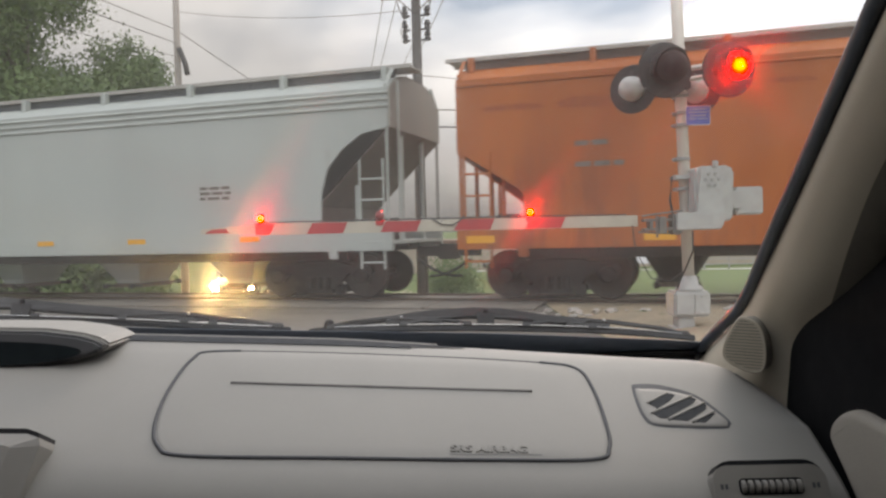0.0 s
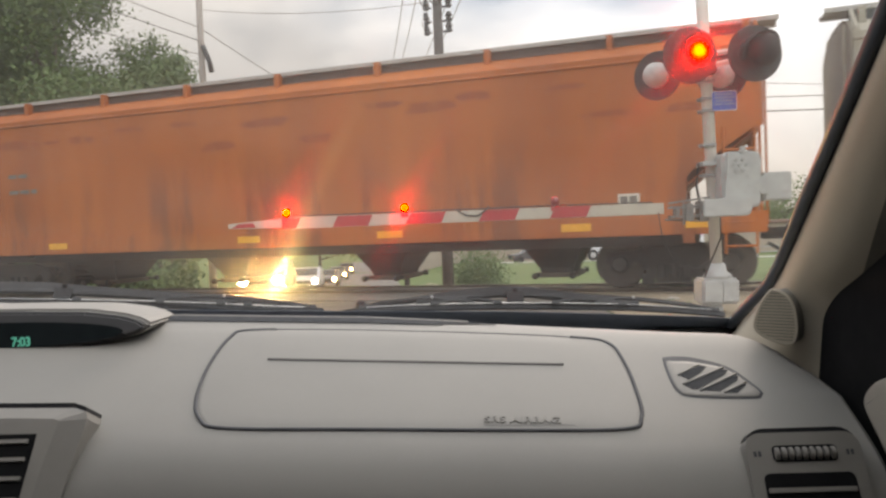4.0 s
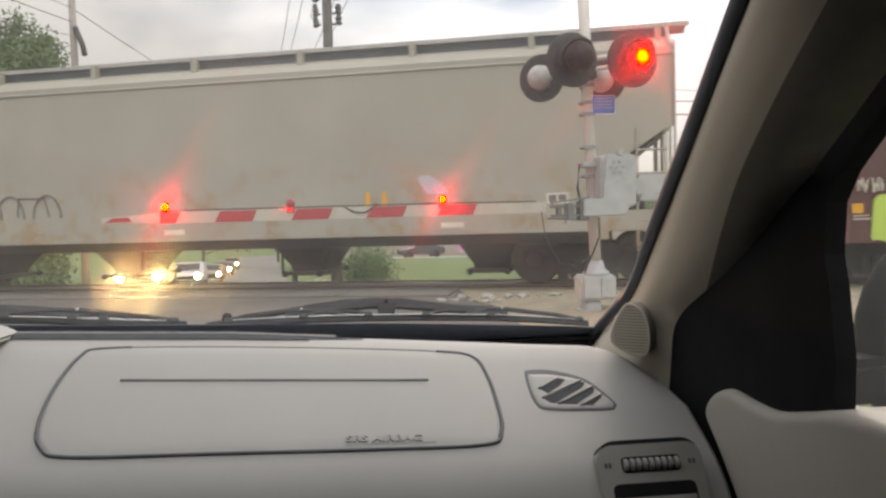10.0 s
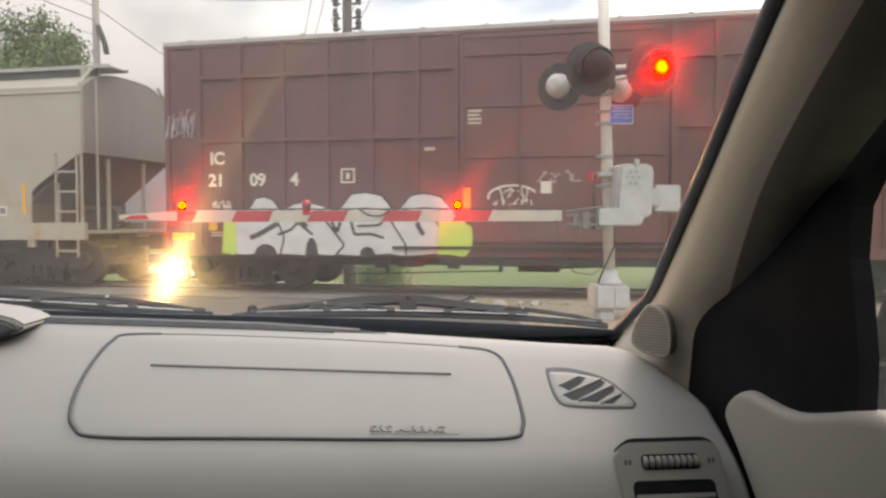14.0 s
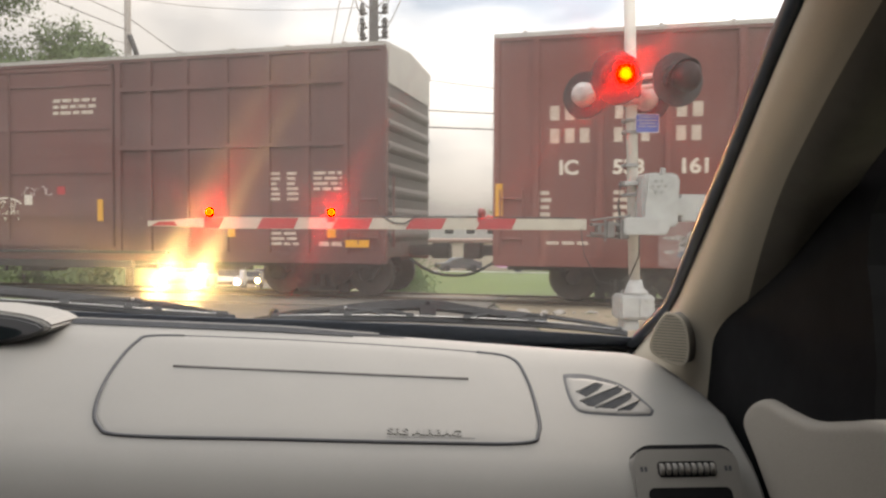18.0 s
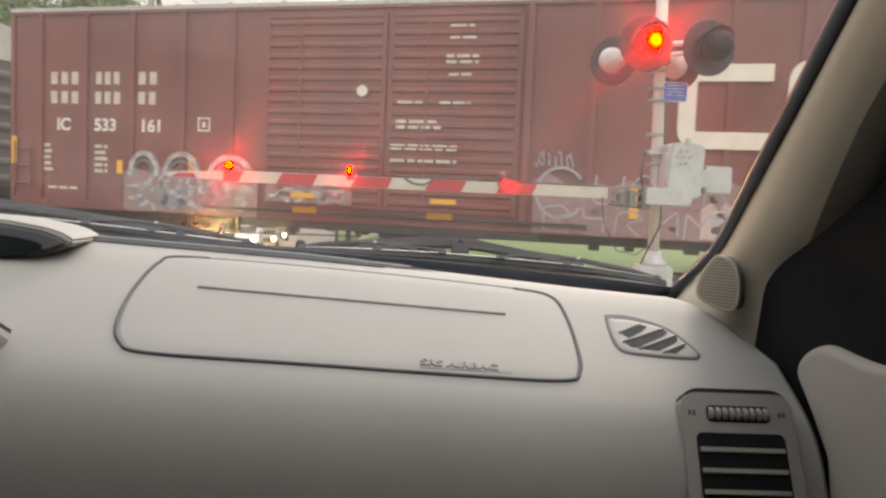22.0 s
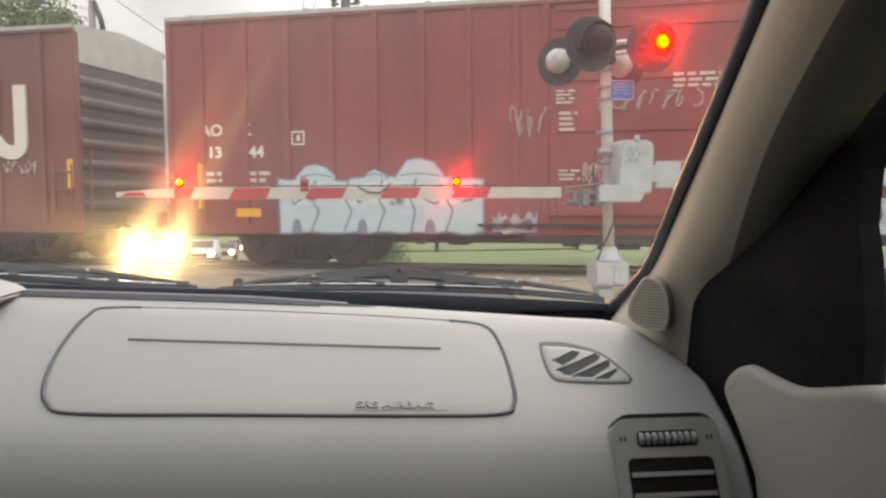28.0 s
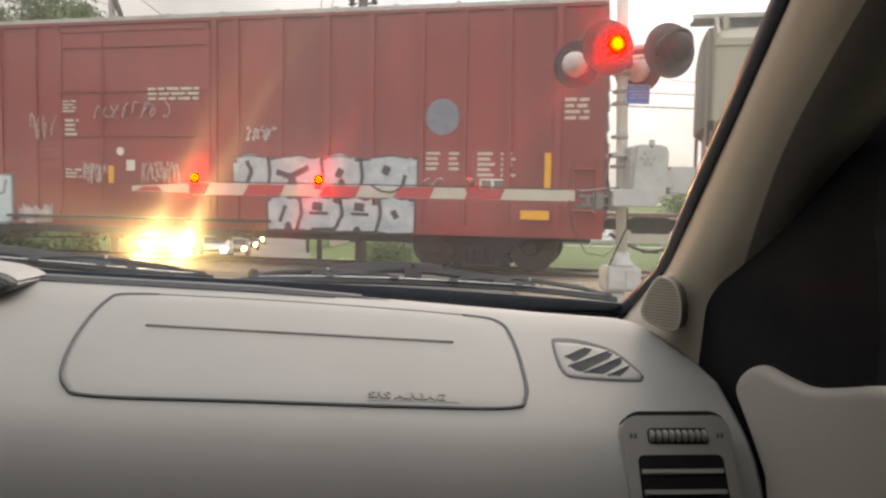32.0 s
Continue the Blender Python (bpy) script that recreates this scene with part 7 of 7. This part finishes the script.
for x in (-1.5, -0.55, 0.2, 1.05, 1.35):
    part("rivet", lathe(bmesh.new(), [(0.012, -0.256), (0.012, -0.25)], (x, 0, 0.11), "y", 8), M["grey_plastic"], arm)
part("tip_board", soft(prisms([[(ARM1, 0.02), (ARM1, 0.125), (TIP, 0.085), (TIP, 0.03)]], -0.245, -0.225), 0.003), M["board_white"], gate, "narrow white tip")
part("red_stripe", prisms([[(TIP + 0.04, 0.035), (TIP + 0.32, 0.035), (TIP + 0.28, 0.085), (TIP + 0.12, 0.08)]], -0.249, -0.244), M["board_red"], gate)
part("lamp_cable", tubes([[(-2.58, -0.235, 0.15)] + [(-2.5 + 0.35 * i, -0.232, 0.142 + 0.004 * (i % 2)) for i in range(9)] + [(0.2, -0.235, 0.145), (1.5, -0.23, 0.135)],
                          [(-0.66, -0.25, 0.14), (-0.55, -0.262, 0.075), (-0.43, -0.262, 0.065), (-0.34, -0.255, 0.12), (-0.30, -0.25, 0.17)]], 0.009, 6), M["cable"], gate, "black lamp cable", smooth=True)


def arm_lamp(x, phase):
    a = part("arm_lamp", boxes((-0.045, -0.03, 0.0, 0.045, 0.03, 0.075), (-0.03, 0.0, 0.0, 0.03, 0.045, 0.16), bevel=0.006), M["board_red"], gate, "small red lamp on the arm", at=pose(x, -0.232, 0.082))
    b = bmesh.new()
    bmesh.ops.create_uvsphere(b, u_segments=14, v_segments=10, radius=0.040)
    part("lamp", b, M["lit_small"], a, "lit red lamp", at=pose(0, -0.035, 0.105), smooth=True)
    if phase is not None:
        blink_cover("added_blink_cover", a, pose(0, -0.035, 0.105), 0.050, 0.055, phase, "red_cover")


arm_lamp(-2.56, None)
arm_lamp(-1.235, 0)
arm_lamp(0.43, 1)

# ---------------------------------------------------------------- poles and wires
def insulator(bm, x, y, z, s=1.0):
    lathe(bm, [(0.02 * s, 0), (0.05 * s, 0.02 * s), (0.03 * s, 0.06 * s), (0.05 * s, 0.08 * s), (0.025 * s, 0.13 * s)], (x, y, z), "z", 8)


def utility_pole(x, y, top, r, mat, arms, label, turn=0):
    z0 = land(x, y)
    p = thing("utility_pole", pose(x, y, z0, 0, 0, turn), label, "utility pole", "utility poles")
    part("pole_shaft", tube(bmesh.new(), [(0, 0, -0.3), (0, 0, (top - z0) * 0.5), (0, 0, top - z0)], r * 1.15, 14, r * 0.85), mat, p, smooth=True)
    for z, half in arms:
        a = part("crossarm", boxes((-half, -r - 0.10, z - z0 - 0.06, half, -r, z - z0 + 0.06), bevel=0.01), M["pole"], p)
        ib = bmesh.new()
        for k in (-0.95, -0.55, 0.55, 0.95):
            insulator(ib, half * k, -r - 0.05, z - z0 + 0.06, 1.3)
        part("insulator", ib, M["grey_plastic"], a)
        part("brace", tubes([[(-half * 0.5, -r - 0.05, z - z0 - 0.06), (0, -r, z - z0 - 0.5)], [(half * 0.5, -r - 0.05, z - z0 - 0.06), (0, -r, z - z0 - 0.5)]], 0.018, 5), M["pole"], a)
    return p


big = utility_pole(-1.25, 21.6, 8.5, 0.15, M["pole"], [(7.92, 1.0)], "dark wooden utility pole with crossarm and switch gear", -8)
zb = land(-1.25, 21.6)
gear = bmesh.new()
for z in (7.35, 6.95, 6.65):
    insulator(gear, 0.34, -0.12, z - zb, 2.2)
    insulator(gear, -0.30, -0.14, z - zb - 0.05, 2.0)
    box(gear, -0.36, -0.18, z - zb + 0.16, -0.26, -0.10, z - zb + 0.30)
    box(gear, 0.16, -0.16, z - zb, 0.34, -0.12, z - zb + 0.05)
    box(gear, -0.34, -0.16, z - zb, -0.16, -0.12, z - zb + 0.05)
part("switch_gear", gear, M["cable"], big, "cutouts and insulators")
part("jumper_wire", tubes([[(-0.55, -0.2, 7.9 - zb), (-0.42, -0.25, 7.5 - zb), (-0.33, -0.16, 7.3 - zb)], [(0.5, -0.2, 7.9 - zb), (0.42, -0.25, 7.5 - zb), (0.36, -0.16, 7.4 - zb)], [(-0.3, -0.2, 6.7 - zb), (-0.42, -0.25, 6.9 - zb), (-0.36, -0.2, 7.2 - zb)]], 0.016, 5), M["cable"], big)
left_pole = utility_pole(-10.4, 28.0, 13.5, 0.125, M["pole_pale"], [], "pale wooden utility pole with a cable joint")
zl = land(-10.4, 28)
part("cable_joint", tubes([[(0.12, -0.15, 8.2 - zl), (0.35, -0.2, 7.6 - zl), (0.42, -0.2, 7.2 - zl)]], 0.10, 8), M["cable"], left_pole, "black cable joint", smooth=True)
ROAD_DIR = Vector((-0.122, 0.9925, 0))
row = []
for k in range(6):
    c = Vector((-4.3, 42.5, 0)) + ROAD_DIR * (34 * k)
    row.append(c)
    utility_pole(c.x, c.y, 8.9 - 0.35 * k, 0.14, M["pole"], [(8.6 - 0.35 * k, 0.85), (7.45 - 0.35 * k, 0.80)] if k % 2 == 0 else [(8.4 - 0.35 * k, 1.1), (7.9 - 0.35 * k, 1.1)], "dark wooden utility pole beside the road", 7)


def wire(name, a, b, sag, r=0.012, label="thin black overhead wire"):
    a, b = Vector(a), Vector(b)
    pts = [a.lerp(b, i / 14) - Vector((0, 0, sag * 4 * (i / 14) * (1 - i / 14))) for i in range(15)]
    return solid(name, tubes([pts], r, 5), M["cable"], label, "overhead wire", "overhead wires", smooth=True)


for dx in (-0.9, -0.5, 0.5, 0.9):
    wire("overhead_wire", (-1.25 + dx, 21.5, 8.05), (row[0].x + dx * 0.85, row[0].y, 8.75), 0.35)
for a, b in zip(row, row[1:]):
    for dx in (-0.8, 0.8):
        wire("overhead_wire", (a.x + dx, a.y, 8.7), (b.x + dx, b.y, 8.35), 0.5)
wire("overhead_wire", (-10.4, 27.9, 8.4), (-30, 12, 16.0), 0.5, 0.016)
wire("overhead_wire", (-10.4, 27.9, 8.9), (-31, 14, 17.8), 0.5, 0.014)
wire("overhead_wire", (-10.4, 27.9, 7.9), (-34, 20, 14.5), 0.4, 0.010)
wire("overhead_wire", (-10.4, 28.0, 8.9), (-5.0, 50, 6.5), 0.3, 0.016)
wire("overhead_wire", (-10.4, 28.0, 9.6), (-1.25, 21.6, 7.6), 0.25, 0.009)
wire("overhead_wire", (-1.2, 21.6, 5.7), (32, 30, 6.1), 0.7, 0.010)
wire("overhead_wire", (-1.2, 21.6, 4.72), (34, 34, 6.5), 0.35, 0.016)
wire("overhead_wire", (-1.2, 21.6, 4.22), (30, 26, 4.95), 0.3, 0.02)

# ---------------------------------------------------------------- trees
def tree(x, y, height, spread, leaves, seed, label, size=0.09):
    random.seed(seed)
    z0 = land(x, y)
    t = thing("tree", pose(x, y, z0), label, "tree", "trees beyond the railway")
    tb = bmesh.new()
    tube(tb, [(0, 0, -0.3), (0.1, 0.05, height * 0.25), (-0.05, 0.1, height * 0.55), (0.1, 0, height * 0.85)], height * 0.03, 9, height * 0.008)
    tips = []
    for k in range(13):
        a, h = random.uniform(0, 6.28), height * random.uniform(0.22, 0.75)
        r = spread * random.uniform(0.55, 1.0) * (1.1 - 0.6 * (h / height - 0.2))
        e = Vector((r * math.cos(a), r * math.sin(a), h + height * random.uniform(0.08, 0.24)))
        m = Vector((e.x * 0.45, e.y * 0.45, h + (e.z - h) * 0.35))
        tube(tb, [(0, 0, h * 0.9), m, e], height * 0.012, 6, height * 0.003)
        tips += [m.lerp(e, 0.4), m.lerp(e, 0.8), e]
    part("trunk", tb, M["bark"], t, "forked trunk and limbs", smooth=True)
    tips += [Vector((random.gauss(0, spread * 0.3), random.gauss(0, spread * 0.3), height * random.uniform(0.8, 1.0))) for _ in range(8)]
    rng = np.random.default_rng(seed)
    verts, faces = [], []
    for i in range(leaves):
        c = tips[i % len(tips)] + Vector(rng.normal(0, 1, 3)) * spread * 0.17
        u = Vector(rng.normal(0, 1, 3)).normalized()
        w = u.orthogonal().normalized()
        s = size * (0.6 + 0.9 * rng.random())
        n = len(verts)
        verts += [c - u * s, c + w * s * 0.55, c + u * s, c - w * s * 0.55]
        faces.append((n, n + 1, n + 2, n + 3))
    me = bpy.data.meshes.new("crown")
    me.from_pydata([tuple(v) for v in verts], [], faces)
    me.materials.append(M["leaf"])
    o = new("crown", me)
    o.parent = t
    return t


def shrub(x, y, height, spread, seed):
    """A dense low shrub: short stems under a mass of small leaves."""
    t = thing("shrub", pose(x, y, land(x, y)), "dense dark green shrub at the foot of the trees", "shrub", "shrubs beyond the railway")
    rng = np.random.default_rng(seed)
    stems = []
    for k in range(7):
        a, r = 6.28 * k / 7 + rng.random() * 0.5, spread * (0.3 + 0.5 * rng.random())
        stems.append([(0, 0, -0.2), (r * 0.4 * math.cos(a), r * 0.4 * math.sin(a), height * 0.4), (r * math.cos(a), r * math.sin(a), height * (0.6 + 0.3 * rng.random()))])
    part("stem", tubes(stems, 0.03, 5), M["bark"], t, "thin brown stems")
    clumps = [Vector((spread * 0.62 * rng.normal(), spread * 0.62 * rng.normal(), height * (0.15 + 0.75 * rng.random()))) for _ in range(16)]
    verts, faces = [], []
    for i in range(4500):
        c = clumps[i % 16] + Vector(rng.normal(0, 1, 3)) * spread * 0.2
        c.z = max(0.02, c.z)
        u = Vector(rng.normal(0, 1, 3)).normalized()
        w, s = u.orthogonal().normalized(), 0.10 * (0.6 + 0.9 * rng.random())
        n = len(verts)
        verts += [tuple(c - u * s), tuple(c + w * s * 0.55), tuple(c + u * s), tuple(c - w * s * 0.55)]
        faces.append((n, n + 1, n + 2, n + 3))
    me = bpy.data.meshes.new("foliage")
    me.from_pydata(verts, [], faces)
    me.materials.append(M["leaf"])
    new("foliage", me).parent = t


for k, (x, y) in enumerate(((-12.5, 29.0), (-14.2, 28.4), (-16.0, 29.2), (-17.9, 28.6))):
    shrub(x, y, 2.1 + 0.3 * (k % 3), 1.25, 300 + k)
tree(-17.2, 30, 13.2, 3.6, 52000, 3, "tall leafy tree with an open crown", 0.085)
tree(-21.2, 31, 13.4, 4.2, 52000, 5, "tall leafy tree with an open crown", 0.085)
tree(-15.1, 33, 11.2, 1.9, 18000, 8, "slender leafy tree with a narrow crown", 0.08)
tree(-13.2, 31.5, 9.9, 1.7, 16000, 9, "smaller leafy tree with a rounded crown", 0.08)
for k, (x, y, h, w) in enumerate(((38, 95, 8, 4.5), (27, 110, 7, 4), (52, 100, 9, 5), (14, 120, 7, 4), (-28, 70, 9, 5), (-38, 60, 10, 5), (-20, 95, 9, 5), (66, 92, 9, 5))):
    tree(x, y, h, w, 3200, 20 + k, "distant leafy tree beyond the lawn", 0.17)
rng = np.random.default_rng(5)
bush_v, bush_f = [], []
for i in range(5200):
    c = Vector((-0.36 + rng.normal(0, 0.40), 23.4 + rng.normal(0, 0.34), 0))
    c.z = land(c.x, c.y) + abs(rng.normal(0.5, 0.42))
    u = Vector(rng.normal(0, 1, 3)).normalized()
    w = u.orthogonal().normalized()
    n = len(bush_v)
    bush_v += [c - u * 0.05, c + w * 0.025, c + u * 0.05, c - w * 0.025]
    bush_f.append((n, n + 1, n + 2, n + 3))
bush_me = bpy.data.meshes.new("shrub")
bush_me.from_pydata([tuple(v) for v in bush_v], [], bush_f)
bush_me.materials.append(M["leaf"])
tagged(new("shrub", bush_me), "low green shrub on the grass near the pole", "shrub")

# ---------------------------------------------------------------- waiting cars with their lamps on
def waiting_car(x, y, turn, paint, beam, label, side="amber", lean=-2.5, group="cars waiting beyond the crossing"):
    c = thing("car", pose(x, y, land(x, y), lean, 0, turn), label, "car", group)
    body = [(-2.1, 0.35), (-2.15, 0.62), (-2.0, 0.80), (-1.1, 0.92), (-0.45, 1.36), (0.9, 1.42), (1.7, 1.02), (2.2, 0.95), (2.25, 0.45), (2.1, 0.30)]
    part("body", soft(prisms([body], -0.88, 0.88, "x"), 0.07), paint, c, smooth=False)
    part("windscreen", sheet(lambda u, v: (-0.68 + 1.36 * u, -1.12 + 0.58 * v, 0.955 + 0.385 * v), 2, 2, 0.01), M["carglass"], c)
    part("grille", boxes((-0.5, -2.19, 0.48, 0.5, -2.10, 0.66), (-0.75, -2.19, 0.36, 0.75, -2.10, 0.43), bevel=0.01), M["black"], c)
    for s in (-1, 1):
        part("headlight", lathe(bmesh.new(), [(0.10, -0.06), (0.15, -0.03), (0.16, 0.02)], (s * 0.64, -2.10, 0.63), "y", 16), beam, c, "lit headlight" if group else "headlight", smooth=True)
        part("headlight_rim", hoop([(0.165, -0.10), (0.19, -0.10), (0.19, 0.03), (0.165, 0.03), (0.165, -0.10)], (s * 0.64, -2.10, 0.63)), M["black"], c)
        part("side_lamp", boxes((s * 0.80 - 0.05, -2.14, 0.62, s * 0.80 + 0.05, -2.06, 0.70)), M[side], c)
        for yy in (-1.35, 1.35):
            part("wheel", lathe(bmesh.new(), [(0.18, -0.1), (0.32, -0.1), (0.33, 0.0), (0.32, 0.1), (0.18, 0.1)], (s * 0.80, yy, 0.33), "x", 20), M["rubber"], c)
    return c


for k, (x, y) in enumerate(((-8.85, 28.0), (-10.6, 43.0), (-12.8, 61.0), (-14.7, 77.0), (-16.9, 95.0))):
    waiting_car(x, y + 2.1, 7, M["carpaint_pale"] if k == 1 else M["carpaint"], M["headlamp"] if k == 0 else M["headlamp_white"] if k == 1 else M["headlamp_far"], "silver car waiting in the queue with white headlights on" if k == 1 else "dark car waiting at the crossing with its headlights on")

waiting_car(5.2, 74.0, -78, M["carpaint"], M["galv"], "dark car parked beyond the lawn by the coach", "board_red", 0, "")

# ---------------------------------------------------------------- coach, buildings and far things
def coach(x, y, turn):
    z = land(x, y)
    c = thing("coach", pose(x, y, z, 0, 0, turn), "white and pink coach parked beyond the lawn", "coach")
    side = [(0.0, 0.42), (-0.1, 0.8), (0.05, 1.6), (0.5, 2.35), (11.8, 2.45), (12.0, 2.3), (12.0, 0.42)]
    part("body", soft(prisms([side], 0.0, 2.5), 0.06), M["coach"], c, "white coach body")
    part("front_panel", soft(prisms([[(-0.12, 0.47), (-0.14, 1.0), (0.3, 2.2), (2.0, 2.32), (1.4, 1.15), (0.9, 0.47)]], -0.02, 2.52), 0.03), M["pink"], c, "pink front")
    part("upper_stripe", boxes((2.0, -0.012, 1.98, 11.9, 0.0, 2.34)), M["pink"], c, "pink upper panel")
    for i in range(5):
        part("coach_window", boxes((1.8 + i * 1.8, -0.02, 1.25, 3.4 + i * 1.8, 0.0, 1.92)), M["coach_glass"], c)
    for u in (1.75, 6.6):
        w = part("wheel", lathe(bmesh.new(), [(0.30, -0.06), (0.50, -0.06), (0.52, 0.1), (0.50, 0.25)], (u, 0, 0.52), "y", 24), M["rubber"], c)
        part("wheel_hub", lathe(bmesh.new(), [(0.08, -0.12), (0.26, -0.075), (0.26, 0.0)], (u, 0, 0.52), "y", 16), M["galv"], w)
    return c


coach(8.8, 70.0, 2)


def building(x, y, w, d, h, wall, roof, windows, label, turn=0, overhang=0.3):
    b = thing("building", pose(x, y, land(x, y) - 0.2, 0, 0, turn), label, "building", "buildings beyond the lawn")
    part("wall", boxes((0, 0, 0, w, d, h + 0.2)), wall, b)
    part("roof", boxes((-overhang, -overhang, h + 0.2, w + overhang, d + overhang, h + 0.55), bevel=0.05), roof, b)
    for u, z, ww, hh in windows:
        f = part("window", boxes((u, -0.05, z, u + ww, 0.02, z + hh)), M["white"], b, "window with a white frame")
        part("pane", boxes((u + 0.06, -0.06, z + 0.06, u + ww - 0.06, -0.04, z + hh - 0.06)), M["carglass"], f)
    return b


building(-7, 86, 46, 12, 4.0, M["brick"], M["roofing"], [], "long low buff building with a brown roof", 3)
building(4.0, 112, 20, 10, 6.6, M["concrete"], M["concrete"], [(2 + 3.2 * i, 4.2, 1.5, 1.1) for i in range(5)], "pale building with a flat roof", 4)
building(48, 105, 14, 12, 9, M["greywall"], M["greywall"], [(2 + 3 * i, 6.2, 1.6, 1.2) for i in range(4)], "tall grey metal building in the distance", -10, 0.1)
for k in range(8):
    part_post = thing("fence_post", pose(17.5 + 2.2 * k, 66 + 0.1 * k, land(17.5 + 2.2 * k, 66)), "grey fence post with rails at the edge of the lawn", "fence post", "fence beyond the lawn")
    part("post", boxes((-0.05, -0.05, -0.1, 0.05, 0.05, 1.1)), M["concrete"], part_post)
    part("rail_board", boxes((0.05, -0.02, 0.85, 2.15, 0.02, 0.97), (0.05, -0.02, 0.40, 2.15, 0.02, 0.52)), M["concrete"], part_post)
walkway = draped(lambda y: [2.0 + 60 * i / 20 for i in range(21)], [66.0, 69.0, 74.0, 80.0], lambda x, y: 0.02)
solid("car_park", walkway, M["concrete"], "pale concrete strip under the parked coach", "pavement", kind="structure", smooth=True)
marker = thing("marker_post", pose(-1.15, 19.0, land(-1.15, 19)), "short dark marker post beside the road", "post")
part("post", boxes((-0.06, -0.06, -0.1, 0.06, 0.06, 0.95), bevel=0.01), M["pole"], marker)


# ---------------------------------------------------------------- everything that moves
def run(t):
    """Metres that the train has gone by t seconds."""
    q = t / 10
    late = float(np.interp(t, (26, 27, 28, 29, 30, 31, 32), (0, -0.08, -0.16, -0.15, -0.07, 0.08, 0.28)))
    return 33.9202 * q - 4.12762 * q ** 2 + 1.10963 * q ** 3 - 0.148453 * q ** 4 + late


def motions():
    for car, left in RAILCARS:
        rows = []
        for i in range(33):
            p = TRACK + ALONG * (left - run(i))
            rows.append((i, pose(p.x, p.y, 0, 0, 0, -17)))
        walk(car, rows)
    for w, x in WHEELSETS:
        walk(w, [(0.16 * i, pose(x, 0, RAIL + 0.445, 0, -math.degrees(run(0.16 * i) / 0.445), 0)) for i in range(201)])
    # added covers turn so that the lamps flash in turn every 0.54 s
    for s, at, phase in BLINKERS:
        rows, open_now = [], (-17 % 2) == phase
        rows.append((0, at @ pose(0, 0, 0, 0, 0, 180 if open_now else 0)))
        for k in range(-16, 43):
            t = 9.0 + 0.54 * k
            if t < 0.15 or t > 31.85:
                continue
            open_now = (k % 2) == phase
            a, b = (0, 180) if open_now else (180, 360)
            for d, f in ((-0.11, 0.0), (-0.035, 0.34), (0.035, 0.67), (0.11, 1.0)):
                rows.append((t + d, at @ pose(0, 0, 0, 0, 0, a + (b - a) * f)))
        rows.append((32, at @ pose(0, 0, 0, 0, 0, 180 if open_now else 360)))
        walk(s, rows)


motions()
